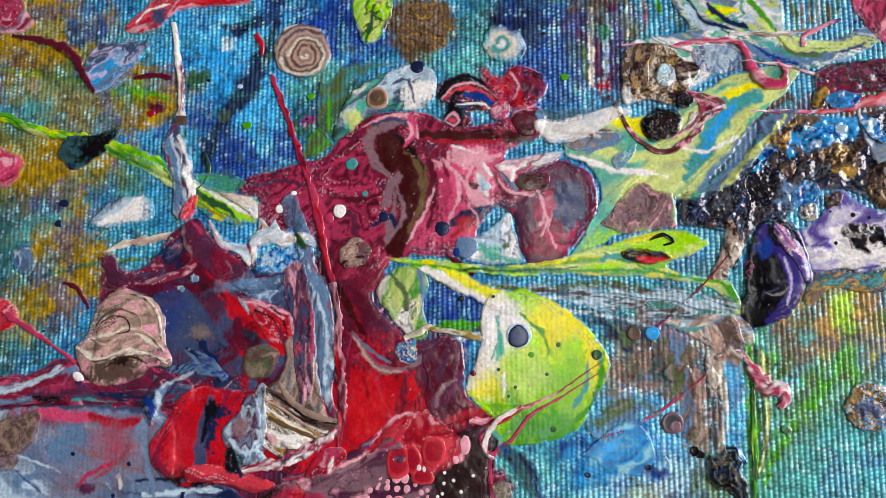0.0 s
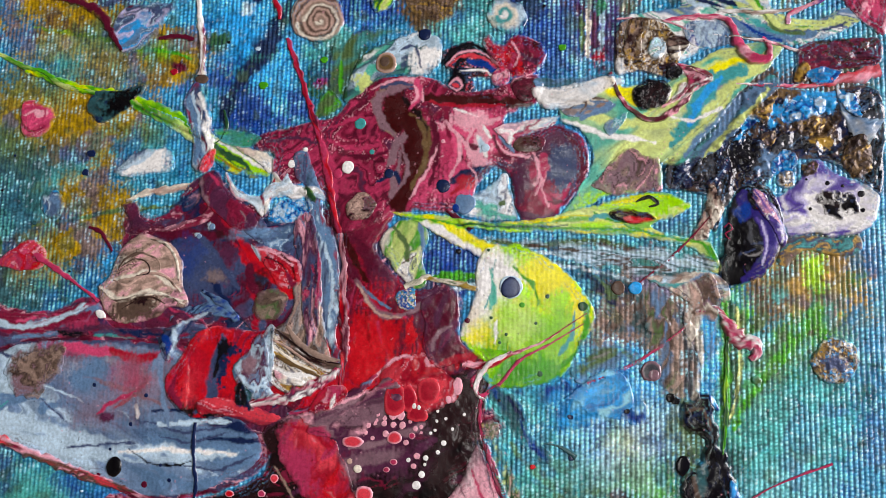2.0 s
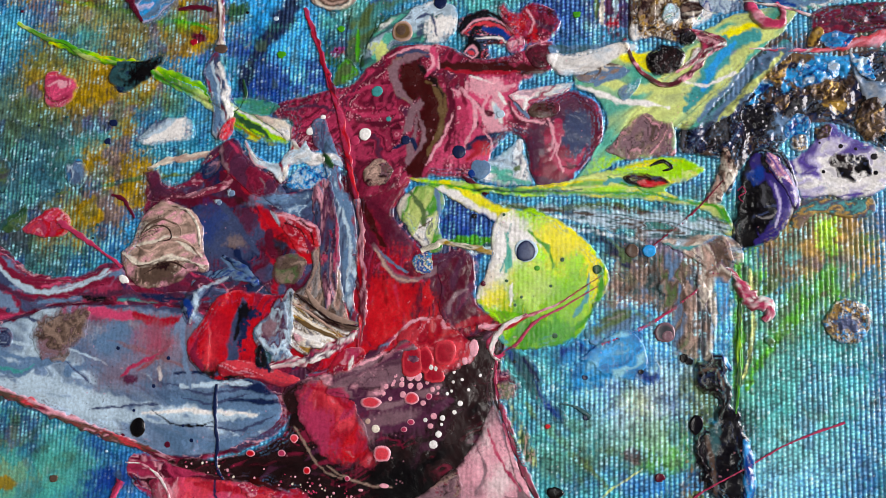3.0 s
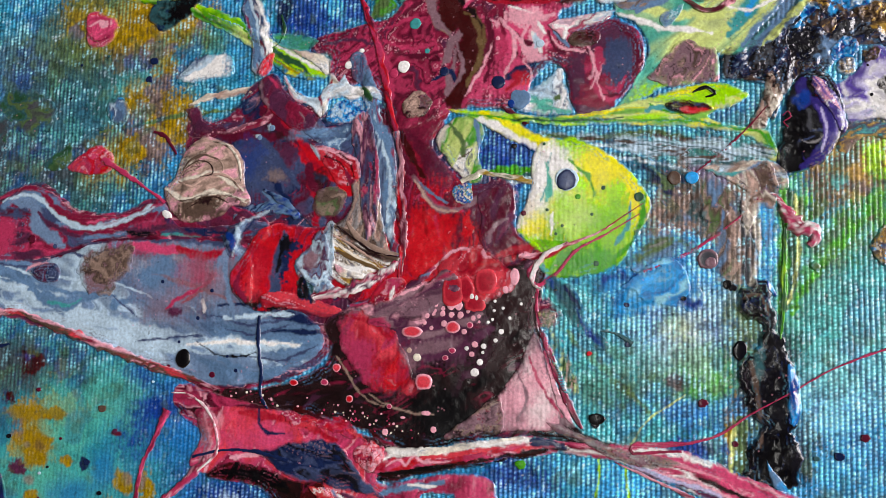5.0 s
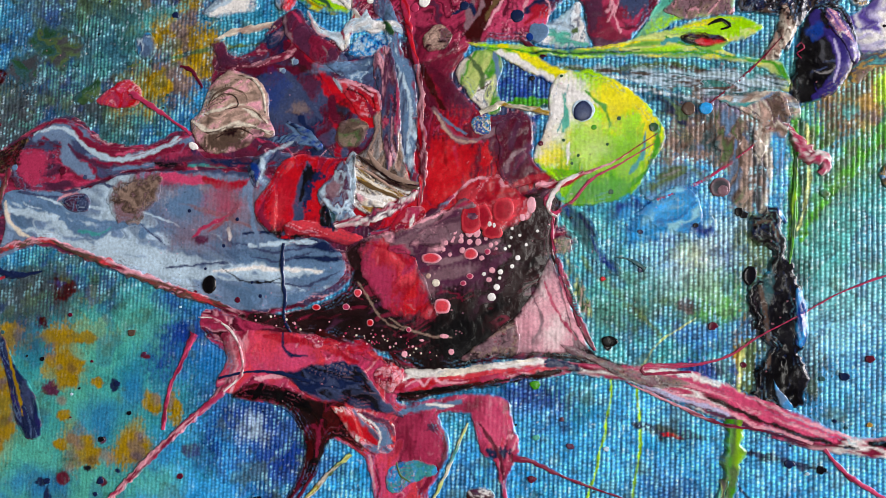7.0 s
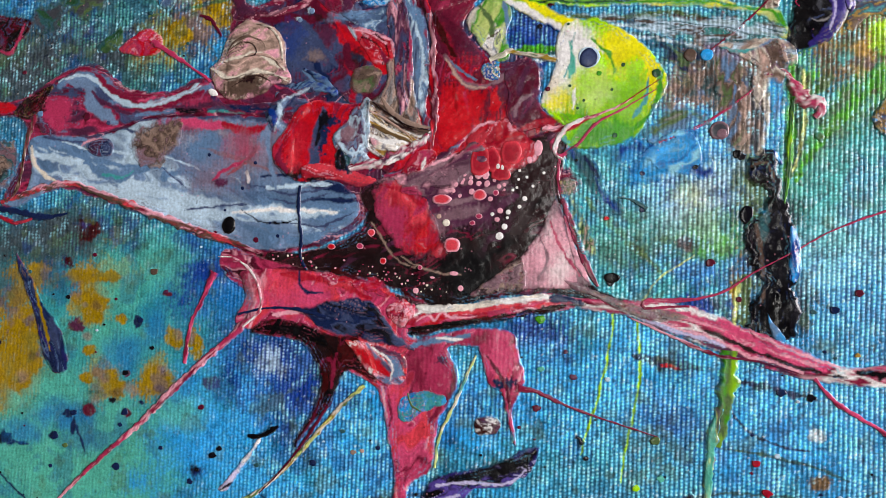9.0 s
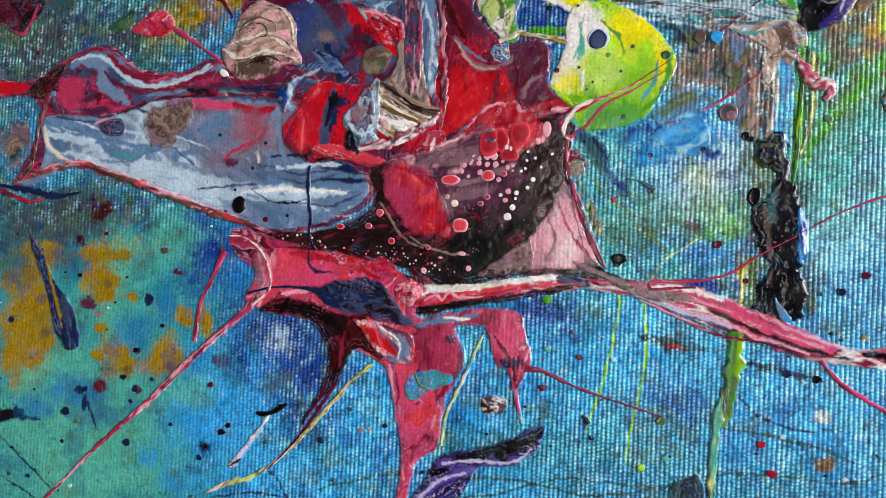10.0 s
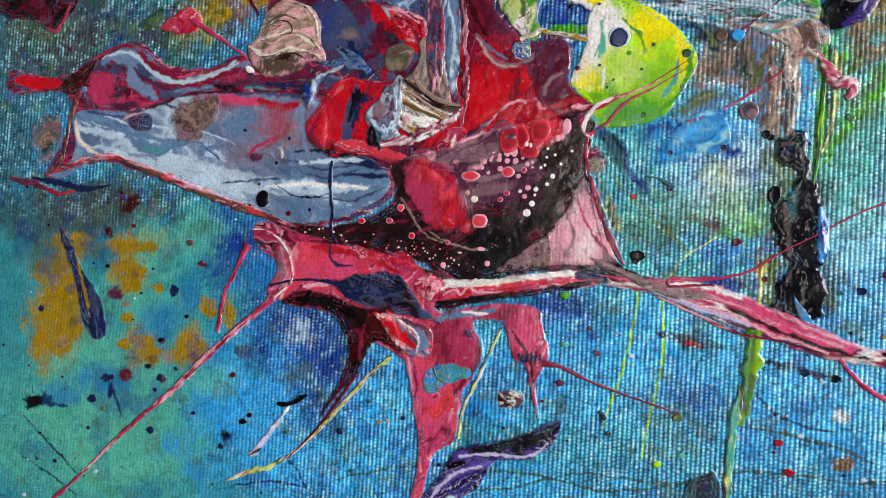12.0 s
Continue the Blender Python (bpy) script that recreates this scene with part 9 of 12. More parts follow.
purple_black_blob = film('purple_black_blob', 'thick glossy black and violet paint blob', 'paint blob',
     [(32.9, 16.2), (36.2, 16.2), (37.9, 13.4), (38.5, 9.2), (36.7, 4.8), (33.9, 2.5), (31, 1.3), (29.5, 3.4), (30, 8.6), (30.7, 13.1)],
     marble('black ink black', 5, 1.0, 1.2, 90, 1.5, 13, lines='indigo', every=0.4),
     [vein('indigo', 1.0, [(35.4, 14.5), (37.2, 10.7), (35.9, 5.6), (32.9, 2.7)]),
      vein('violet', 0.5, [(36.4, 13.8), (37.9, 9.3), (36.2, 5.2)]),
      vein('indigo', 1.33, [(33, 14.9), (32.6, 13.4), (33.4, 11.9)]),
      vein('dark_grey', 0.42, [(31.9, 10.1), (32.8, 7.8), (31.9, 4.9)]),
      vein('slate', 0.25, [(31, 7.8), (32, 6.3), (34.5, 7.1)]),
      vein('slate', 0.33, [(33.6, 15.7), (35.6, 13), (35.8, 10.8)]),
      vein('slate', 0.33, [(33.9, 7.8), (36, 7.8), (34.8, 4.8)]),
      vein('indigo', 1.6, [(34.1, 12.9), (36.3, 9.4), (36.5, 6.3), (34.6, 3.4)]),
      vein('violet', 0.5, [(34.6, 11.7), (35.9, 9.1), (35.7, 6.1)]),
      vein('deep_blue', 1.6, [(33.2, 13.4), (32.4, 11.4)]),
      vein('lavender', 0.25, [(35.3, 11.0), (36.1, 7.9), (35.4, 4.9)]),
      vein('crimson', 0.3, [(34.9, 13.3), (35.9, 11.7)]),
      patch('black', 31.7, 7.2, 2.0, 3.4, turn=0, soft=0.5),
      vein('dark_grey', 0.7, [(33.7, 11.0), (33.9, 7.9)]),
      vein('grey', 0.25, [(32.7, 6.4), (34.5, 6.1), (35.6, 7.2)])], height=0.8, rim=1.3, lumps=0.25, halo='slate', bleed=0.12)
strand('rose_scribble', 'tiny rose paint scribble', 'paint strand', [(30.4, 10.1), (31, 10.7), (31.4, 9.9), (30.5, 9.2), (31.1, 8.4)], [0.25, 0.25, 0.25, 0.25, 0.25], flat('rose'), [], height=0.4, parent=purple_black_blob)
film('teal_ridge', 'teal, grey and gold paint ridge', 'paint blob',
     [(37.3, 5.6), (38.9, 8.5), (41.7, 9.2), (45.9, 8.8), (48.6, 9.1), (48.5, 7), (45, 6.2), (40.9, 7), (38.6, 4.5)],
     marble('teal slate umber gold dark_teal', 2.2, 2.5, 1.3, 20, 2, 76),
     [], height=0.3, material=SATIN, bleed=0.12)

# right side, below the wing
film('cream_shelf', 'cream and grey paint shelf', 'paint pool',
     [(19.3, 2.7), (23.6, 3.4), (28, 3.8), (30.4, 2.7), (30.9, -0.3), (28.5, 0.1), (26.3, -1), (23.5, 0.5)],
     marble('cream beige grey ice taupe', 3, 2, 1.2, 10, 2.5, 78, lines='slate', every=0.5),
     [vein('teal', 0.42, [(20, 2.3), (23.5, 1.6), (27.9, 3)])], height=0.2, material=RIBBED)
film('violet_stone', 'violet paint chip on the canvas', 'paint blob',
     [(19.1, -3.9), (20.9, -2.3), (23, -3.5), (22.2, -4.8), (20.2, -5.2)],
     marble('violet slate steel indigo', 2, 2, 1.2, 0, 1, 79, lines='white', every=0.5),
     [], height=0.35, halo='violet', bleed=0.12)
bead('grey_ring', 'small grey paint ring', 'paint drop', 20.3, -10.4, 1.49, 'dark_grey', ring='mauve', tall=0.2)
bead('pale_ball', 'small pale lilac paint ball', 'paint drop', 20.6, -10.8, 0.83, 'mauve', tall=0.5)
bead('blue_dot', 'small blue paint dot', 'paint drop', 18.1, 1.2, 1.0, 'sky_blue')
bead('rust_dot', 'small rust paint dot', 'paint drop', 15.7, 1.2, 1.0, 'umber')
strand('pink_worm', 'pink and blush wriggling paint strand', 'paint strand', [(26.4, -1.9), (28.4, -1.4), (30.1, -2.4), (31.2, -4.2), (32.7, -5.7), (34.3, -6), (34.5, -7.1), (33.6, -8.3)], [0.66, 1.0, 1.08, 1.99, 2.82, 2.49, 1.83, 1.0], marble('blush rose pink white maroon', 1.3, 2.5, 1.2, -30, 2, 80), [], height=0.5, group='flung strands')
strand('rose_thread', 'thin rose paint thread', 'paint strand', [(11.5, -12.3), (17.3, -9.7), (22.5, -6.1), (25.4, -3.5)], [0.17, 0.42, 0.42, 0.17], flat('rose'), [], height=0.4, group='flung strands')
strand('rose_thread', 'thin rose paint thread', 'paint strand', [(17.7, 1.2), (20.8, 3.8), (24.5, 7.1), (28.4, 11.6)], [0.17, 0.42, 0.42, 0.17], flat('maroon'), [], height=0.4, group='flung strands')
film('gold_rosette', 'brown and gold paint rosette with blue flecks', 'paint blob',
     [(42, -6.7), (44.1, -4.9), (46.8, -5.2), (47.9, -8), (46.4, -10.8), (43.7, -11.2), (41.7, -9.8), (41.2, -8.1)],
     marble('umber gold bronze sky_blue cream coffee', 1.6, 3, 1.4, 0, 1, 81, lines='coffee', every=0.5),
     [patch('slate', 44.5, -8.4, 1.49, 1.16)], height=0.3, lumps=0.25, lump_size=0.8, material=GILT, bleed=0.12)
film('green_bead', 'pale green paint bead', 'paint drop',
     [(33.6, -10.6), (34.5, -10), (35.3, -11), (34.8, -12), (33.8, -11.7)],
     marble('mint moss', 2, 1, 1, 0, 1, 82),
     [], height=0.4, bleed=0.12)
film('sky_film', 'bright blue paint film over ribbed canvas', 'paint pool',
     [(13.5, -11.8), (16.3, -9.6), (18.4, -12.1), (19, -16.4), (15.8, -17.5), (11.7, -16.6), (9.1, -14.5), (4.1, -15.5), (0.6, -13.8), (5.7, -13.2), (9.8, -11.8)],
     marble('sky_blue canvas_blue sky_blue deep_blue', 5, 1.3, 1.1, 0, 1.5, 83, lines='canvas_blue', every=0.3),
     [], ragged=0.7, height=0.07, material=RIBBED, bleed=1.7)
black_drip = film('black_drip', 'thick glossy black paint drip', 'paint blob',
     [(23.4, -15.5), (24.7, -14.4), (27.6, -13), (28.9, -14.9), (29.5, -17.8), (30.3, -21.2), (31.8, -24), (32.3, -30.3), (31.4, -32.8), (32.5, -38.5), (31.7, -40.9), (29.2, -41.7), (25.2, -40.2), (26.3, -35.6), (26.7, -32.2), (25.3, -29.8), (24.9, -24.7), (26.6, -22.6), (27.1, -19.6), (24.8, -17.8)],
     marble('black ink black', 3, 1.2, 1.2, 90, 2, 17, lines='navy', every=0.5),
     [vein('umber', 0.42, [(24.6, -15.9), (26.9, -15.4), (28.2, -17.9)]),
      vein('dark_teal', 1.16, [(26.7, -20.4), (27.1, -24.6), (26.3, -28)]),
      vein('umber', 0.66, [(25.9, -24.7), (26.9, -30.5), (26.8, -35.5)])], height=0.55, lumps=0.35, ragged=0.9, halo='slate', bleed=0.12)
film('blue_streak', 'bright blue paint streak on black', 'paint blob',
     [(30.6, -24.9), (31.5, -27.4), (32.2, -30.3), (31.6, -32.4), (30.3, -32.7), (30.4, -28.7)],
     marble('sky_blue deep_blue sky_blue', 2, 2, 1, 90, 2, 84, lines='ice', every=0.5),
     [], height=0.25, parent=black_drip, bleed=0.12)
film('blue_streak', 'bright blue paint streak on black', 'paint blob',
     [(27.5, -37.2), (28.7, -38.8), (30.3, -40.7), (30.2, -41.7), (28.6, -41.4), (27.9, -39.6)],
     marble('sky_blue sky_blue steel', 2, 2, 1, 90, 2, 85, lines='ice', every=0.5),
     [], height=0.3, parent=black_drip, bleed=0.12)
film('blue_streak', 'small blue paint streak on black', 'paint blob',
     [(27.8, -13.2), (28.8, -13.7), (29.4, -15.3), (28.6, -15.2)],
     marble('sky_blue deep_blue', 2, 2, 1, 90, 2, 86, lines='ice', every=0.5),
     [], height=0.3, parent=black_drip, bleed=0.12)
strand('grass_strand', 'green running paint strand', 'paint strand', [(30.6, -5.2), (30.3, -11.9), (30.1, -17.8), (29.7, -21.2)], [0.5, 0.75, 0.83, 0.33], marble('grass forest lime', 1.3, 2, 1, 90, 4, 87), [], height=0.3, group='flung strands')
strand('rose_line', 'long thin rose paint strand', 'paint strand', [(11, -37.1), (16.6, -36.1), (21.4, -34.7), (26, -31.4), (31.3, -28.2), (36.6, -24.9), (43.9, -21.7)], [0.42, 0.5, 0.42, 0.25, 0.25, 0.33, 0.42], flat('rose'), [], height=0.4, group='flung strands')
bead('black_crumb', 'small black paint crumb', 'paint drop', 22.9, -13.9, 0.66, 'black')
bead('black_crumb', 'small black paint crumb', 'paint drop', 24.5, -23, 1.0, 'ink', squash=1.4)
bead('black_crumb', 'small black paint crumb', 'paint drop', 5.2, -33.3, 1.25, 'black', squash=0.7)
strand('slate_dash', 'slate paint dash on the canvas', 'paint strand', [(5.6, -20.9), (7.7, -21.2), (10.1, -22.5)], [0.25, 0.42, 0.91], flat('dark_teal'), [], height=0.4)

# lower splash
pink_splash = film('pink_splash', 'pink poured paint splash with running points', 'paint pool',
     [(-55.4, -35.3), (-52.2, -34.2), (-48.2, -34), (-40.3, -34.5), (-32.5, -36.2), (-26.2, -39.5), (-25.9, -44), (-20.9, -43.2), (-14.6, -41.9), (-9.7, -42.5), (-8, -46.8), (-7.3, -49.8), (-8.3, -52.1), (-9.1, -54.5), (-8.3, -60), (-9.8, -56.2), (-10.9, -51.9), (-12.8, -50.7), (-14.6, -45.9), (-15.5, -45.1), (-19.4, -45.4), (-17.7, -48.8), (-18.3, -52.9), (-20.5, -57.1), (-21.3, -64.3), (-24.5, -67.8), (-26.2, -74.7), (-28.4, -75.4), (-27.3, -67.6), (-29.2, -58.8), (-31, -52.6), (-35.4, -50.6), (-39.5, -46.8), (-45, -45.7), (-52.5, -45), (-55.7, -43.3), (-54.1, -39.2)],
     marble('pink rose coral pink maroon rose', 5, 1.4, 1.2, 70, 2, 16, lines='blush', every=0.5),
     [patch('pink', -44.9, -38.7, 4.98, 2.49, soft=0.5),
      patch('pink', -28.4, -56.9, 2.16, 5.81, soft=0.5),
      patch('maroon', -24.3, -48.4, 3.32, 3.32, soft=0.5, cover=0.7),
      patch('pink', -11.2, -46.6, 2.32, 3.32, soft=0.5),
      vein('blush', 0.5, [(-31.4, -53.5), (-29.2, -58.8), (-27.5, -64.9)]),
      vein('maroon', 0.66, [(-18.9, -45.3), (-19.4, -52.6), (-21.9, -57.2)]),
      patch('navy', -10.6, -50.5, 1.83, 1.0),
      vein('blush', 0.42, [(-53.7, -35.4), (-52.3, -40.1), (-53.1, -43.9)]),
      vein('steel', 0.83, [(-25.4, -45.3), (-21.7, -44.6), (-16.3, -43.4)]),
      vein('white', 0.42, [(-21.7, -44.2), (-17.2, -43.9)]),
      vein('crimson', 1.0, [(-48.2, -35.1), (-40.2, -35.6), (-32.4, -38)]),
      vein('blush', 0.5, [(-54.0, -34.1), (-51.7, -36.5), (-51.3, -40.1), (-53.3, -44.5)], rough=0.2),
      patch('mauve', -53.2, -38.3, 1.2, 3.4, turn=0, soft=0.4, cover=0.7),
      patch('coral', -48.3, -37.1, 4, 2.4, turn=0, soft=0.7, cover=0.6),
      patch('coral', -37.6, -35.6, 3, 1.2, turn=0, soft=0.6, cover=0.7),
      vein('crimson', 0.8, [(-40.6, -34.8), (-34.7, -35.5), (-29.9, -37.5)]),
      vein('navy', 0.5, [(-44.7, -34.1), (-44.8, -36.4), (-43.3, -37.8), (-40.6, -37.8)], rough=0.2),
      vein('blush', 0.6, [(-49.0, -41.8), (-44.1, -40.8), (-42.1, -41.4)]),
      patch('rose', -20.8, -49.2, 2.4, 3, turn=0, soft=0.5),
      vein('wine', 0.8, [(-18.3, -46.3), (-18.5, -50.8), (-19.1, -55.3)]),
      vein('maroon', 0.7, [(-24.4, -47.6), (-23.4, -52.1)]),
      patch('plum', -20.5, -47.4, 0.8, 0.6, turn=0),
      vein('maroon', 0.5, [(-29.0, -52.5), (-28.3, -56.1), (-28.6, -58.8)]),
      vein('blush', 0.4, [(-29.9, -52.1), (-29.2, -56.1), (-29.7, -59.8)]),
      vein('plum', 0.5, [(-25.2, -52.7), (-25.5, -56.7)]),
      vein('rose', 0.8, [(-15.5, -47.0), (-12.7, -50.4), (-10.7, -54.6)]),
      vein('wine', 0.5, [(-13.8, -46.0), (-10.4, -50.2), (-9.3, -54.5)])], height=0.4, material=RIBBED)
film('canvas_gap', 'blue canvas patch painted over the splash', 'paint blob',
     [(-26.9, -54.1), (-24, -52.6), (-20.3, -52.6), (-19.5, -54.4), (-22.9, -55.7), (-25.1, -57.5), (-27, -57)],
     marble('sky_blue canvas_blue teal', 2, 2, 1.2, 90, 1.5, 88, lines='ice', every=0.5),
     [], height=0.06, material=RIBBED, parent=pink_splash, bleed=0.12)
strand('moss_loop', 'pale green looped paint line', 'paint strand', [(-25.7, -52.9), (-25, -54.8), (-23.4, -55.7)], [0.33, 0.42, 0.25], flat('moss'), [], height=0.4)
film('dark_runner', 'dark brown running paint film', 'paint pool',
     [(-52.7, -45), (-49.7, -42.5), (-43.7, -42.6), (-38.7, -44.4), (-33.9, -45), (-30.6, -51.6), (-35, -50.1), (-37, -52.3), (-38.9, -56.9), (-42, -60.4), (-43.8, -63.3), (-44.4, -62.4), (-41.3, -56.6), (-40.3, -52.4), (-41.5, -48.7), (-44.9, -46)],
     marble('dark_brown oxblood coffee black oxblood', 3.5, 1.6, 1.2, 60, 2, 89, lines='maroon', every=0.5),
     [vein('wine', 0.58, [(-40, -55.1), (-41.7, -59), (-43.8, -62.9)]),
      vein('black', 1.16, [(-51.5, -44.3), (-43.6, -43.8), (-39.6, -45.8)]),
      vein('crimson', 0.3, [(-42.6, -48.0), (-41.9, -52.6), (-43.5, -57.3)]),
      vein('oxblood', 0.8, [(-39.7, -48.7), (-39.6, -53.3), (-41.6, -57.1)]),
      vein('crimson', 0.25, [(-50.7, -45.9), (-46.7, -45.9), (-43.2, -47.1)]),
      vein('maroon', 0.5, [(-37.8, -47.6), (-38.4, -53.2)]),
      vein('black', 1.2, [(-49.8, -44.2), (-44.8, -44.4), (-39.9, -45.9)])], height=0.4, parent=pink_splash)
film('navy_swirl', 'navy and slate swirled paint fold', 'paint pool',
     [(-45.8, -40.6), (-41, -39.4), (-35.2, -38.2), (-31.4, -38.9), (-29.8, -41.5), (-26.4, -44.5), (-24.9, -46.2), (-28.1, -46), (-33.9, -45), (-38.7, -44.8), (-42.7, -42.3)],
     marble('navy slate navy ink slate navy', 3.5, 1.6, 1.4, -15, 2.5, 90, lines='mauve'),
     [], height=0.4, parent=pink_splash)
strand('navy_tail', 'thin navy paint tail', 'paint strand', [(-55.2, -42.1), (-50.8, -40.9), (-45.8, -40.6), (-39.8, -41.7)], [0.5, 0.5, 0.66, 0.83], flat('navy'), [], height=0.35, group='flung strands')
film('striped_tongue', 'red, white and blue striped paint tongue', 'paint pool',
     [(-36.5, -45.2), (-31.9, -45.5), (-27.1, -46.8), (-25.9, -49), (-26.4, -51.1), (-29.2, -52), (-32.1, -50.4), (-34.6, -47.8)],
     marble('red blush steel plum red white', 2, 3, 1.0, -45, 4, 91, lines='blush', every=0.5),
     [vein('red', 1.83, [(-34.7, -46.2), (-30.8, -48.9), (-28.3, -50.7)]),
      vein('steel', 1.0, [(-29, -47.4), (-27.4, -49.6), (-29.7, -51.5)]),
      vein('plum', 1.16, [(-30.9, -46.2), (-27.6, -46.8), (-26.1, -48.6)]),
      vein('white', 0.25, [(-31.9, -46.2), (-28.5, -48.3), (-28.6, -51)])], height=0.45, parent=pink_splash, bleed=0.35)
pink_ridge = film('pink_ridge', 'pink, white and maroon poured paint ridge', 'paint pool',
     [(-27.5, -40.5), (-26.2, -39.3), (-18.4, -39.2), (-10.4, -36.8), (-3.5, -36.1), (3.4, -36.5), (10.1, -36.5), (17.5, -37.1), (24.8, -39.7), (31.1, -41.8), (35.8, -43.9), (40.3, -44.7), (46.2, -43.9), (46.3, -46.9), (35.9, -47.2), (28.2, -45.6), (20.2, -43.3), (13.6, -41.2), (6.9, -39), (-3.3, -38.9), (-12, -40.6), (-20.9, -42.6), (-27.4, -43)],
     marble('pink blush rose white maroon pink', 3, 1.8, 1.0, -12, 5, 15, lines='blush', every=0.5),
     [vein('white', 1.49, [(-23.9, -39.5), (-15.7, -38.7), (-8.7, -36.9), (-3.4, -36.7)]),
      vein('red', 1.66, [(-26, -41.7), (-21, -41), (-15.6, -40.2), (-10.3, -38.5)]),
      vein('coral', 0.75, [(-21, -40.5), (-13.9, -39.2), (-6.9, -37.9), (0.9, -37)]),
      vein('blush', 0.33, [(-24.6, -42.1), (-21.9, -41), (-21, -41.4), (-18.3, -40.4)]),
      vein('coffee', 0.75, [(-26.4, -43.1), (-18.2, -41.9), (-10.3, -39.9), (-3.4, -38.1), (1.8, -37.6)]),
      vein('navy', 1.16, [(-3.9, -36.8), (-0.8, -36.9), (0.9, -37.2)]),
      vein('white', 0.83, [(10.1, -37.3), (15.9, -37.4), (20.8, -38.8)]),
      vein('coffee', 0.58, [(18.9, -40.6), (24.9, -42.8), (32, -45.2), (38.9, -46.3)]),
      vein('plum', 1.0, [(8.6, -39.6), (16.1, -41.4), (24.2, -44.1), (31.3, -46)]),
      vein('lavender', 0.66, [(6, -38.7), (13.6, -40.4), (21.8, -42.7)]),
      vein('pink', 1.66, [(20.8, -39.3), (28, -41.7), (34.3, -44.2)]),
      vein('blush', 0.42, [(12.7, -39.8), (19.3, -41.5), (25.8, -44), (32.8, -45.8)]),
      vein('blush', 0.42, [(24, -39.9), (31.1, -42.7), (37.3, -44.6), (42.4, -44.4)]),
      vein('black', 1.16, [(40.3, -45.5), (44.8, -45.5)]),
      vein('blush', 0.35, [(-24.5, -41.3), (-22.7, -40.5), (-21.7, -41.6), (-20.7, -39.7), (-19.3, -41.0), (-16.8, -39.9)], rough=0.2),
      vein('white', 0.9, [(-24.2, -39.3), (-20.5, -38.5), (-16.0, -38.3)]),
      vein('dark_brown', 0.7, [(-25.8, -43.0), (-21.2, -42.0), (-15.8, -41.0)])], height=0.5, halo='blush')
film('mauve_sliver', 'mauve-grey speckled paint sliver', 'paint pool',
     [(-2.3, -33.7), (1.6, -34.8), (6.8, -36.5), (11.8, -37.4), (16.8, -38.5), (14.8, -39.5), (8.6, -39.2), (3.9, -37), (-0, -35.5)],
     marble('mauve grey taupe mauve', 1.2, 2, 1.2, -15, 3, 92, lines='coffee', every=0.5),
     [], height=0.25, parent=pink_ridge)
film('swirl_knot', 'pink and white swirled paint knot', 'paint blob',
     [(-29.9, -39.7), (-28.4, -38.5), (-25.3, -38.7), (-24.9, -40.8), (-27.6, -42.3), (-29.5, -41.3)],
     marble('crimson blush red rose maroon', 2, 2.2, 1.8, 30, 1.5, 173, lines='blush', every=0.5),
     [], height=0.35, parent=pink_ridge, ragged=0.6, bleed=0.12)
strand('rose_runner', 'long rose paint strand running off diagonally', 'paint strand', [(-94.6, -84), (-88.3, -77.8), (-81.2, -70.2), (-73.1, -62.7), (-64.2, -53.4), (-56.5, -46), (-52.7, -42.4)], [0.83, 0.66, 0.83, 1.08, 1.33, 1.16, 1.49], marble('rose maroon blush rose', 1.2, 2, 1, 45, 5, 93), [], height=0.5, group='flung strands')
strand('rose_runner', 'short rose paint strand', 'paint strand', [(-59.8, -35.2), (-61.6, -39.6), (-63.6, -44.6), (-64.2, -50.8)], [1.49, 0.83, 0.75, 1.0], marble('rose maroon pink', 1.2, 2, 1, 70, 4, 94), [], height=0.4, group='flung strands')
strand('rose_runner', 'thin maroon paint strand', 'paint strand', [(-8.3, -51), (-5.7, -51.3), (-2.6, -52.5), (2.6, -54.2), (12.7, -56.8)], [1.33, 0.66, 0.42, 0.33, 0.17], flat('maroon'), [], height=0.4, group='flung strands')
strand('rose_runner', 'pink paint strand branching from the ridge', 'paint strand', [(34.4, -46.6), (37.5, -50), (41.3, -52.2), (46.6, -55.3)], [0.66, 0.83, 0.75, 0.83], marble('rose maroon pink', 1.2, 2, 1, -40, 4, 95), [], height=0.4, group='flung strands')
strand('olive_line', 'pale olive paint line', 'paint strand', [(-60.4, -75.8), (-56.6, -73.9), (-51.7, -72), (-46, -67.2), (-40.6, -60.7), (-36.1, -55.3), (-32.9, -52.3)], [0.5, 1.33, 0.66, 0.66, 0.83, 1.0, 0.66], marble('moss pale_lime ochre cream', 1.2, 2, 1, 45, 5, 96), [], height=0.4, group='flung strands')
strand('wine_line', 'thin dark wine paint line', 'paint strand', [(-49.7, -70.9), (-46, -66.8), (-42.4, -61.8), (-38.9, -56)], [0.25, 0.42, 0.58, 0.66], flat('wine'), [], height=0.4, group='flung strands')
strand('olive_line', 'pale cream-green paint line', 'paint strand', [(-20.8, -64.3), (-20.4, -59.8), (-18.4, -54.7), (-16.4, -49.6), (-15.1, -46.4)], [0.5, 0.58, 0.66, 0.66, 0.42], marble('pale_lime teal cream', 1.2, 2, 1, 60, 5, 97), [], height=0.35, group='flung strands')
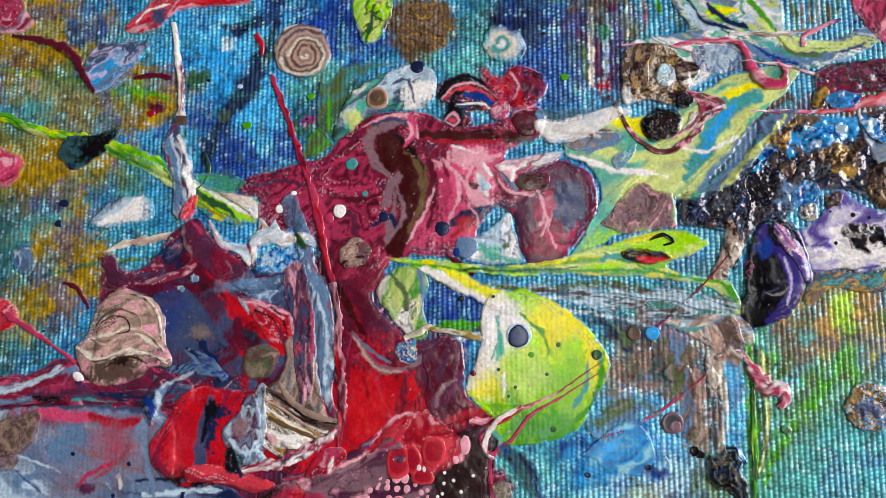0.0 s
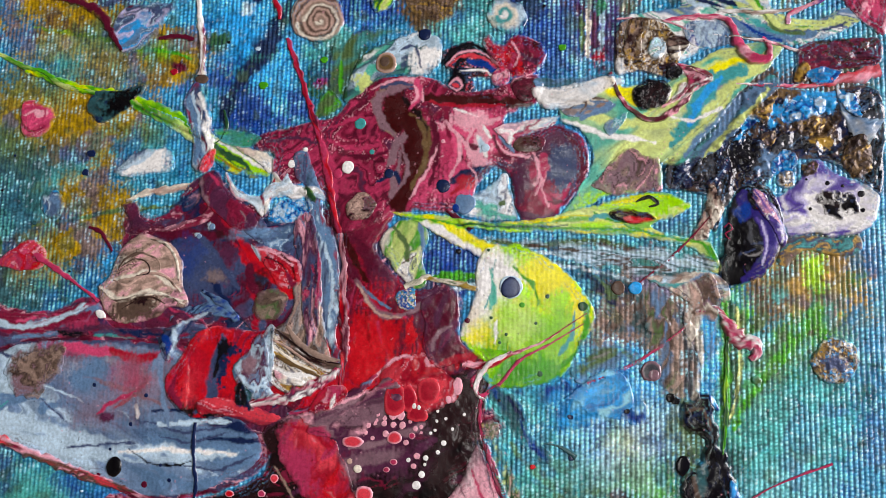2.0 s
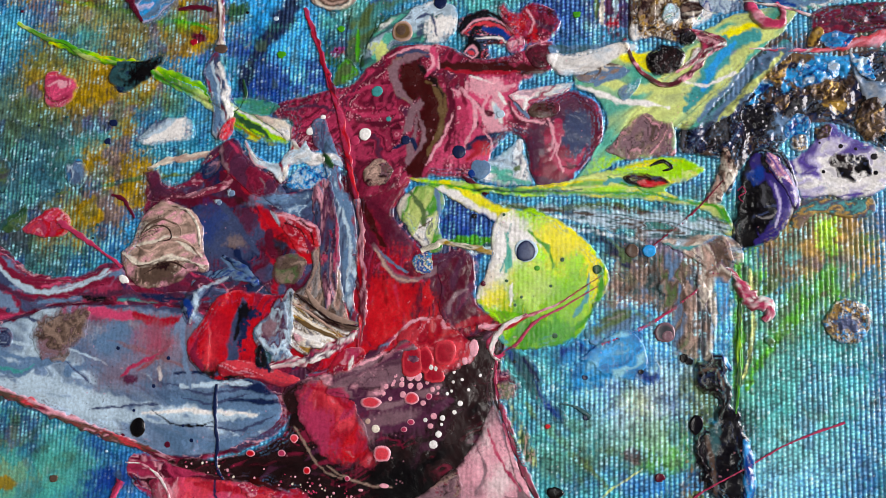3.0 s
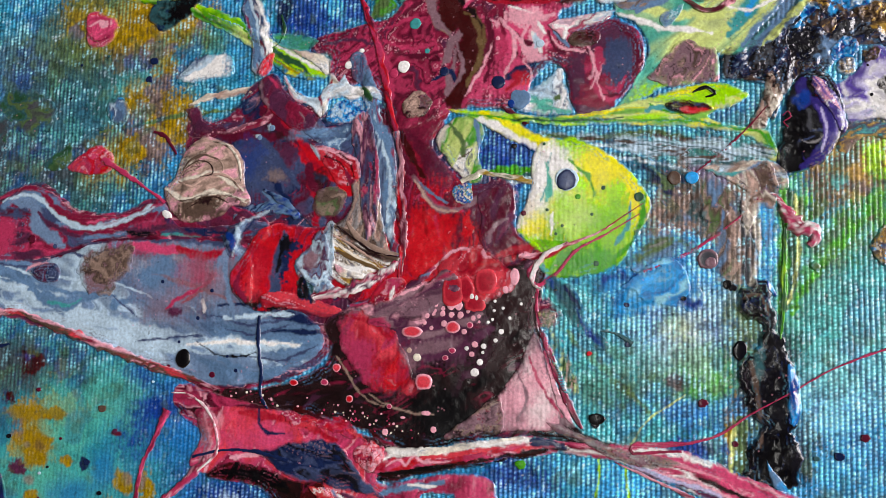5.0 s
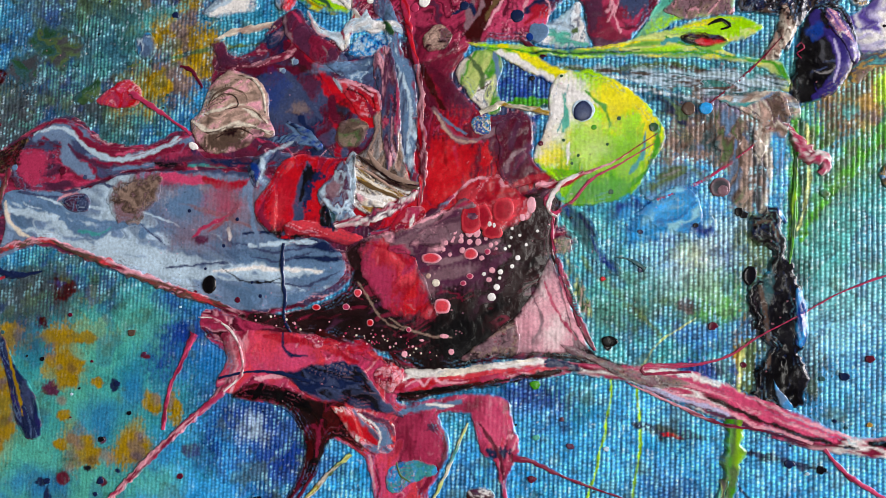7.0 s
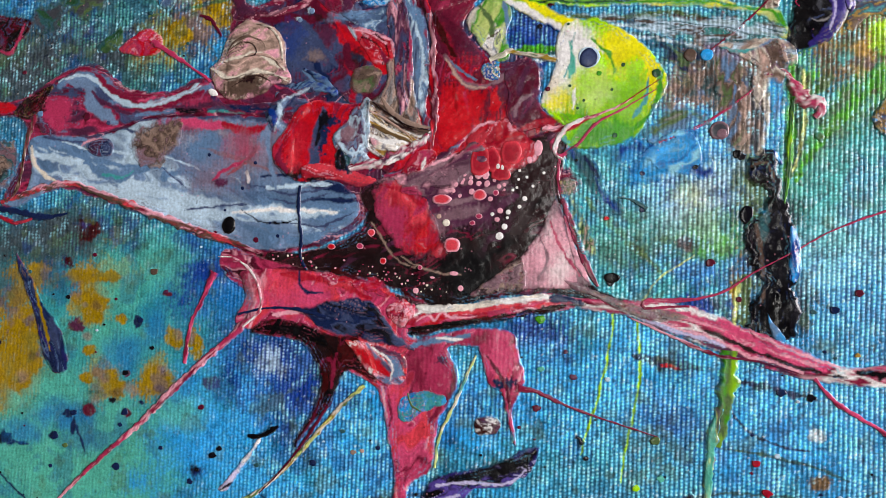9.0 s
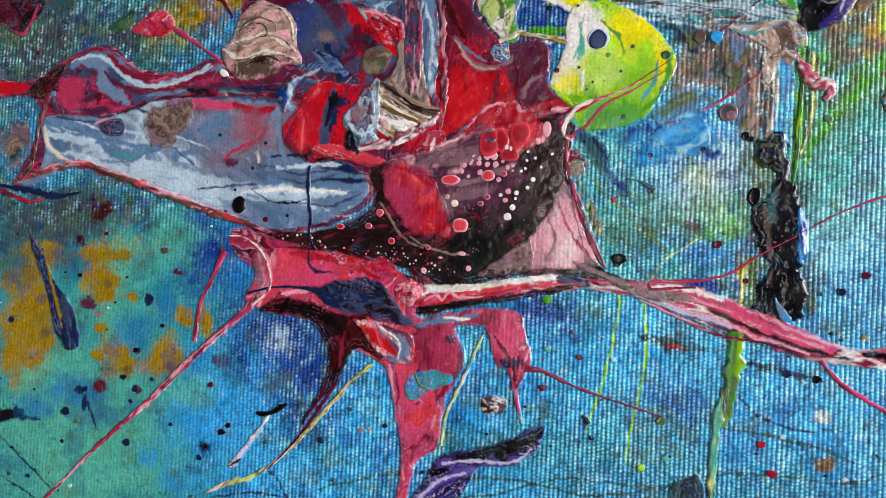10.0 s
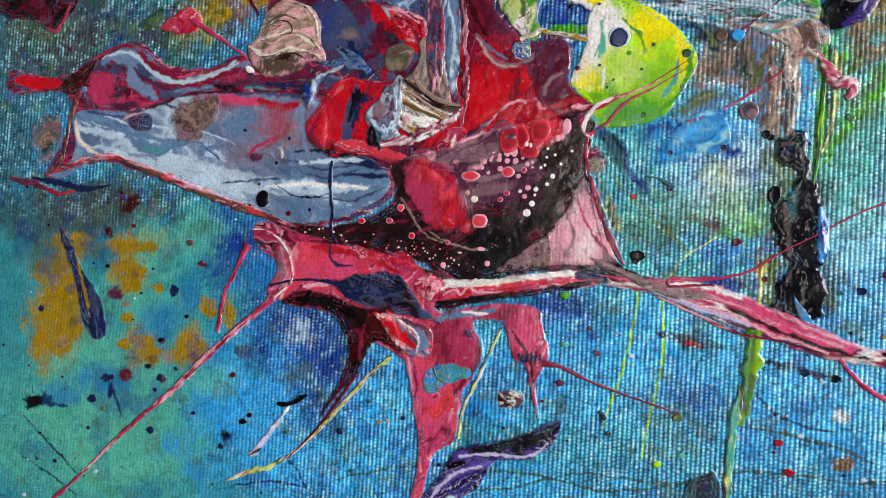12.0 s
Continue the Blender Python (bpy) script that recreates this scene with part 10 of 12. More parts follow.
film('white_sliver', 'white paint sliver with black edge', 'paint blob',
     [(-56.8, -71.1), (-55.4, -69.1), (-53.1, -65.6), (-50.3, -62.1), (-49.4, -61), (-51.1, -64.9), (-53.9, -69), (-55.3, -71.1)],
     marble('white lavender white', 2, 1.5, 1, 45, 2, 98, lines='slate', every=0.5),
     [vein('ink', 0.33, [(-56.8, -71.2), (-53.9, -69.4)])], height=0.3, halo='slate', bleed=0.12)
strand('black_dash', 'black paint dash on the canvas', 'paint strand', [(-52.2, -61.9), (-49.9, -61.7), (-47, -59.9)], [0.66, 1.16, 0.5], flat('black'), [], height=0.4)
film('indigo_slug', 'black and indigo elongated paint blob with white veins', 'paint blob',
     [(-27.1, -75.7), (-24.3, -71.4), (-21.4, -66.1), (-18.7, -64.8), (-13.4, -63.6), (-9.1, -61.6), (-5.3, -59.5), (-4.4, -60.5), (-6.7, -64.7), (-10.6, -66.6), (-15, -67.4), (-16.6, -71), (-20, -74.4), (-23.5, -76.2)],
     marble('indigo black violet ink indigo', 3, 1.6, 1.3, 25, 3, 99, lines='lavender'),
     [vein('black', 2.16, [(-18.7, -65.9), (-13.4, -64.4), (-8.1, -62.9), (-5.2, -60.6)]),
      vein('lavender', 0.42, [(-20.4, -66.9), (-15.1, -65.9), (-9.7, -65.8), (-6.4, -63.3)]),
      vein('violet', 1.0, [(-22.9, -71.7), (-16.8, -67.6), (-10.6, -66.6)]),
      vein('lavender', 0.42, [(-25.5, -75.1), (-22, -70.7), (-16.8, -67.9)])], height=0.6, rim=0.8, halo='slate', bleed=0.12)
bead('pale_pebble', 'pale grey paint pebble', 'paint drop', -21.4, -74.2, 1.16, 'ice', ring='slate')
film('navy_feather', 'long navy feather-shaped paint dab', 'paint blob',
     [(-97.6, -33.5), (-95.1, -36.4), (-91.9, -41.3), (-87.5, -47), (-85.7, -52.7), (-88.2, -54.3), (-90.7, -51.3), (-93.1, -44.4), (-95.9, -38.5)],
     marble('navy indigo navy slate', 3, 1.4, 1.1, -65, 3, 100, lines='steel', every=0.5),
     [vein('ochre', 0.5, [(-93.8, -38.4), (-91.3, -44.3), (-89.4, -50.2)])], height=0.35, halo='maroon', bleed=0.12)
strand('grass_drip', 'bright green paint drip', 'paint strand', [(22.7, -43.3), (22.6, -48.4), (22.2, -52.6), (21.4, -57.6)], [2.49, 2.66, 2.16, 0.83], marble('grass lime moss', 2, 1.6, 1, 85, 4, 101), [], height=0.3, group='flung strands')
strand('pale_drip', 'pale green paint drip', 'paint strand', [(21.4, -51.8), (20.4, -57.7), (20.1, -62.8), (20, -70.7)], [1.16, 1.66, 1.33, 1.16], marble('pale_lime mint moss grey', 1.5, 2, 1, 85, 5, 102), [], height=0.3, group='flung strands')
film('black_brush', 'black dry-brushed paint mark', 'paint blob',
     [(14.2, -71.8), (13.7, -68.5), (15.2, -65.8), (17.9, -64.8), (19.2, -67), (19, -71.2)],
     marble('ink navy black dark_teal', 1.5, 2.5, 1.2, 90, 3, 103, lines='slate', every=0.5),
     [], height=0.15, material=SATIN, bleed=0.12)
film('brown_curl', 'brown and white curled paint chip', 'paint blob',
     [(-14.8, -58), (-14.3, -56.1), (-12.1, -55.8), (-10.7, -56.7), (-11.5, -58.3), (-13.7, -58.8)],
     marble('umber plum white oxblood', 1.5, 2.5, 1.2, 0, 2, 104, lines='coffee', every=0.5),
     [], height=0.35, halo='coffee', bleed=0.12)
film('black_spider', 'black spidery paint spot', 'paint blob',
     [(-0.5, -57.5), (0.6, -56.8), (1.9, -57.1), (2.4, -58.4), (1.3, -59.5), (0.1, -59)],
     marble('ink black', 1, 1, 1, 0, 1, 105, lines='slate', every=0.5),
     [], height=0.3, ragged=0.9, halo='slate', bleed=0.12)
bead('paint_spatter', 'small dried paint spatter on the canvas', 'paint drop', 26.8, -59.6, 0.66, 'crimson', group='spatter', squash=0.8, tall=0.25, rough=0.8)
bead('paint_spatter', 'small dried paint spatter on the canvas', 'paint drop', 28.4, -63.7, 0.75, 'crimson', group='spatter', squash=0.8, tall=0.25, rough=0.8)
bead('paint_spatter', 'small dried paint spatter on the canvas', 'paint drop', -5.4, -53.9, 0.75, 'wine', group='spatter', squash=0.8, tall=0.25, rough=0.8)
bead('paint_spatter', 'small dried paint spatter on the canvas', 'paint drop', 12.3, -57.4, 0.75, 'moss', group='spatter', squash=0.8, tall=0.25, rough=0.8)
bead('paint_spatter', 'small dried paint spatter on the canvas', 'paint drop', -40.8, -65.3, 0.58, 'navy', group='spatter', squash=0.8, tall=0.25, rough=0.8)
bead('paint_spatter', 'small dried paint spatter on the canvas', 'paint drop', -34.2, -63.1, 0.5, 'taupe', group='spatter', squash=0.8, tall=0.25, rough=0.8)
bead('paint_spatter', 'small dried paint spatter on the canvas', 'paint drop', -32.8, -62.7, 0.42, 'beige', group='spatter', squash=0.8, tall=0.25, rough=0.8)
bead('paint_spatter', 'small dried paint spatter on the canvas', 'paint drop', -0.1, -48.8, 0.58, 'plum', group='spatter', squash=0.8, tall=0.25, rough=0.8)
bead('paint_spatter', 'small dried paint spatter on the canvas', 'paint drop', -1.3, -45, 0.42, 'plum', group='spatter', squash=0.8, tall=0.25, rough=0.8)
bead('paint_spatter', 'small dried paint spatter on the canvas', 'paint drop', 9.8, -64.7, 0.58, 'lime', group='spatter', squash=0.8, tall=0.25, rough=0.8)
bead('paint_spatter', 'small dried paint spatter on the canvas', 'paint drop', 13.4, -63, 0.66, 'mint', group='spatter', squash=0.8, tall=0.25, rough=0.8)
bead('paint_spatter', 'small dried paint spatter on the canvas', 'paint drop', -5.4, -40.2, 0.83, 'grass', group='spatter', squash=0.8, tall=0.25, rough=0.8)
bead('paint_spatter', 'small dried paint spatter on the canvas', 'paint drop', -5, -47.9, 0.58, 'mint', group='spatter', squash=0.8, tall=0.25, rough=0.8)
bead('paint_spatter', 'small dried paint spatter on the canvas', 'paint drop', -84.2, -60.5, 0.66, 'navy', group='spatter', squash=0.8, tall=0.25, rough=0.8)
bead('paint_spatter', 'small dried paint spatter on the canvas', 'paint drop', -87.5, -64.7, 0.83, 'navy', group='spatter', squash=0.8, tall=0.25, rough=0.8)
bead('paint_spatter', 'small dried paint spatter on the canvas', 'paint drop', -74.6, -59.7, 0.75, 'navy', group='spatter', squash=0.8, tall=0.25, rough=0.8)
bead('paint_spatter', 'small dried paint spatter on the canvas', 'paint drop', -72.9, -44, 0.66, 'navy', group='spatter', squash=0.8, tall=0.25, rough=0.8)
bead('paint_spatter', 'small dried paint spatter on the canvas', 'paint drop', -75.6, -68.9, 0.75, 'navy', group='spatter', squash=0.8, tall=0.25, rough=0.8)
bead('paint_spatter', 'small dried paint spatter on the canvas', 'paint drop', -62, -70.2, 0.58, 'navy', group='spatter', squash=0.8, tall=0.25, rough=0.8)
bead('paint_spatter', 'small dried paint spatter on the canvas', 'paint drop', -58.2, -65.6, 0.66, 'ink', group='spatter', squash=0.8, tall=0.25, rough=0.8)
bead('paint_spatter', 'small dried paint spatter on the canvas', 'paint drop', -57.1, -64.4, 0.5, 'ink', group='spatter', squash=0.8, tall=0.25, rough=0.8)
bead('paint_spatter', 'small dried paint spatter on the canvas', 'paint drop', -60.8, -57.8, 0.58, 'wine', group='spatter', squash=0.8, tall=0.25, rough=0.8)
bead('paint_spatter', 'small dried paint spatter on the canvas', 'paint drop', -74.9, -53.1, 0.58, 'ink', group='spatter', squash=0.8, tall=0.25, rough=0.8)
bead('paint_spatter', 'small dried paint spatter on the canvas', 'paint drop', -75.3, -61.9, 0.5, 'navy', group='spatter', squash=0.8, tall=0.25, rough=0.8)
bead('paint_spatter', 'small dried paint spatter on the canvas', 'paint drop', -68.4, -39, 0.5, 'plum', group='spatter', squash=0.8, tall=0.25, rough=0.8)
bead('paint_spatter', 'small dried paint spatter on the canvas', 'paint drop', -70.8, -35.7, 0.75, 'umber', group='spatter', squash=0.8, tall=0.25, rough=0.8)
bead('paint_spatter', 'small dried paint spatter on the canvas', 'paint drop', -94.1, -76.5, 0.42, 'navy', group='spatter', squash=0.8, tall=0.25, rough=0.8)
bead('paint_spatter', 'small dried paint spatter on the canvas', 'paint drop', -97.9, -71.9, 0.33, 'navy', group='spatter', squash=0.8, tall=0.25, rough=0.8)
bead('paint_spatter', 'small dried paint spatter on the canvas', 'paint drop', -87.9, -69.9, 0.42, 'navy', group='spatter', squash=0.8, tall=0.25, rough=0.8)
bead('paint_spatter', 'small dried paint spatter on the canvas', 'paint drop', -48, -60.4, 0.42, 'black', group='spatter', squash=0.8, tall=0.25, rough=0.8)
bead('paint_spatter', 'small dried paint spatter on the canvas', 'paint drop', -38.4, -71.5, 0.42, 'dark_teal', group='spatter', squash=0.8, tall=0.25, rough=0.8)
bead('paint_spatter', 'small dried paint spatter on the canvas', 'paint drop', -67.6, -65.1, 0.42, 'navy', group='spatter', squash=0.8, tall=0.25, rough=0.8)
bead('paint_spatter', 'small dried paint spatter on the canvas', 'paint drop', -85.4, -66.2, 0.58, 'moss', group='spatter', squash=0.8, tall=0.25, rough=0.8)
bead('paint_spatter', 'small dried paint spatter on the canvas', 'paint drop', 37, -36.6, 0.75, 'navy', group='spatter', squash=0.8, tall=0.25, rough=0.8)
bead('paint_spatter', 'small dried paint spatter on the canvas', 'paint drop', 40.3, -34, 0.66, 'wine', group='spatter', squash=0.8, tall=0.25, rough=0.8)
bead('paint_spatter', 'small dried paint spatter on the canvas', 'paint drop', 23.8, -35.7, 0.5, 'wine', group='spatter', squash=0.8, tall=0.25, rough=0.8)
bead('paint_spatter', 'small dried paint spatter on the canvas', 'paint drop', 19.6, -30.4, 0.75, 'wine', group='spatter', squash=0.8, tall=0.25, rough=0.8)
bead('paint_spatter', 'small dried paint spatter on the canvas', 'paint drop', 9.5, -22.7, 0.5, 'navy', group='spatter', squash=0.8, tall=0.25, rough=0.8)
bead('paint_spatter', 'small dried paint spatter on the canvas', 'paint drop', 4.1, -24.2, 0.42, 'red', group='spatter', squash=0.8, tall=0.25, rough=0.8)
bead('paint_spatter', 'small dried paint spatter on the canvas', 'paint drop', 40.2, -42.9, 0.42, 'gold', group='spatter', squash=0.8, tall=0.25, rough=0.8)
bead('paint_spatter', 'small dried paint spatter on the canvas', 'paint drop', 29.9, -49, 0.75, 'navy', group='spatter', squash=0.8, tall=0.25, rough=0.8)
bead('paint_spatter', 'small dried paint spatter on the canvas', 'paint drop', 34.1, -49.5, 0.66, 'ink', group='spatter', squash=0.8, tall=0.25, rough=0.8)
bead('paint_spatter', 'small dried paint spatter on the canvas', 'paint drop', 5, -34.2, 0.5, 'ink', group='spatter', squash=0.8, tall=0.25, rough=0.8)
bead('paint_spatter', 'small dried paint spatter on the canvas', 'paint drop', 17, -16, 0.42, 'ink', group='spatter', squash=0.8, tall=0.25, rough=0.8)
bead('paint_spatter', 'small dried paint spatter on the canvas', 'paint drop', 9.2, -17.1, 0.42, 'navy', group='spatter', squash=0.8, tall=0.25, rough=0.8)
bead('paint_spatter', 'small dried paint spatter on the canvas', 'paint drop', -38.6, 31.5, 0.75, 'grass', group='spatter', squash=0.8, tall=0.2, rough=0.8)
bead('paint_spatter', 'small dried paint spatter on the canvas', 'paint drop', -29.1, 35.5, 0.66, 'grass', group='spatter', squash=0.8, tall=0.2, rough=0.8)
bead('paint_spatter', 'small dried paint spatter on the canvas', 'paint drop', -66.8, 17.4, 0.66, 'navy', group='spatter', squash=0.8, tall=0.2, rough=0.8)
bead('paint_spatter', 'small dried paint spatter on the canvas', 'paint drop', -66.2, 20.4, 0.75, 'navy', group='spatter', squash=0.8, tall=0.2, rough=0.8)
bead('paint_spatter', 'small dried paint spatter on the canvas', 'paint drop', 23.5, -14.3, 0.66, 'ink', group='spatter', squash=0.8, tall=0.2, rough=0.8)
bead('paint_spatter', 'small dried paint spatter on the canvas', 'paint drop', 7.5, 37, 0.66, 'grass', group='spatter', squash=0.8, tall=0.2, rough=0.8)
bead('paint_spatter', 'small dried paint spatter on the canvas', 'paint drop', -53.4, 33.8, 0.66, 'crimson', group='spatter', squash=0.8, tall=0.2, rough=0.8)
rng = random.Random(11)
for k in range(170):
    # fine spatter over the lower and left canvas
    su, sv = rng.uniform(-112, 52), rng.uniform(-88, -36) if k % 3 else rng.uniform(-40, 48)
    if level(np.array([su]), np.array([sv]))[0] < 0.02:
        bead("paint_spatter", "tiny dried paint spatter on the canvas", "paint drop", su, sv, rng.choice((0.15, 0.2, 0.25, 0.3, 0.45)), rng.choice(("navy", "ink", "ink", "wine", "dark_teal", "ice")), group="spatter", tall=0.25, squash=0.8)

# finer films over the pools
film('blue_wedge', 'blue and grey paint wedge', 'paint blob',
     [(3.5, 32.2), (8.2, 32.3), (15.5, 32.7), (10.5, 31.2), (5.8, 30.7), (3.6, 30.8)],
     marble('canvas_blue steel dark_teal', 3, 1.5, 1, 5, 3, 110),
     [], height=0.12, bleed=0.12)
film('mossy_oval', 'moss, taupe and steel paint oval', 'paint blob',
     [(7.3, 28.4), (9.7, 29.4), (13.1, 29.4), (14.8, 28.2), (11.9, 26.4), (8.8, 26), (7.4, 27)],
     marble('moss taupe steel cream umber', 2.5, 1.6, 1.4, 10, 2.5, 111),
     [vein('umber', 0.33, [(8.8, 27.6), (10, 28.8), (11.2, 28.3), (10, 26.9)]),
      vein('steel', 1.0, [(10.3, 26.3), (13, 27.1), (14.8, 28.2)])], height=0.15, parent=green_wing, bleed=0.12)
film('mint_oval', 'mint and white paint oval ringed in brown', 'paint blob',
     [(19.9, 37.3), (20.9, 38.7), (22.2, 38.1), (22.7, 36.4), (21.8, 34.9), (20.1, 35.3)],
     marble('mint ice dark_teal white', 2, 1.6, 1.2, 60, 1.5, 112),
     [vein('white', 0.5, [(22, 36), (22.1, 35.2)]),
      vein('umber', 0.25, [(19.9, 37.1), (20.8, 38.5), (22.2, 38)])], height=0.4, bleed=0.12)
film('cream_chip', 'cream and brown paint chip', 'paint blob',
     [(22.8, 38.3), (26, 38.3), (25.1, 35.8), (23.3, 35)],
     marble('cream umber taupe coffee', 2, 1.6, 1.2, 10, 2, 113, lines='slate', every=0.5),
     [], height=0.3, halo='slate', bleed=0.12)
film('wine_wing', 'wine-red and white folded paint wing', 'paint pool',
     [(23.2, 34.2), (25.8, 33.8), (28, 32.7), (29.2, 31.7), (26.8, 30.6), (25.6, 29.1), (22.9, 27.8), (20.8, 27.1), (23.5, 29.7), (24.3, 31.4), (27, 31.8), (24.6, 32.7)],
     marble('maroon wine blush maroon white', 2, 1.6, 1.2, 35, 3, 114, lines='blush', every=0.5),
     [vein('white', 0.5, [(22.9, 28.4), (25.3, 30.7), (26.4, 31.4), (28.3, 31.9)]),
      vein('white', 0.83, [(24.3, 33.4), (26.1, 32.5), (27, 32)])], height=0.35, halo='blush')
film('black_lump', 'glossy black paint lump', 'paint blob',
     [(22.4, 34), (23.9, 34.3), (24.9, 33.3), (24.3, 31.9), (22.7, 32.1)],
     marble('black ink dark_brown', 2, 1.6, 1, 0, 1, 115, lines='slate', every=0.5),
     [], height=0.5, lumps=0.3, lump_size=0.8, halo='slate', bleed=0.12)
strand('cream_line', 'cream paint strand with a brown bead', 'paint strand', [(30, 42.2), (33.7, 42.1), (36.3, 41.9), (40.4, 42.4)], [0.66, 0.91, 0.83, 0.5], marble('cream white taupe', 1.5, 1.5, 1, 0, 4, 116), [], height=0.35, group='flung strands')
strand('pink_line', 'violet-pink paint squiggle on the canvas', 'paint strand', [(39.6, 40), (40, 41.6), (41.9, 42.6), (44.9, 43.8)], [0.83, 1.0, 0.75, 0.42], marble('pink violet blush', 1.5, 1.5, 1, 40, 3, 117), [], height=0.35, group='flung strands')
film('blue_stream', 'deep blue and ice paint patch', 'paint blob',
     [(25, 40.4), (27.8, 40.9), (30.6, 40.4), (32.1, 37.4), (30.4, 36.7), (27.6, 36.5), (25.4, 37.5)],
     marble('ice deep_blue white steel', 2.5, 1.6, 1.2, 80, 2, 118, lines='slate', every=0.5),
     [], height=0.12, halo='slate', bleed=0.12)
film('brown_chip', 'umber and gold paint chip', 'paint blob',
     [(40.4, 33.3), (41.7, 34.6), (42.7, 33.6), (41.8, 31.5), (40.5, 31.4)],
     marble('umber gold coffee', 2, 1.5, 1.2, 60, 1.5, 119, lines='coffee', every=0.5),
     [], height=0.3, halo='coffee', bleed=0.12)
film('blue_patch', 'bright blue paint patch on the dark crust', 'paint blob',
     [(30.8, 23.4), (32.4, 26), (34.3, 27.1), (35.3, 25.9), (33.7, 23.7), (32.2, 22.2)],
     marble('sky_blue ice canvas_blue sky_blue deep_blue', 2, 1.6, 1.4, 30, 1.5, 120, lines='ice', every=0.5),
     [], height=0.25, lumps=0.4, lump_size=0.8, ragged=0.5, parent=navy_crust, bleed=0.12)
film('blue_patch', 'bright blue paint patch on the dark crust', 'paint blob',
     [(38.1, 26.9), (40.2, 28.6), (42.8, 28.9), (43.8, 26.9), (40.7, 25.6), (38.9, 25.5)],
     marble('sky_blue ice canvas_blue sky_blue deep_blue', 2, 1.6, 1.4, 30, 1.5, 121, lines='ice', every=0.5),
     [], height=0.25, lumps=0.4, lump_size=0.8, ragged=0.5, parent=navy_crust, bleed=0.12)
film('blue_patch', 'bright blue paint patch on the dark crust', 'paint blob',
     [(36.2, 19.7), (38.6, 21.3), (40.5, 20.5), (39.5, 18.6), (37.3, 17.8)],
     marble('sky_blue ice canvas_blue sky_blue deep_blue', 2, 1.6, 1.4, 30, 1.5, 122, lines='ice', every=0.5),
     [], height=0.25, lumps=0.4, lump_size=0.8, ragged=0.5, parent=navy_crust, bleed=0.12)
film('blue_patch', 'bright blue paint patch on the dark crust', 'paint blob',
     [(42.4, 29.3), (44.6, 29.8), (45.3, 27.3), (43.6, 26.4)],
     marble('sky_blue ice canvas_blue sky_blue deep_blue', 2, 1.6, 1.4, 30, 1.5, 123, lines='ice', every=0.5),
     [], height=0.25, lumps=0.4, lump_size=0.8, ragged=0.5, parent=navy_crust, bleed=0.12)
film('blue_patch', 'bright blue paint patch on the dark crust', 'paint blob',
     [(46.4, 29.2), (48.3, 29.4), (49.2, 26.2), (47.3, 27.1)],
     marble('sky_blue ice canvas_blue sky_blue deep_blue', 2, 1.6, 1.4, 30, 1.5, 124, lines='ice', every=0.5),
     [], height=0.25, lumps=0.4, lump_size=0.8, ragged=0.5, parent=navy_crust, bleed=0.12)
film('blue_patch', 'bright blue paint patch on the dark crust', 'paint blob',
     [(42.3, 32.7), (44.2, 33.6), (46.8, 33.1), (45.4, 31.5), (43.3, 31.1)],
     marble('sky_blue ice canvas_blue sky_blue deep_blue', 2, 1.6, 1.4, 30, 1.5, 125, lines='ice', every=0.5),
     [], height=0.25, lumps=0.4, lump_size=0.8, ragged=0.5, parent=navy_crust, bleed=0.12)
film('bronze_patch', 'bronze and brown glittering paint patch', 'paint blob',
     [(34.8, 29.6), (37.8, 30.3), (37.4, 27.5), (35.8, 25.1), (33.6, 27.3)],
     marble('bronze coffee gold umber dark_brown', 1.6, 1.8, 1.5, 40, 2, 130, lines='coffee', every=0.5),
     [], height=0.25, lumps=0.5, lump_size=0.7, ragged=0.5, parent=navy_crust, material=GILT, bleed=0.12)
film('bronze_patch', 'bronze and brown glittering paint patch', 'paint blob',
     [(40, 25.5), (43.7, 26.6), (45.8, 24.6), (44.1, 22.5), (40.9, 23.4)],
     marble('bronze coffee gold umber dark_brown', 1.6, 1.8, 1.5, 40, 2, 131, lines='coffee', every=0.5),
     [], height=0.25, lumps=0.5, lump_size=0.7, ragged=0.5, parent=navy_crust, material=GILT, bleed=0.12)
film('bronze_patch', 'bronze and brown glittering paint patch', 'paint blob',
     [(41, 19.7), (42.9, 20.1), (43.1, 18.2), (41.2, 17.3)],
     marble('bronze coffee gold umber dark_brown', 1.6, 1.8, 1.5, 40, 2, 132, lines='coffee', every=0.5),
     [], height=0.25, lumps=0.5, lump_size=0.7, ragged=0.5, parent=navy_crust, material=GILT, bleed=0.12)
film('bronze_patch', 'bronze and brown glittering paint patch', 'paint blob',
     [(46.9, 22.6), (49.8, 23.5), (50.5, 18.8), (47.9, 17.2), (46.3, 19.6)],
     marble('bronze coffee gold umber dark_brown', 1.6, 1.8, 1.5, 40, 2, 133, lines='coffee', every=0.5),
     [], height=0.25, lumps=0.5, lump_size=0.7, ragged=0.5, parent=navy_crust, material=GILT, bleed=0.12)
film('bronze_patch', 'bronze and brown glittering paint patch', 'paint blob',
     [(35.6, 23.7), (37.7, 24), (37.3, 22.1), (35.8, 22)],
     marble('bronze coffee gold umber dark_brown', 1.6, 1.8, 1.5, 40, 2, 134, lines='coffee', every=0.5),
     [], height=0.25, lumps=0.5, lump_size=0.7, ragged=0.5, parent=navy_crust, material=GILT, bleed=0.12)
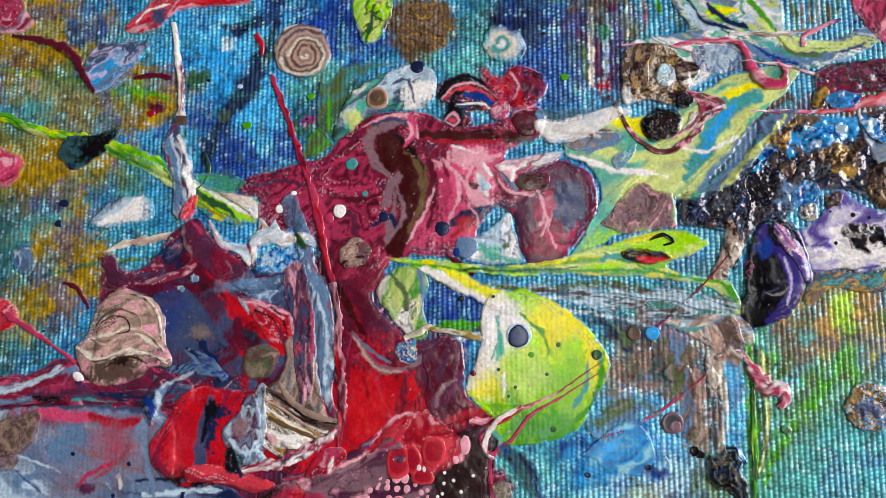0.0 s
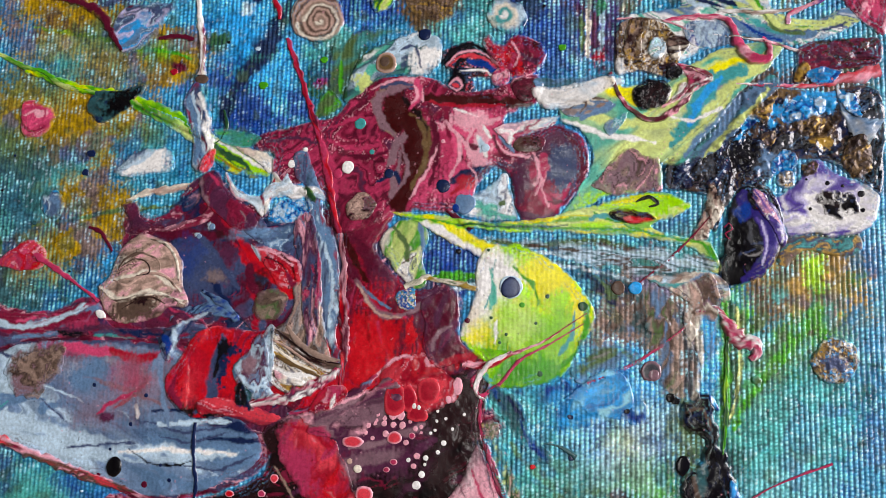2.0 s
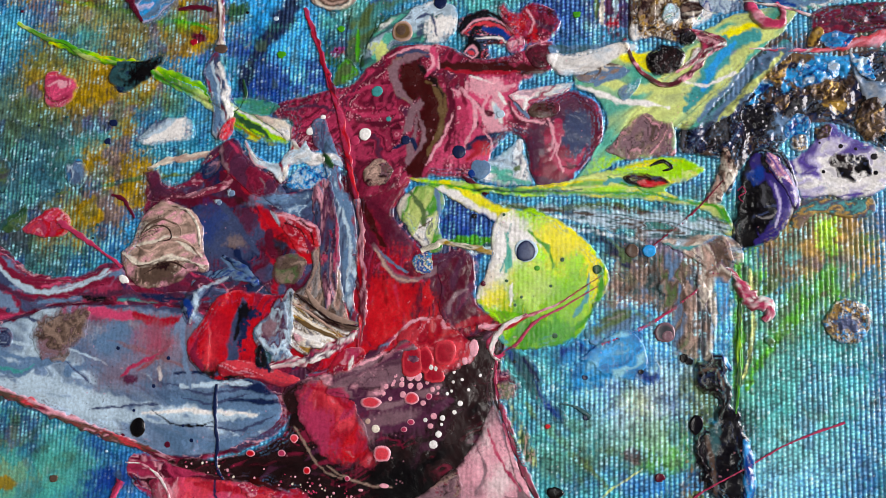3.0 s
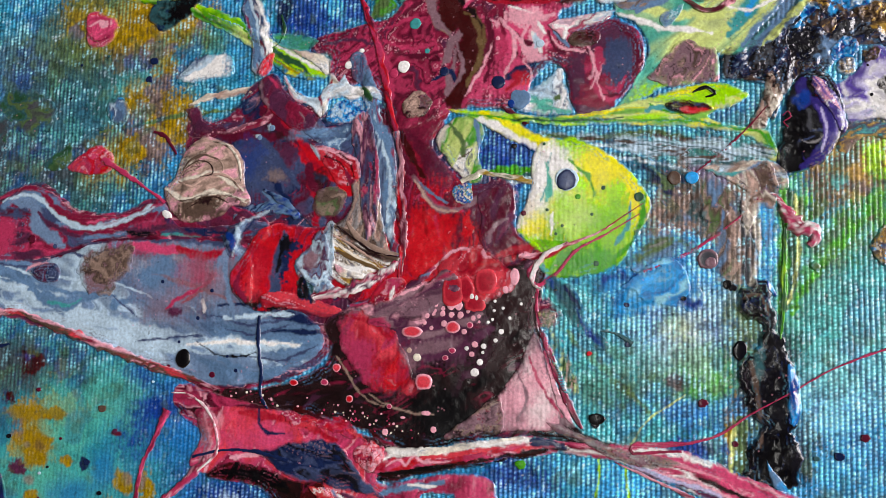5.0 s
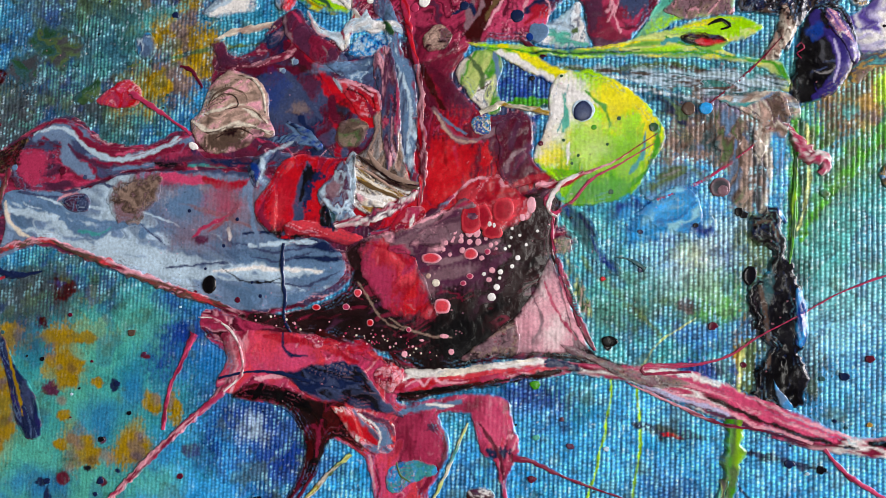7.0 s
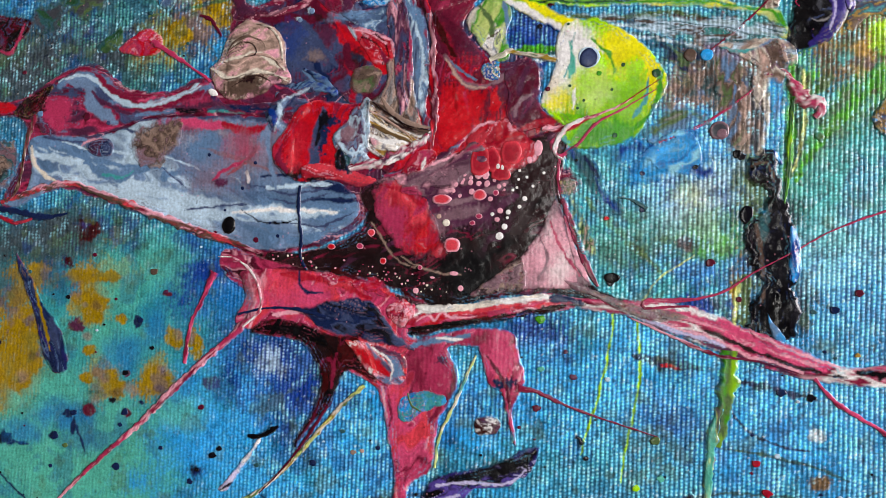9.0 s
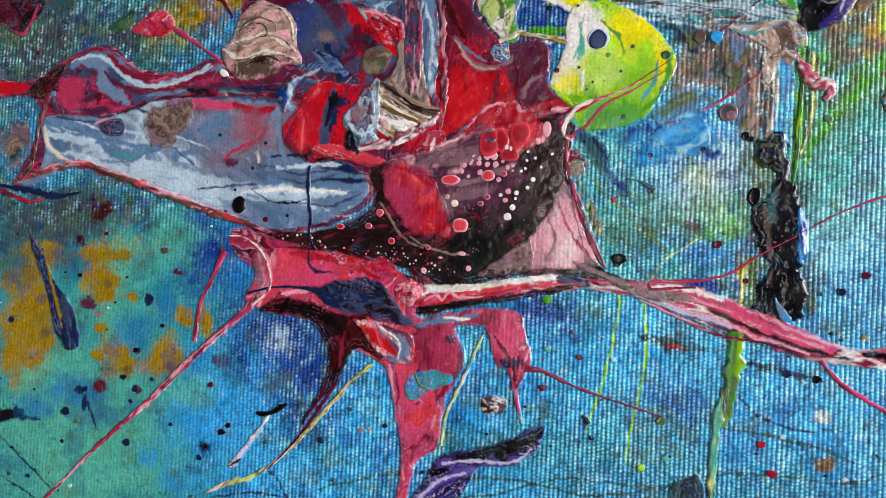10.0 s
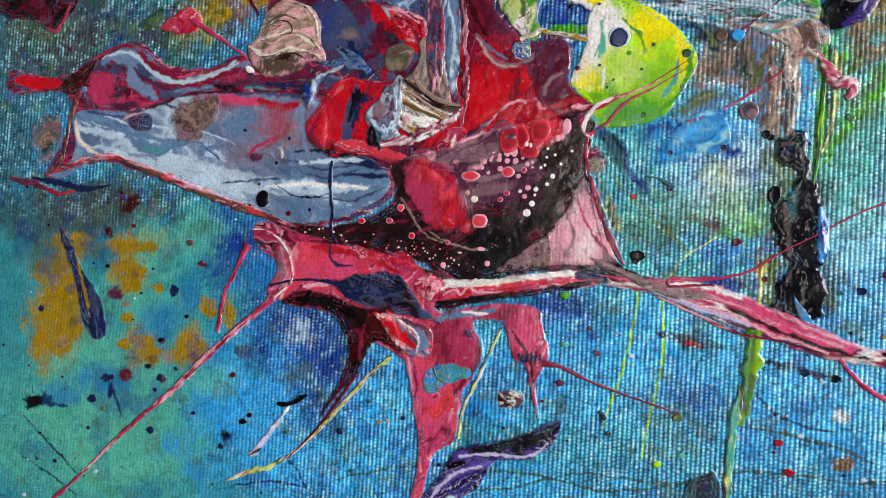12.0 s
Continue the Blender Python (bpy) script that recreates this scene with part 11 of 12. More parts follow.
film('ink_fold', 'inky paint fold with pale hair lines', 'paint pool',
     [(23, 19.6), (26.7, 22), (30.5, 24.2), (32.2, 26), (33.1, 24.1), (31.2, 21.5), (31.8, 18.4), (31.5, 13.8), (29.9, 13.1), (28.6, 16), (24.9, 15.5), (22.3, 15.8)],
     marble('ink navy ink dark_grey black', 3, 1.6, 1.4, 65, 4, 136, lines='steel'),
     [], height=0.25, lumps=0.3, parent=navy_crust)
film('gold_crumb', 'gold and white crumbly paint patch', 'paint blob',
     [(37.2, 17.1), (38.5, 18.4), (40.1, 18.1), (40.2, 16.3), (38.6, 15.6)],
     marble('gold white umber steel', 1, 2, 1.2, 0, 1, 137),
     [], height=0.3, lumps=0.4, lump_size=0.6, material=GILT, bleed=0.12)
film('violet_fold', 'violet and black striped paint fold', 'paint pool',
     [(34, 16.1), (36.1, 14.9), (38.2, 11.6), (39, 8.4), (37.8, 7.6), (35.9, 11.4), (34.2, 13.6)],
     marble('violet ink violet blush indigo', 1.8, 1.8, 1.2, -55, 4, 138, lines='white', every=0.5),
     [], height=0.35, halo='violet')
film('blue_gap', 'speckled blue paint patch', 'paint blob',
     [(-36.7, 10.5), (-35, 13.2), (-32.5, 13.7), (-29.9, 13.1), (-29.4, 11.9), (-32, 10.3), (-34.8, 9.4)],
     marble('sky_blue deep_blue sky_blue ice', 0.9, 1.6, 1.2, 90, 1.2, 139, lines='ice', every=0.5),
     [], height=0.06, material=RIBBED, bleed=0.12)
film('moss_spot', 'moss and lime paint spot', 'paint blob',
     [(-31.6, 14.8), (-30.1, 15.6), (-28.8, 13.9), (-29.2, 12.9), (-30.5, 13.5)],
     marble('moss lime forest', 2, 1.5, 1.2, -30, 2, 140),
     [], height=0.2, bleed=0.12)
film('steel_film', 'steel blue and lilac ribbed paint film', 'paint pool',
     [(-41.1, 10.2), (-37.3, 9.2), (-32.4, 9.8), (-30.6, 8.4), (-32.1, 6), (-35.5, 5.2), (-39, 7.2)],
     marble('steel ice mauve slate', 3, 1.5, 1.2, 10, 2, 141, lines='ice', every=0.5),
     [], height=0.12, material=RIBBED, parent=slate_pool)
film('lilac_run', 'lilac, rose and grey running paint stripes', 'paint pool',
     [(-32, 10.8), (-29.6, 11.1), (-28.2, 6.8), (-27.3, 0.5), (-27.3, -6.4), (-29.4, -8.7), (-30.4, -2.6), (-31.2, 3.6), (-32.3, 6.8)],
     marble('mauve rose slate plum blush steel', 2, 1.8, 1.2, 92, 5, 142, lines='coffee', every=0.5),
     [], height=0.2, parent=slate_pool)
film('red_kite', 'kite-shaped red paint film with coral rim', 'paint pool',
     [(-38.7, 6.6), (-34.7, 5.8), (-31, 4.2), (-30.4, 1.3), (-31.7, -0.4), (-34.5, 0), (-36.1, 2.9)],
     marble('red crimson red coral', 3, 1.4, 1.2, -30, 2, 143, lines='blush', every=0.5),
     [vein('blush', 0.42, [(-38.4, 6.4), (-34.7, 5.2), (-31.2, 3.9), (-30.7, 1.3)]),
      vein('oxblood', 0.33, [(-33.9, 4.8), (-32.2, 3.6), (-31.5, 1.3)]),
      vein('coral', 0.66, [(-37.2, 5.6), (-35.4, 2.1), (-34.5, 0.1)]),
      vein('ink', 0.22, [(-36.4, 4.5), (-33.7, 3.3), (-32.5, 0.8), (-33.4, -1.3), (-35.5, 1.1), (-37.0, 2.2), (-36.0, 4.8)], rough=0.2),
      vein('blush', 0.3, [(-39.2, 5.8), (-35.6, 5.2), (-32.0, 3.4)]),
      vein('maroon', 0.7, [(-33.0, 2.5), (-32.0, 0.4), (-32.7, -1.6)])], height=0.2, parent=slate_pool, bleed=0.5)
film('umber_round', 'round umber paint patch', 'paint disc',
     [(-37.7, -1.1), (-35.3, -0.1), (-32.7, -0.9), (-32.8, -3.4), (-34.7, -5.1), (-37.4, -4.5)],
     marble('umber taupe moss umber', 2.5, 1.5, 1.3, 60, 1.5, 144, lines='coffee', every=0.5),
     [], height=0.15, parent=slate_pool, material=SATIN, bleed=0.7)
strand('shell_band', 'curved brown and cream paint band of the fold', 'paint strand', [(-34.5, -6.3), (-31.9, -7.4), (-28.2, -9.8), (-23.9, -11.3)], [0.66, 1.33, 1.33, 0.53], flat('umber'), [], height=0.25, group='shell bands')
strand('shell_band', 'curved brown and cream paint band of the fold', 'paint strand', [(-32.3, -5.7), (-30.2, -8.3), (-27, -10), (-24, -10.5)], [0.58, 1.16, 1.16, 0.46], flat('taupe'), [], height=0.25, group='shell bands')
strand('shell_band', 'curved brown and cream paint band of the fold', 'paint strand', [(-33.7, -6.4), (-31, -8.3), (-27.8, -10.3), (-24, -10.9)], [0.25, 0.5, 0.5, 0.2], flat('coffee'), [], height=0.25, group='shell bands')
strand('shell_band', 'curved brown and cream paint band of the fold', 'paint strand', [(-34.6, -7.7), (-31.8, -9), (-27.9, -11.5), (-26.8, -12.6)], [0.25, 0.5, 0.5, 0.2], flat('beige'), [], height=0.25, group='shell bands')
strand('shell_band', 'curved brown and cream paint band of the fold', 'paint strand', [(-33.7, -10.1), (-30.8, -11.4), (-27, -12.9)], [0.42, 0.83, 0.83, 0.33], flat('bronze'), [], height=0.25, group='shell bands')
strand('shell_band', 'curved brown and cream paint band of the fold', 'paint strand', [(-34.4, -8.7), (-31.4, -10.6), (-27.4, -12.3)], [0.25, 0.5, 0.5, 0.2], flat('cream'), [], height=0.25, group='shell bands')
film('white_curl', 'white curled paint film', 'paint blob',
     [(-34.1, -11.9), (-31.7, -12.6), (-29.1, -13.5), (-30.1, -14.6), (-33.2, -13.9)],
     marble('white cream blush', 2.5, 1.3, 1.2, 0, 2, 145, lines='slate', every=0.5),
     [], height=0.3, halo='slate', bleed=0.12)
film('ice_run', 'pale blue running paint film', 'paint pool',
     [(-35.7, -6.6), (-34.5, -5.7), (-34, -10.3), (-34, -14), (-34.6, -15.9), (-36.7, -16.9), (-37.8, -14.8), (-36.5, -11.8)],
     marble('steel ice steel mauve', 2, 1.6, 1.2, 80, 3, 146, lines='ice', every=0.5),
     [], height=0.25, halo='ice')
film('rose_scale', 'rose paint scale with a white stripe', 'paint blob',
     [(-28.6, -17.8), (-26.9, -15.1), (-23.8, -13.9), (-22.7, -15.3), (-24.4, -17.3), (-26.8, -18.1)],
     marble('rose maroon crimson', 2.5, 1.4, 1.2, 40, 2, 147, lines='blush', every=0.5),
     [vein('white', 0.58, [(-24.6, -15.1), (-24.9, -17.3)])], height=0.3, halo='blush', bleed=0.12)
film('navy_gap', 'navy paint patch on the canvas', 'paint blob',
     [(-40, -14.9), (-38, -13.7), (-36.4, -14.8), (-37.5, -17.2), (-39.5, -17.5)],
     marble('navy ink dark_teal', 3, 1.3, 1, 0, 1, 148, lines='steel', every=0.5),
     [], height=0.15, halo='maroon', bleed=0.12)
film('mauve_film', 'mauve-pink thin paint film', 'paint pool',
     [(-26.8, -18.5), (-22.2, -17), (-19.8, -14.7), (-16.9, -12.3), (-14.4, -14.5), (-15.7, -16.8), (-18.7, -18.2), (-20.6, -21.2), (-28.3, -21.3)],
     marble('mauve blush plum mauve rose', 5, 1.2, 1.2, 30, 2, 149, lines='coffee', every=0.5),
     [], height=0.12, parent=cell_pool)
bead('paint_cell', 'round pale cell in the dark pool', 'paint drop', -19.5, -19.5, 0.41, 'blush', parent=cell_pool, tall=0.15, squash=1.1)
bead('paint_cell', 'round pale cell in the dark pool', 'paint drop', -18.5, -19.1, 0.41, 'blush', parent=cell_pool, tall=0.15, squash=1.1)
bead('paint_cell', 'round pale cell in the dark pool', 'paint drop', -17.2, -19.1, 0.46, 'blush', parent=cell_pool, tall=0.15, squash=1.1)
bead('paint_cell', 'round pale cell in the dark pool', 'paint drop', -18.2, -17.9, 0.36, 'blush', parent=cell_pool, tall=0.15, squash=1.1)
bead('paint_cell', 'round pale cell in the dark pool', 'paint drop', -16, -18.2, 0.31, 'blush', parent=cell_pool, tall=0.15, squash=1.1)
bead('paint_cell', 'round pale cell in the dark pool', 'paint drop', -14.9, -18.1, 0.36, 'blush', parent=cell_pool, tall=0.15, squash=1.1)
bead('paint_cell', 'round pale cell in the dark pool', 'paint drop', -15.9, -19.3, 0.41, 'blush', parent=cell_pool, tall=0.15, squash=1.1)
bead('paint_cell', 'round pale cell in the dark pool', 'paint drop', -14.5, -19.3, 0.51, 'blush', parent=cell_pool, tall=0.15, squash=1.1)
bead('paint_cell', 'round pale cell in the dark pool', 'paint drop', -13.4, -18.7, 0.31, 'blush', parent=cell_pool, tall=0.15, squash=1.1)
bead('paint_cell', 'round pale cell in the dark pool', 'paint drop', -12.6, -19.7, 0.36, 'blush', parent=cell_pool, tall=0.15, squash=1.1)
bead('paint_cell', 'round pale cell in the dark pool', 'paint drop', -16.1, -17.3, 0.26, 'blush', parent=cell_pool, tall=0.15, squash=1.1)
bead('paint_cell', 'round pale cell in the dark pool', 'paint drop', -16.8, -16.6, 0.21, 'blush', parent=cell_pool, tall=0.15, squash=1.1)
bead('paint_cell', 'round pale cell in the dark pool', 'paint drop', -14.9, -17.3, 0.31, 'blush', parent=cell_pool, tall=0.15, squash=1.1)
bead('paint_cell', 'round pale cell in the dark pool', 'paint drop', -19.8, -20.6, 0.31, 'blush', parent=cell_pool, tall=0.15, squash=1.1)
bead('paint_cell', 'round pale cell in the dark pool', 'paint drop', -10.4, -13.7, 0.72, 'blush', parent=cell_pool, tall=0.15, squash=1.1)
bead('paint_cell', 'round pale cell in the dark pool', 'paint drop', -16.8, -14.5, 0.26, 'blush', parent=cell_pool, tall=0.15, squash=1.1)
bead('red_finger', 'rounded red finger of paint', 'paint drop', -15.7, -15.6, 1.66, 'crimson', parent=cell_pool, tall=0.1, squash=1.5, ring='coral', rough=0.5)
bead('red_finger', 'rounded red finger of paint', 'paint drop', -13.8, -15.4, 1.16, 'crimson', parent=cell_pool, tall=0.1, squash=1.7, ring='coral', rough=0.5)
bead('red_finger', 'rounded red finger of paint', 'paint drop', -10.8, -14.4, 1.75, 'crimson', parent=cell_pool, tall=0.1, squash=1.1, ring='coral', rough=0.5)
bead('red_finger', 'rounded red finger of paint', 'paint drop', -12.4, -17.4, 1.66, 'crimson', parent=cell_pool, tall=0.1, squash=0.8, ring='coral', rough=0.5)

# streaked ground below the lime band
teal_streak_film = film('teal_streak_film', 'teal, ice and umber streaked thin paint film', 'paint pool',
     [(-4.2, 8.4), (6.9, 8.3), (18, 7.9), (26.1, 6.7), (28.8, 4.4), (25.1, 3.7), (19.2, 2.5), (13.1, 4.1), (5.7, 5.6), (-0.4, 6.9)],
     marble('dark_teal ice moss teal umber ice', 2.5, 1.8, 1.1, -4, 7, 150, lines='ice'),
     [], ragged=0.7, height=0.06, material=RIBBED, bleed=0.9)
film('dark_streak_film', 'dark teal and umber thin paint film', 'paint pool',
     [(9.4, 4.2), (14.2, 3.5), (18.5, 2), (17.6, -1.4), (14.7, -3.2), (12.5, -1), (11.1, 1.2)],
     marble('dark_teal umber steel moss navy', 2.2, 1.8, 1.2, -35, 3, 151),
     [], bleed=1.2, ragged=0.7, height=0.06, material=RIBBED, parent=teal_streak_film)
film('umber_veil', 'umber and taupe streaked thin paint film', 'paint pool',
     [(19.1, 1.8), (23.5, 0.5), (25.2, -2.4), (24.6, -6.8), (23, -13.6), (20.9, -13.6), (21, -8.2), (17.5, -6.1), (13.8, -6.1), (14.7, -3.2), (17.6, -2.5)],
     marble('umber dark_teal taupe moss umber steel dark_grey', 3.5, 1.3, 1.4, 75, 3, 152, lines='taupe', every=0.4),
     [vein('beige', 1.0, [(23.3, -3.2), (24.1, -10.7), (23.7, -14.2)], rough=0.8),
      vein('ice', 0.6, [(25.5, -5.7), (26.0, -12.5)]),
      vein('umber', 0.9, [(22.7, -0.7), (23.1, -7.4)]),
      vein('dark_grey', 0.6, [(26.1, -2.4), (26.7, -9.2)]),
      vein('steel', 0.8, [(16.3, -2.4), (18.0, -5.8)])], bleed=1.2, ragged=0.7, height=0.07, material=RIBBED)
film('sooty_streak', 'dark grey and cream streaked paint film', 'paint pool',
     [(24.1, -2.4), (25.6, -3), (26.6, -8.2), (26.8, -13.5), (25.1, -14), (24.7, -8.2)],
     marble('dark_grey cream ink taupe', 1.5, 1.8, 1.2, 85, 5, 153),
     [], bleed=1.2, ragged=0.7, height=0.08, material=SATIN)
film('blue_streak_film', 'steel and sky blue streaked paint film', 'paint pool',
     [(26.6, -1), (29.3, -0.7), (30.2, -5.3), (29.2, -9.7), (27.5, -13.7), (27.3, -6.8)],
     marble('steel sky_blue ice dark_teal sky_blue', 1.6, 1.8, 1.2, 85, 5, 154, lines='ice', every=0.5),
     [], bleed=1.2, ragged=0.7, height=0.08, material=RIBBED)
film('grey_veil', 'grey-green thin paint film', 'paint pool',
     [(10.2, -6.2), (13.8, -6.1), (17.4, -6.8), (19.5, -9.7), (17.3, -10.1), (13, -11.2), (10, -12)],
     marble('dark_teal grey moss steel', 2.5, 1.6, 1.2, 20, 3, 155),
     [], ragged=0.7, height=0.05, material=RIBBED, bleed=1.5)
film('forest_swirl', 'murky dark green swirled paint patch', 'paint blob',
     [(-94.6, 13.9), (-91.6, 16.4), (-86.8, 15.7), (-83.2, 12.7), (-84.6, 9.4), (-89.3, 8.9), (-93.2, 10.4)],
     marble('dark_teal forest dark_grey moss', 3, 1.6, 1.6, 20, 1.5, 156),
     [], height=0.05, ragged=0.8, bleed=1.4)
film('murky_patch', 'murky grey-green paint patch', 'paint blob',
     [(-97.1, 11.9), (-92.2, 11.4), (-90.3, 8), (-92.2, 5.6), (-97.1, 6.6)],
     marble('forest dark_grey dark_teal', 3, 1.5, 1.5, 0, 1.5, 157),
     [], height=0.05, ragged=0.8, bleed=1.4)
film('maroon_branch', 'maroon branching paint film', 'paint pool',
     [(-59.6, 12.3), (-58, 12.7), (-56.9, 10.4), (-54.1, 8.5), (-55.9, 7.6), (-59.3, 7.7), (-59, 10)],
     marble('maroon wine plum', 3, 1.4, 1.2, 60, 2, 158, lines='blush', every=0.5),
     [], height=0.2, halo='blush')
strand('maroon_branch', 'maroon paint strand on the canvas', 'paint strand', [(-65.3, 8.6), (-63.2, 7.7), (-61.1, 4.9)], [0.66, 0.83, 0.42], flat('wine'), [], height=0.3)
film('fleshy_band', 'flesh-pink thin paint band', 'paint pool',
     [(-54.6, 8.5), (-51.3, 9.4), (-47.5, 10.7), (-45.8, 12.5), (-44.8, 11.1), (-47.4, 8.9), (-52.1, 7.9)],
     marble('blush mauve maroon', 2.5, 1.4, 1.2, 20, 3, 159, lines='blush', every=0.5),
     [], height=0.12, halo='blush')
strand('rose_fork', 'rose paint loop at the end of the sliver', 'paint strand', [(16.7, -37.1), (13.4, -37.3), (10.2, -37.7), (10, -36.7), (12.6, -36.4), (17.4, -35.9)], [0.5, 0.58, 0.66, 0.75, 0.66, 0.33], marble('rose blush maroon', 1.2, 1.5, 1, 0, 4, 175), [], height=0.35, group='flung strands')
strand('maroon_line', 'maroon and pink fine paint line', 'paint strand', [(7.7, -39), (13.6, -41.4), (20.2, -43.9), (26.6, -44.7), (32.8, -46.1)], [0.25, 0.5, 0.66, 0.5, 0.25], marble('plum blush maroon', 1, 1.6, 1, -15, 6, 176), [], height=0.3, group='flung strands')
film('moss_margin', 'mossy green speckled paint margin', 'paint pool',
     [(-3.3, -18.7), (-1.8, -17.6), (-0.4, -20.4), (1.2, -25.6), (2.7, -29.9), (0.5, -29.6), (-1, -25.3), (-2.5, -21.4)],
     marble('moss pale_lime forest beige', 1.5, 2, 1.3, 80, 2.5, 177),
     [], height=0.06, ragged=0.6, bleed=1.0)
film('mauve_film', 'mauve-brown thin paint film', 'paint pool',
     [(-29.8, -18.7), (-22.4, -16.5), (-18, -13.8), (-16, -16.3), (-17.7, -19.6), (-24.1, -20.2)],
     marble('mauve plum blush mauve', 5, 1.1, 1.2, 10, 2, 178, lines='coffee', every=0.5),
     [], height=0.06, bleed=0.9, ragged=0.6, parent=cell_pool)
film('speckled_veil', 'brown speckled thin paint film', 'paint pool',
     [(-16.7, -37.1), (-12.4, -33.3), (-8.6, -30.5), (-7.8, -35.7), (-12.2, -36.9)],
     marble('coffee mauve taupe coffee', 1.2, 1.6, 1.3, 30, 2, 179, lines='maroon', every=0.5),
     [], height=0.05, bleed=0.8, parent=cell_pool)
film('crimson_veil', 'crimson thin paint film with lacy edge', 'paint pool',
     [(-41.3, -34.3), (-36.4, -34.5), (-31.6, -35.2), (-27.7, -38.2), (-30.5, -37.9), (-36.3, -36.8), (-40.2, -36.6)],
     marble('red coral crimson rose', 2.5, 1.5, 1.4, -10, 2, 180, lines='blush', every=0.5),
     [], height=0.1, bleed=0.6, ragged=0.7, parent=pink_splash)
strand('white_seam', 'white seam of dried paint', 'paint strand', [(-59.3, -32.6), (-56.4, -32.8), (-53.2, -34.9), (-51.5, -38.1), (-51.4, -41.4), (-54.1, -44.1)], [0.25, 0.42, 0.5, 0.5, 0.5, 0.25], marble('blush white rose', 1.2, 1.4, 1, 60, 4, 181), [], height=0.3)
strand('paint_fold', 'curved fold in the marbled disc', '', [(-62.7, -0.6), (-59.3, -2.7), (-55.5, -1.7), (-52.2, -1.5), (-48.5, -3)], [0.23, 0.58, 0.58, 0.23], marble('cream cream umber', 1.5, 1.4, 1, 20, 3, 39), [], height=0.3, parent=beige_disc)
strand('paint_fold', 'curved fold in the marbled disc', '', [(-60.4, 0.5), (-57.8, -0.3), (-55.3, 1.5), (-51.9, 1.3), (-49.3, -1.2)], [0.27, 0.66, 0.66, 0.27], marble('beige beige umber', 1.5, 1.4, 1, 20, 3, 39), [], height=0.3, parent=beige_disc)
strand('paint_fold', 'curved fold in the marbled disc', '', [(-59.2, 2.5), (-57.2, 3.7), (-55, 3.3), (-54.5, 1.7), (-56.6, 1.2)], [0.13, 0.33, 0.33, 0.13], marble('coffee coffee umber', 1.5, 1.4, 1, 20, 3, 39), [], height=0.3, parent=beige_disc)
strand('paint_fold', 'curved fold in the marbled disc', '', [(-60, 1.3), (-58.5, 3.7), (-56, 4.7), (-53.3, 3.7), (-52.8, 2.1)], [0.2, 0.5, 0.5, 0.2], marble('taupe taupe umber', 1.5, 1.4, 1, 20, 3, 39), [], height=0.3, parent=beige_disc)
strand('paint_fold', 'curved fold in the marbled disc', '', [(-54.8, 6.9), (-52.1, 6.1), (-50.2, 3.5), (-49.7, 0.5)], [0.23, 0.58, 0.58, 0.23], marble('cream cream umber', 1.5, 1.4, 1, 20, 3, 31), [], height=0.3, parent=beige_disc)
strand('paint_fold', 'curved fold in the marbled disc', '', [(-58.4, -3.9), (-56.3, -2.7), (-53.8, -2), (-51.5, -3)], [0.17, 0.42, 0.42, 0.17], marble('coffee coffee umber', 1.5, 1.4, 1, 20, 3, 31), [], height=0.3, parent=beige_disc)
film('green_wash', 'forest and sea-green thin paint wash', 'paint pool',
     [(-27.1, 38.8), (-21.6, 40.6), (-16.5, 40.2), (-20.7, 38.3), (-23.8, 35.2), (-25.4, 30.9), (-26.5, 29.0), (-28.2, 31.9), (-28.1, 35.8)],
     marble('forest teal moss dark_teal', 5, 1.2, 1.2, 70, 2, 210),
     [vein('grass', 0.5, [(-26.1, 35.3), (-26.2, 29.7)])], height=0.05, bleed=0.9, lumps=0.1, material=RIBBED)
film('green_dab', 'leaf-green paint dab beside the maroon pool', 'paint pool',
     [(-29.8, 28.8), (-28.0, 30.9), (-25.3, 28.0), (-26.8, 27.3), (-28.3, 26.3), (-29.9, 26.5)],
     marble('grass forest moss', 3, 1.5, 1.2, 40, 1.5, 211),
     [], height=0.1, bleed=0.4, lumps=0.1, material=GLOSSY)
film('black_clot', 'lumpy glossy black paint clot', 'paint pool',
     [(17.7, 30.0), (19.4, 31.1), (19.6, 32.4), (21.6, 31.7), (23.5, 30.7), (23.0, 28.6), (20.7, 27.2), (18.4, 28.0)],
     marble('black ink coffee black', 1.4, 2, 1.4, 0, 1, 212, lines='grey', every=.5),
     [], height=0.35, bleed=0.3, lumps=0.35, material=GLOSSY)
film('rust_flake', 'rust-brown and cream marbled paint flake', 'paint pool',
     [(16.6, 39.7), (17.6, 41.6), (21.0, 41.0), (22.2, 39.5), (19.4, 39.0), (19.1, 35.1), (16.4, 34.5), (16.0, 37.2)],
     marble('bronze cream gold taupe coffee', 2, 2.2, 1.5, 80, 2, 213, lines='coffee', every=.5),
     [], height=0.3, bleed=0.35, lumps=0.1, material=GLOSSY)
film('wine_barb', 'wine and pink pointed paint fold', 'paint pool',
     [(23.9, 34.2), (26.5, 33.6), (28.9, 31.9), (26.4, 30.7), (24.5, 28.8), (21.0, 26.8), (18.7, 26.3), (21.8, 28.0), (24.5, 30.4), (25.1, 32.0)],
     marble('maroon blush wine rose', 2, 2, 1.2, 30, 2, 214),
     [vein('blush', 0.35, [(24.6, 33.2), (27.8, 31.9), (24.5, 29.0), (20.2, 26.9)], rough=0.2)], height=0.25, bleed=0.3, lumps=0.1, material=GLOSSY)
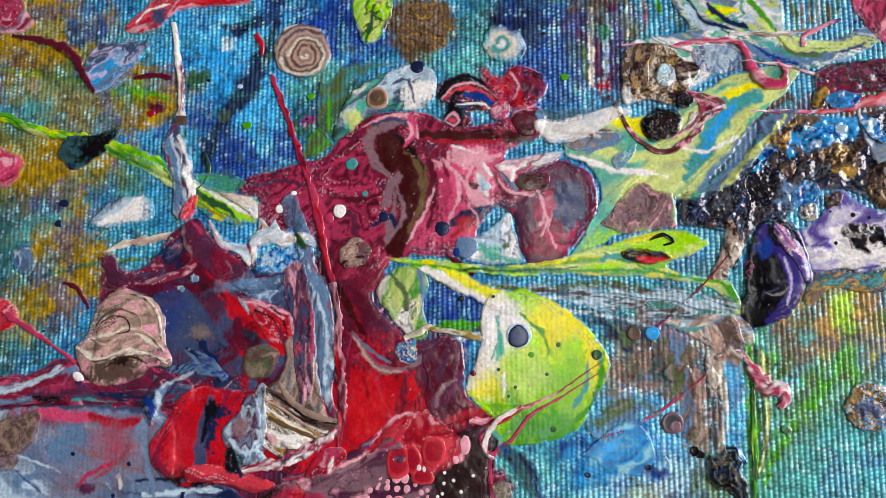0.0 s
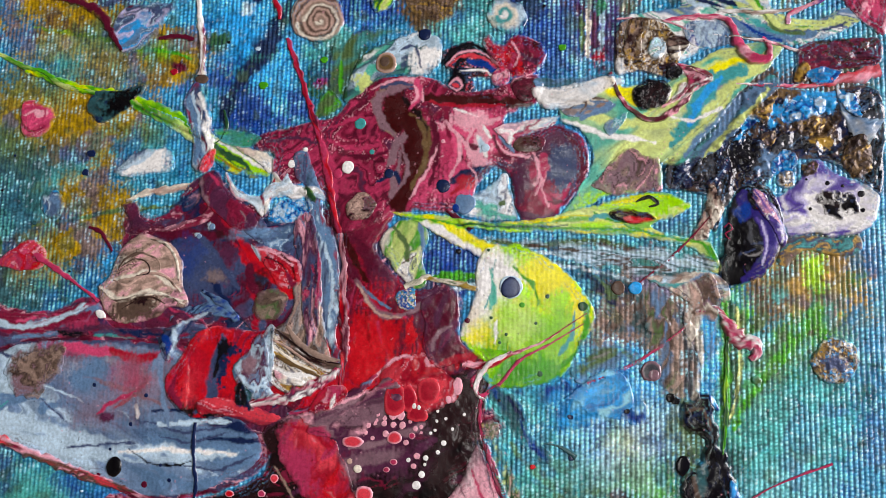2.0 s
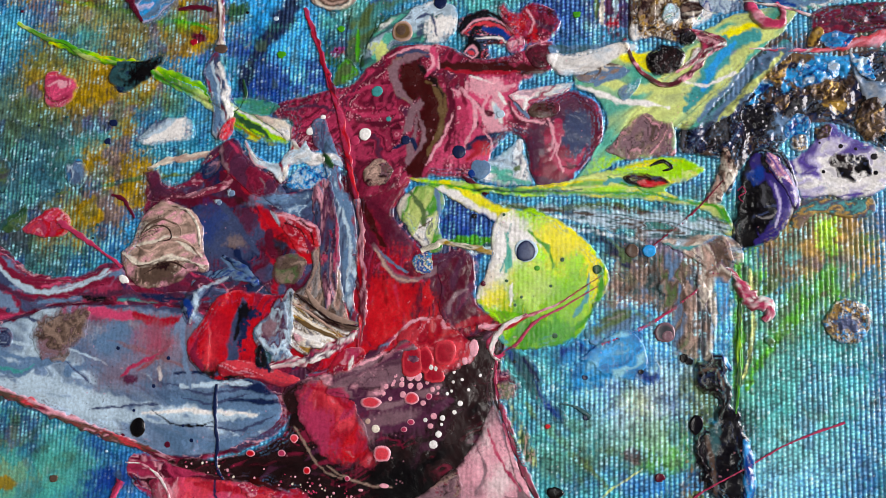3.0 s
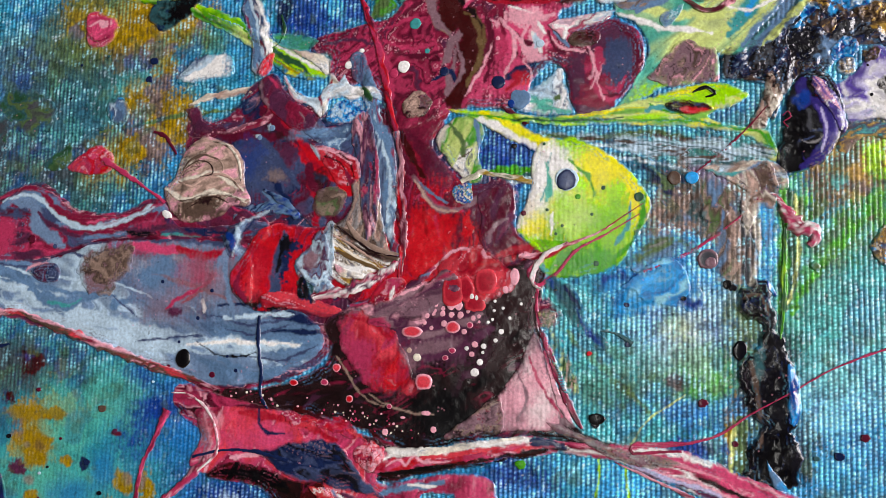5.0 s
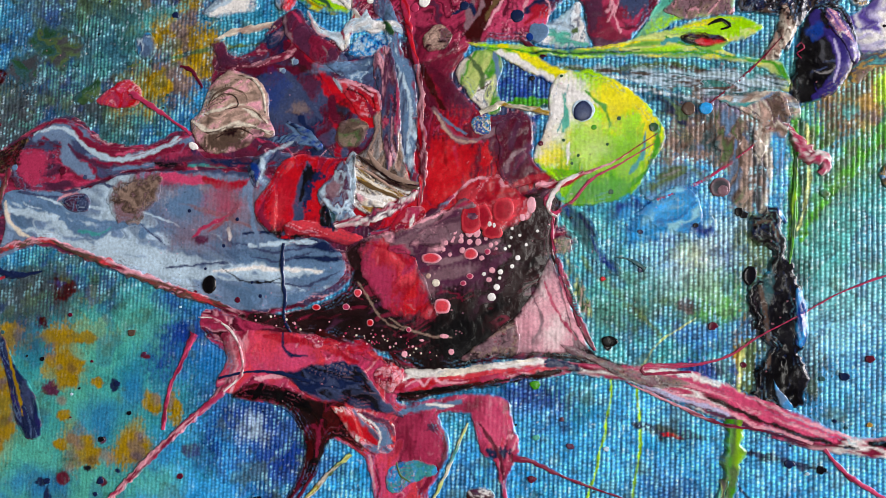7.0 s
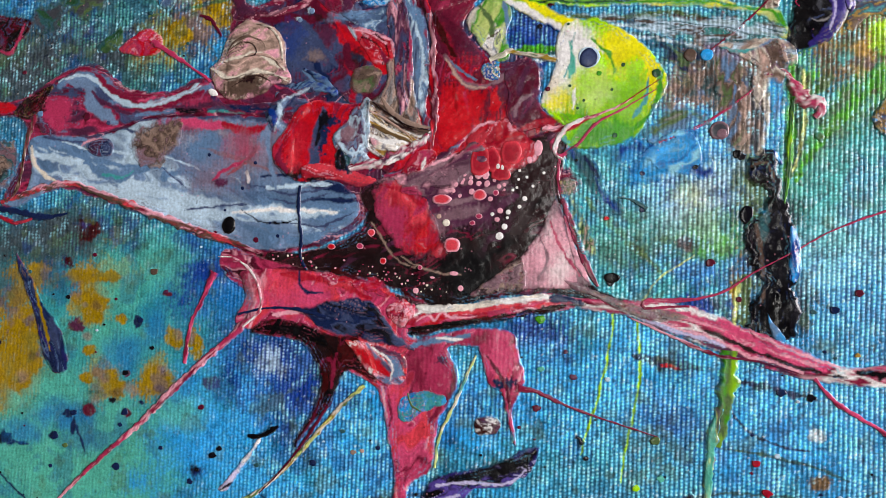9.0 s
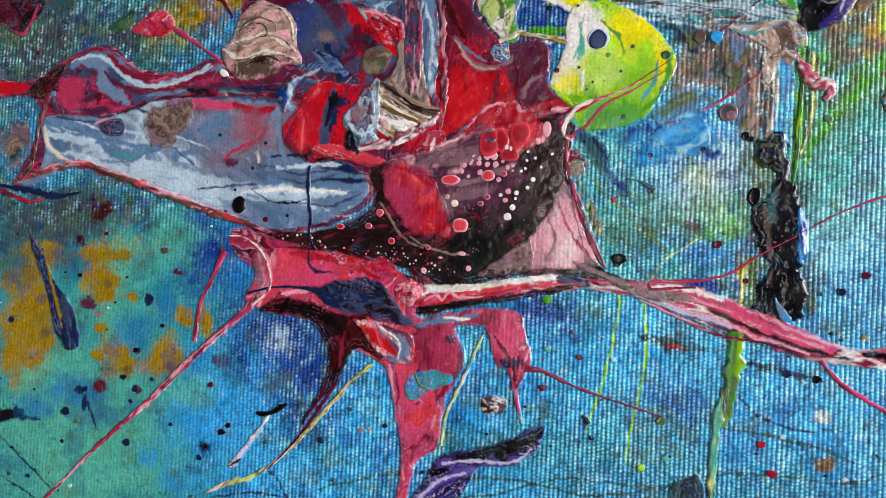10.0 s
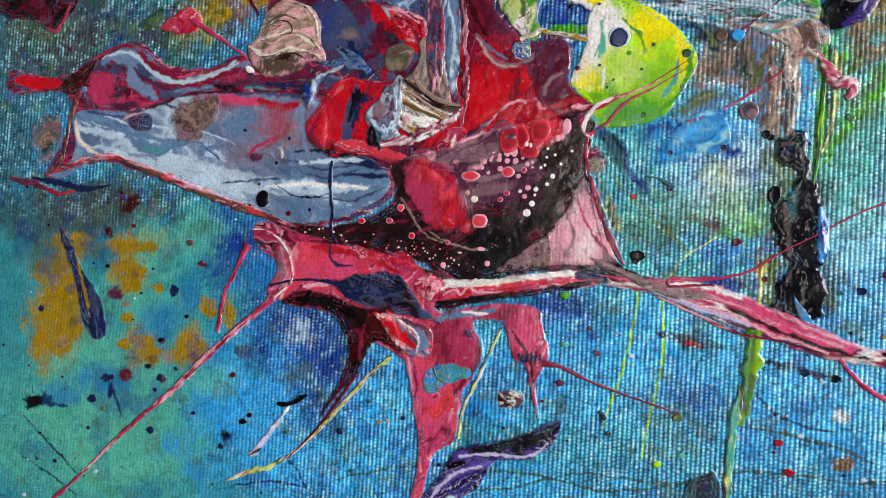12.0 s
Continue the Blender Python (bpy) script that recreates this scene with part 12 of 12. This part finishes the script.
film('beige_wedge', 'beige and taupe streaked thin paint film', 'paint pool',
     [(23.4, 1.5), (27.2, 3.6), (29.1, 3.0), (30.0, -0.3), (29.1, -3.2), (27.4, -3.3), (25.7, -6.2), (24.5, -3.3), (25.2, -0.3)],
     marble('beige taupe cream mauve umber', 2.6, 1.6, 1.3, 100, 3.5, 215, lines='umber', every=.5),
     [vein('steel', 0.6, [(19.8, 2.2), (24.6, 2.5), (27.7, 3.8)])], height=0.05, bleed=0.9, lumps=0.1, material=RIBBED)
film('cobalt_fan', 'bright blue thin paint fan', 'paint pool',
     [(6.6, -16.6), (11.0, -12.2), (15.6, -10.3), (17.9, -14.6), (15.7, -16.7), (11.7, -18.4), (7.5, -19.4)],
     marble('sky_blue canvas_blue sky_blue pale_cyan', 4, 1.4, 1.2, 20, 1.5, 216),
     [], height=0.03, bleed=1.0, lumps=0.1, material=RIBBED)
film('teal_runner', 'teal and navy thin paint run', 'paint pool',
     [(-2.8, -13.6), (-0.4, -13.2), (2.7, -16.2), (4.1, -19.5), (6.8, -22.9), (4.7, -23.4), (1.6, -20.4), (-0.7, -17.0)],
     marble('teal deep_blue dark_teal sea', 3, 1.5, 1.2, -50, 2.5, 217),
     [vein('navy', 0.5, [(0.5, -14.7), (2.8, -18.2), (3.7, -19.5)])], height=0.03, bleed=0.9, lumps=0.1, material=RIBBED)
film('navy_ribbon', 'folded navy and pale blue paint ribbon', 'paint pool',
     [(-44.6, -3.6), (-47.8, -4.6), (-50.2, -6.3), (-52.2, -7.5), (-52.4, -9.0), (-50.7, -11.8), (-49.2, -10.2), (-48.5, -8.0), (-46.5, -5.9), (-43.9, -4.8)],
     marble('navy slate navy grey_blue', 3, 1.3, 1.2, 45, 3, 218),
     [vein('ice', 0.8, [(-44.8, -4.0), (-47.8, -4.9), (-49.7, -6.7), (-49.3, -9.1), (-50.4, -11.1)], rough=0.3),
      vein('ink', 0.8, [(-44.1, -4.7), (-46.8, -6.3), (-48.2, -8.9), (-49.3, -11.7)]),
      vein('deep_blue', 0.8, [(-51.6, -7.8), (-50.4, -8.9), (-50.7, -10.4)])], height=0.15, bleed=0.4, lumps=0.1, material=GLOSSY)
film('steel_eddy', 'pale steel-blue paint eddy', 'paint pool',
     [(-36.8, -6.6), (-35.6, -7.2), (-34.8, -9.7), (-34.6, -13.1), (-33.7, -14.4), (-35.5, -15.9), (-37.5, -15.6), (-39.4, -13.7), (-40.3, -11.6), (-38.6, -10.3)],
     marble('ice steel mauve grey_blue plum', 2.4, 1.8, 1.5, 80, 2, 219, lines='plum', every=.5),
     [patch('mauve', -37.6, -11.5, 1.2, 1.6, turn=0, soft=0.5),
      vein('ice', 0.6, [(-39.3, -12.9), (-36.9, -15.1), (-34.3, -13.8)])], height=0.12, bleed=0.4, lumps=0.1, material=GLOSSY)
film('ink_gap', 'dark slate gap between the red folds', 'paint pool',
     [(-39.5, -14.3), (-38.3, -14.5), (-37.4, -16.6), (-36.3, -18.2), (-37.9, -18.1), (-39.0, -16.7)],
     marble('ink navy ink', 2, 1.3, 1.2, 80, 2, 220),
     [], height=0.06, bleed=0.4, lumps=0.1, material=GLOSSY)
film('maroon_lobe', 'smooth plum and maroon rounded paint lobe', 'paint pool',
     [(-48.0, 16.9), (-46.6, 17.7), (-44.5, 16.9), (-43.6, 14.9), (-41.9, 13.2), (-39.6, 12.3), (-38.0, 10.3), (-38.3, 8.7), (-40.7, 8.5), (-43.0, 9.6), (-45.5, 11.8), (-47.5, 14.0)],
     marble('plum maroon plum wine', 5, 1.0, 1.2, 60, 2, 221),
     [vein('mauve', 1.3, [(-47.4, 16.9), (-47.6, 14.4), (-46.3, 12.5)]),
      vein('rose', 0.5, [(-45.9, 17.3), (-44.4, 15.3)]),
      vein('mauve', 0.3, [(-40.7, 11.7), (-39.5, 9.7)])], height=0.2, bleed=0.4, lumps=0.1, material=GLOSSY)
film('white_run', 'white poured paint run with dripping points', 'paint pool',
     [(-43.7, 17.5), (-42.2, 13.8), (-39.7, 12.7), (-37.4, 10.5), (-36.6, 13.0), (-34.4, 13.7), (-30.4, 14.0), (-30.8, 15.4), (-32.7, 15.9), (-33.6, 17.8), (-34.8, 16.5), (-36.5, 16.1), (-37.5, 15.2), (-38.1, 14.0), (-41.1, 14.4), (-42.6, 16.2)],
     marble('white cream white ice', 5, 1.2, 1, 0, 1.5, 222),
     [vein('maroon', 0.5, [(-37.6, 16.5), (-37.6, 14.1), (-36.9, 12.1)]),
      vein('blush', 0.3, [(-43.4, 17.0), (-41.9, 14.0), (-39.7, 13.1)])], height=0.16, bleed=0.3, lumps=0.1, material=GLOSSY)
film('grass_wash', 'grass and teal thin paint wash', 'paint pool',
     [(-46.5, 24.7), (-40.4, 24.1), (-38.0, 22.9), (-40.1, 21.3), (-43.7, 21.6), (-45.5, 22.9)],
     marble('grass teal grass forest', 3, 1.2, 1.1, 0, 3, 223),
     [], height=0.05, bleed=0.6, lumps=0.1, material=RIBBED)
film('lime_wedge', 'lime and moss thin paint wedge', 'paint pool',
     [(-59.9, 29.1), (-54.6, 27.4), (-50.2, 25.2), (-48.9, 22.0), (-51.4, 23.2), (-55.3, 25.6), (-59.3, 27.4)],
     marble('lime moss grass pale_lime', 2.5, 1.4, 1.1, -30, 3, 224),
     [], height=0.08, bleed=0.4, lumps=0.1, material=GLOSSY)
strand('lime_strand', 'lime-green wavy paint strand', 'paint strand', [(-84.8, 37.7), (-79.5, 35.0), (-75.4, 33.9), (-72.0, 31.6), (-66.2, 30.3)], [0.6, 1.1, 0.8, 1.2, 0.7], marble('lime pale_lime grass', 2, 1.6, 1, -25, 4, 225), [], height=0.25, group='flung strands', wobble=0.25)
film('white_sheet', 'white and pale mint poured paint sheet', 'paint pool',
     [(2.8, 30.8), (7.9, 31.2), (14.5, 32.6), (15.2, 31.2), (13.0, 29.3), (9.8, 27.8), (6.5, 27.3), (4.2, 28.1)],
     marble('white ice white cream', 5, 1, 1, 10, 2, 226),
     [], height=0.1, bleed=0.4, lumps=0.1, material=GLOSSY)
film('teal_stream', 'teal and pale green flowing paint film', 'paint pool',
     [(27.2, 24.5), (32.1, 29.2), (36.9, 32.6), (38.7, 31.0), (34.6, 26.7), (31.4, 22.7), (27.3, 20.0), (22.9, 18.8), (21.4, 19.5), (24.1, 21.6)],
     marble('teal pale_lime mint steel', 5, 1.2, 1.0, 45, 4, 227),
     [vein('steel', 1.4, [(24.9, 20.1), (28.5, 24.3), (32.1, 28.1), (36.1, 31.0)]),
      vein('pale_lime', 1.0, [(27.7, 20.2), (32.0, 24.8), (36.8, 30.2)]),
      vein('dark_teal', 0.4, [(26.5, 21.4), (30.1, 25.6)])], height=0.08, bleed=0.6, lumps=0.1, material=GLOSSY)
film('plum_sheet', 'plum and wine smooth paint sheet', 'paint pool',
     [(-12.5, -1.2), (-7.3, 0.4), (-6.7, -4.6), (-6.0, -7.8), (-3.2, -9.3), (-7.7, -10.7), (-9.9, -11.1), (-12.3, -8.0), (-11.8, -4.7)],
     marble('plum wine plum maroon', 5, 1.0, 1.1, 70, 2, 228),
     [vein('mauve', 0.5, [(-10.9, -8.5), (-9.9, -6.0), (-7.8, -4.8)]),
      vein('crimson', 0.8, [(-9.3, -10.7), (-6.1, -9.3), (-3.2, -9.4)])], height=0.1, bleed=0.6, lumps=0.1, material=GLOSSY)
film('dark_seam', 'dark brown paint seam under the ridge', 'paint pool',
     [(-26.4, -42.4), (-21.1, -41.2), (-12.1, -39.5), (-12.0, -40.8), (-19.2, -42.4), (-24.6, -43.7)],
     marble('dark_brown oxblood black', 3, 1.2, 1.2, 0, 3, 229),
     [], height=0.06, bleed=0.4, lumps=0.1, material=GLOSSY)
film('cobalt_streak', 'cobalt-blue glossy paint streak', 'paint pool',
     [(30.6, -24.1), (31.9, -25.9), (32.4, -28.7), (31.8, -32.4), (30.7, -32.5), (30.3, -28.0)],
     marble('sky_blue deep_blue steel', 2, 1.4, 1, 90, 4, 230),
     [], height=0.2, bleed=0.3, lumps=0.1, material=GLOSSY)
for k in range(90):
    # fine pale cells along the pool's lower rim
    w = rng.random()
    cu, cv = -50 + 30 * w + rng.gauss(0, 0.8), -32.2 - 4.2 * w + rng.gauss(0, 0.9)
    if level(np.array([cu]), np.array([cv]))[0] > 0.15:
        bead("paint_cell", "tiny pale cell in the dark pool", "paint drop", cu, cv, rng.choice((0.09, 0.12, 0.15, 0.2)), rng.choice(("blush", "rose", "cream")), parent=cell_pool, tall=0.15)
film('pale_lace', 'pale pink lacy paint rim beside the pool', 'paint pool',
     [(-2.8, -21.2), (-1.8, -21.7), (-1.4, -24.9), (0.2, -29.8), (2.1, -33.9), (1.3, -34.1), (-0.8, -30.7), (-2.2, -25.8)],
     marble('blush rose maroon blush', 1.6, 1.8, 1.3, -70, 4, 231),
     [], height=0.12, bleed=0.35, lumps=0.1, material=GLOSSY)
film('white_crest', 'white glossy crest of the pink paint ridge', 'paint pool',
     [(-25.1, -39.0), (-17.9, -38.4), (-12.7, -37.3), (-5.9, -36.1), (-4.9, -36.7), (-10.9, -38.1), (-17.8, -39.7), (-23.1, -40.1)],
     marble('white cream white blush', 4, 1, 1, 8, 4, 232),
     [], height=0.2, bleed=0.3, lumps=0.1, material=GLOSSY)
film('red_crest', 'red and pink marbled crest of the paint ridge', 'paint pool',
     [(-25.2, -40.6), (-19.5, -40.4), (-12.6, -39.0), (-5.0, -37.0), (-4.0, -37.4), (-11.7, -40.0), (-19.5, -41.4), (-26.4, -42.9)],
     marble('crimson pink red rose', 3, 1.4, 1.2, 8, 3, 233),
     [vein('blush', 0.35, [(-24.6, -41.4), (-22.9, -40.5), (-21.7, -41.4), (-20.6, -40.0), (-19.1, -40.9), (-15.2, -40.2)], rough=0.2),
      vein('blush', 0.4, [(-17.8, -40.0), (-11.8, -38.7), (-5.0, -37.1)], rough=0.2)], height=0.2, bleed=0.3, lumps=0.1, material=GLOSSY)
film('dark_keel', 'dark brown glossy line beneath the paint ridge', 'paint pool',
     [(-26.3, -43.2), (-19.5, -41.7), (-11.7, -40.4), (-5.0, -38.3), (-2.1, -37.6), (-1.8, -38.3), (-9.1, -40.4), (-17.7, -42.2), (-25.6, -44.0)],
     marble('dark_brown oxblood black', 3, 1.2, 1.2, 8, 3, 234),
     [], height=0.1, bleed=0.3, lumps=0.1, material=GLOSSY)
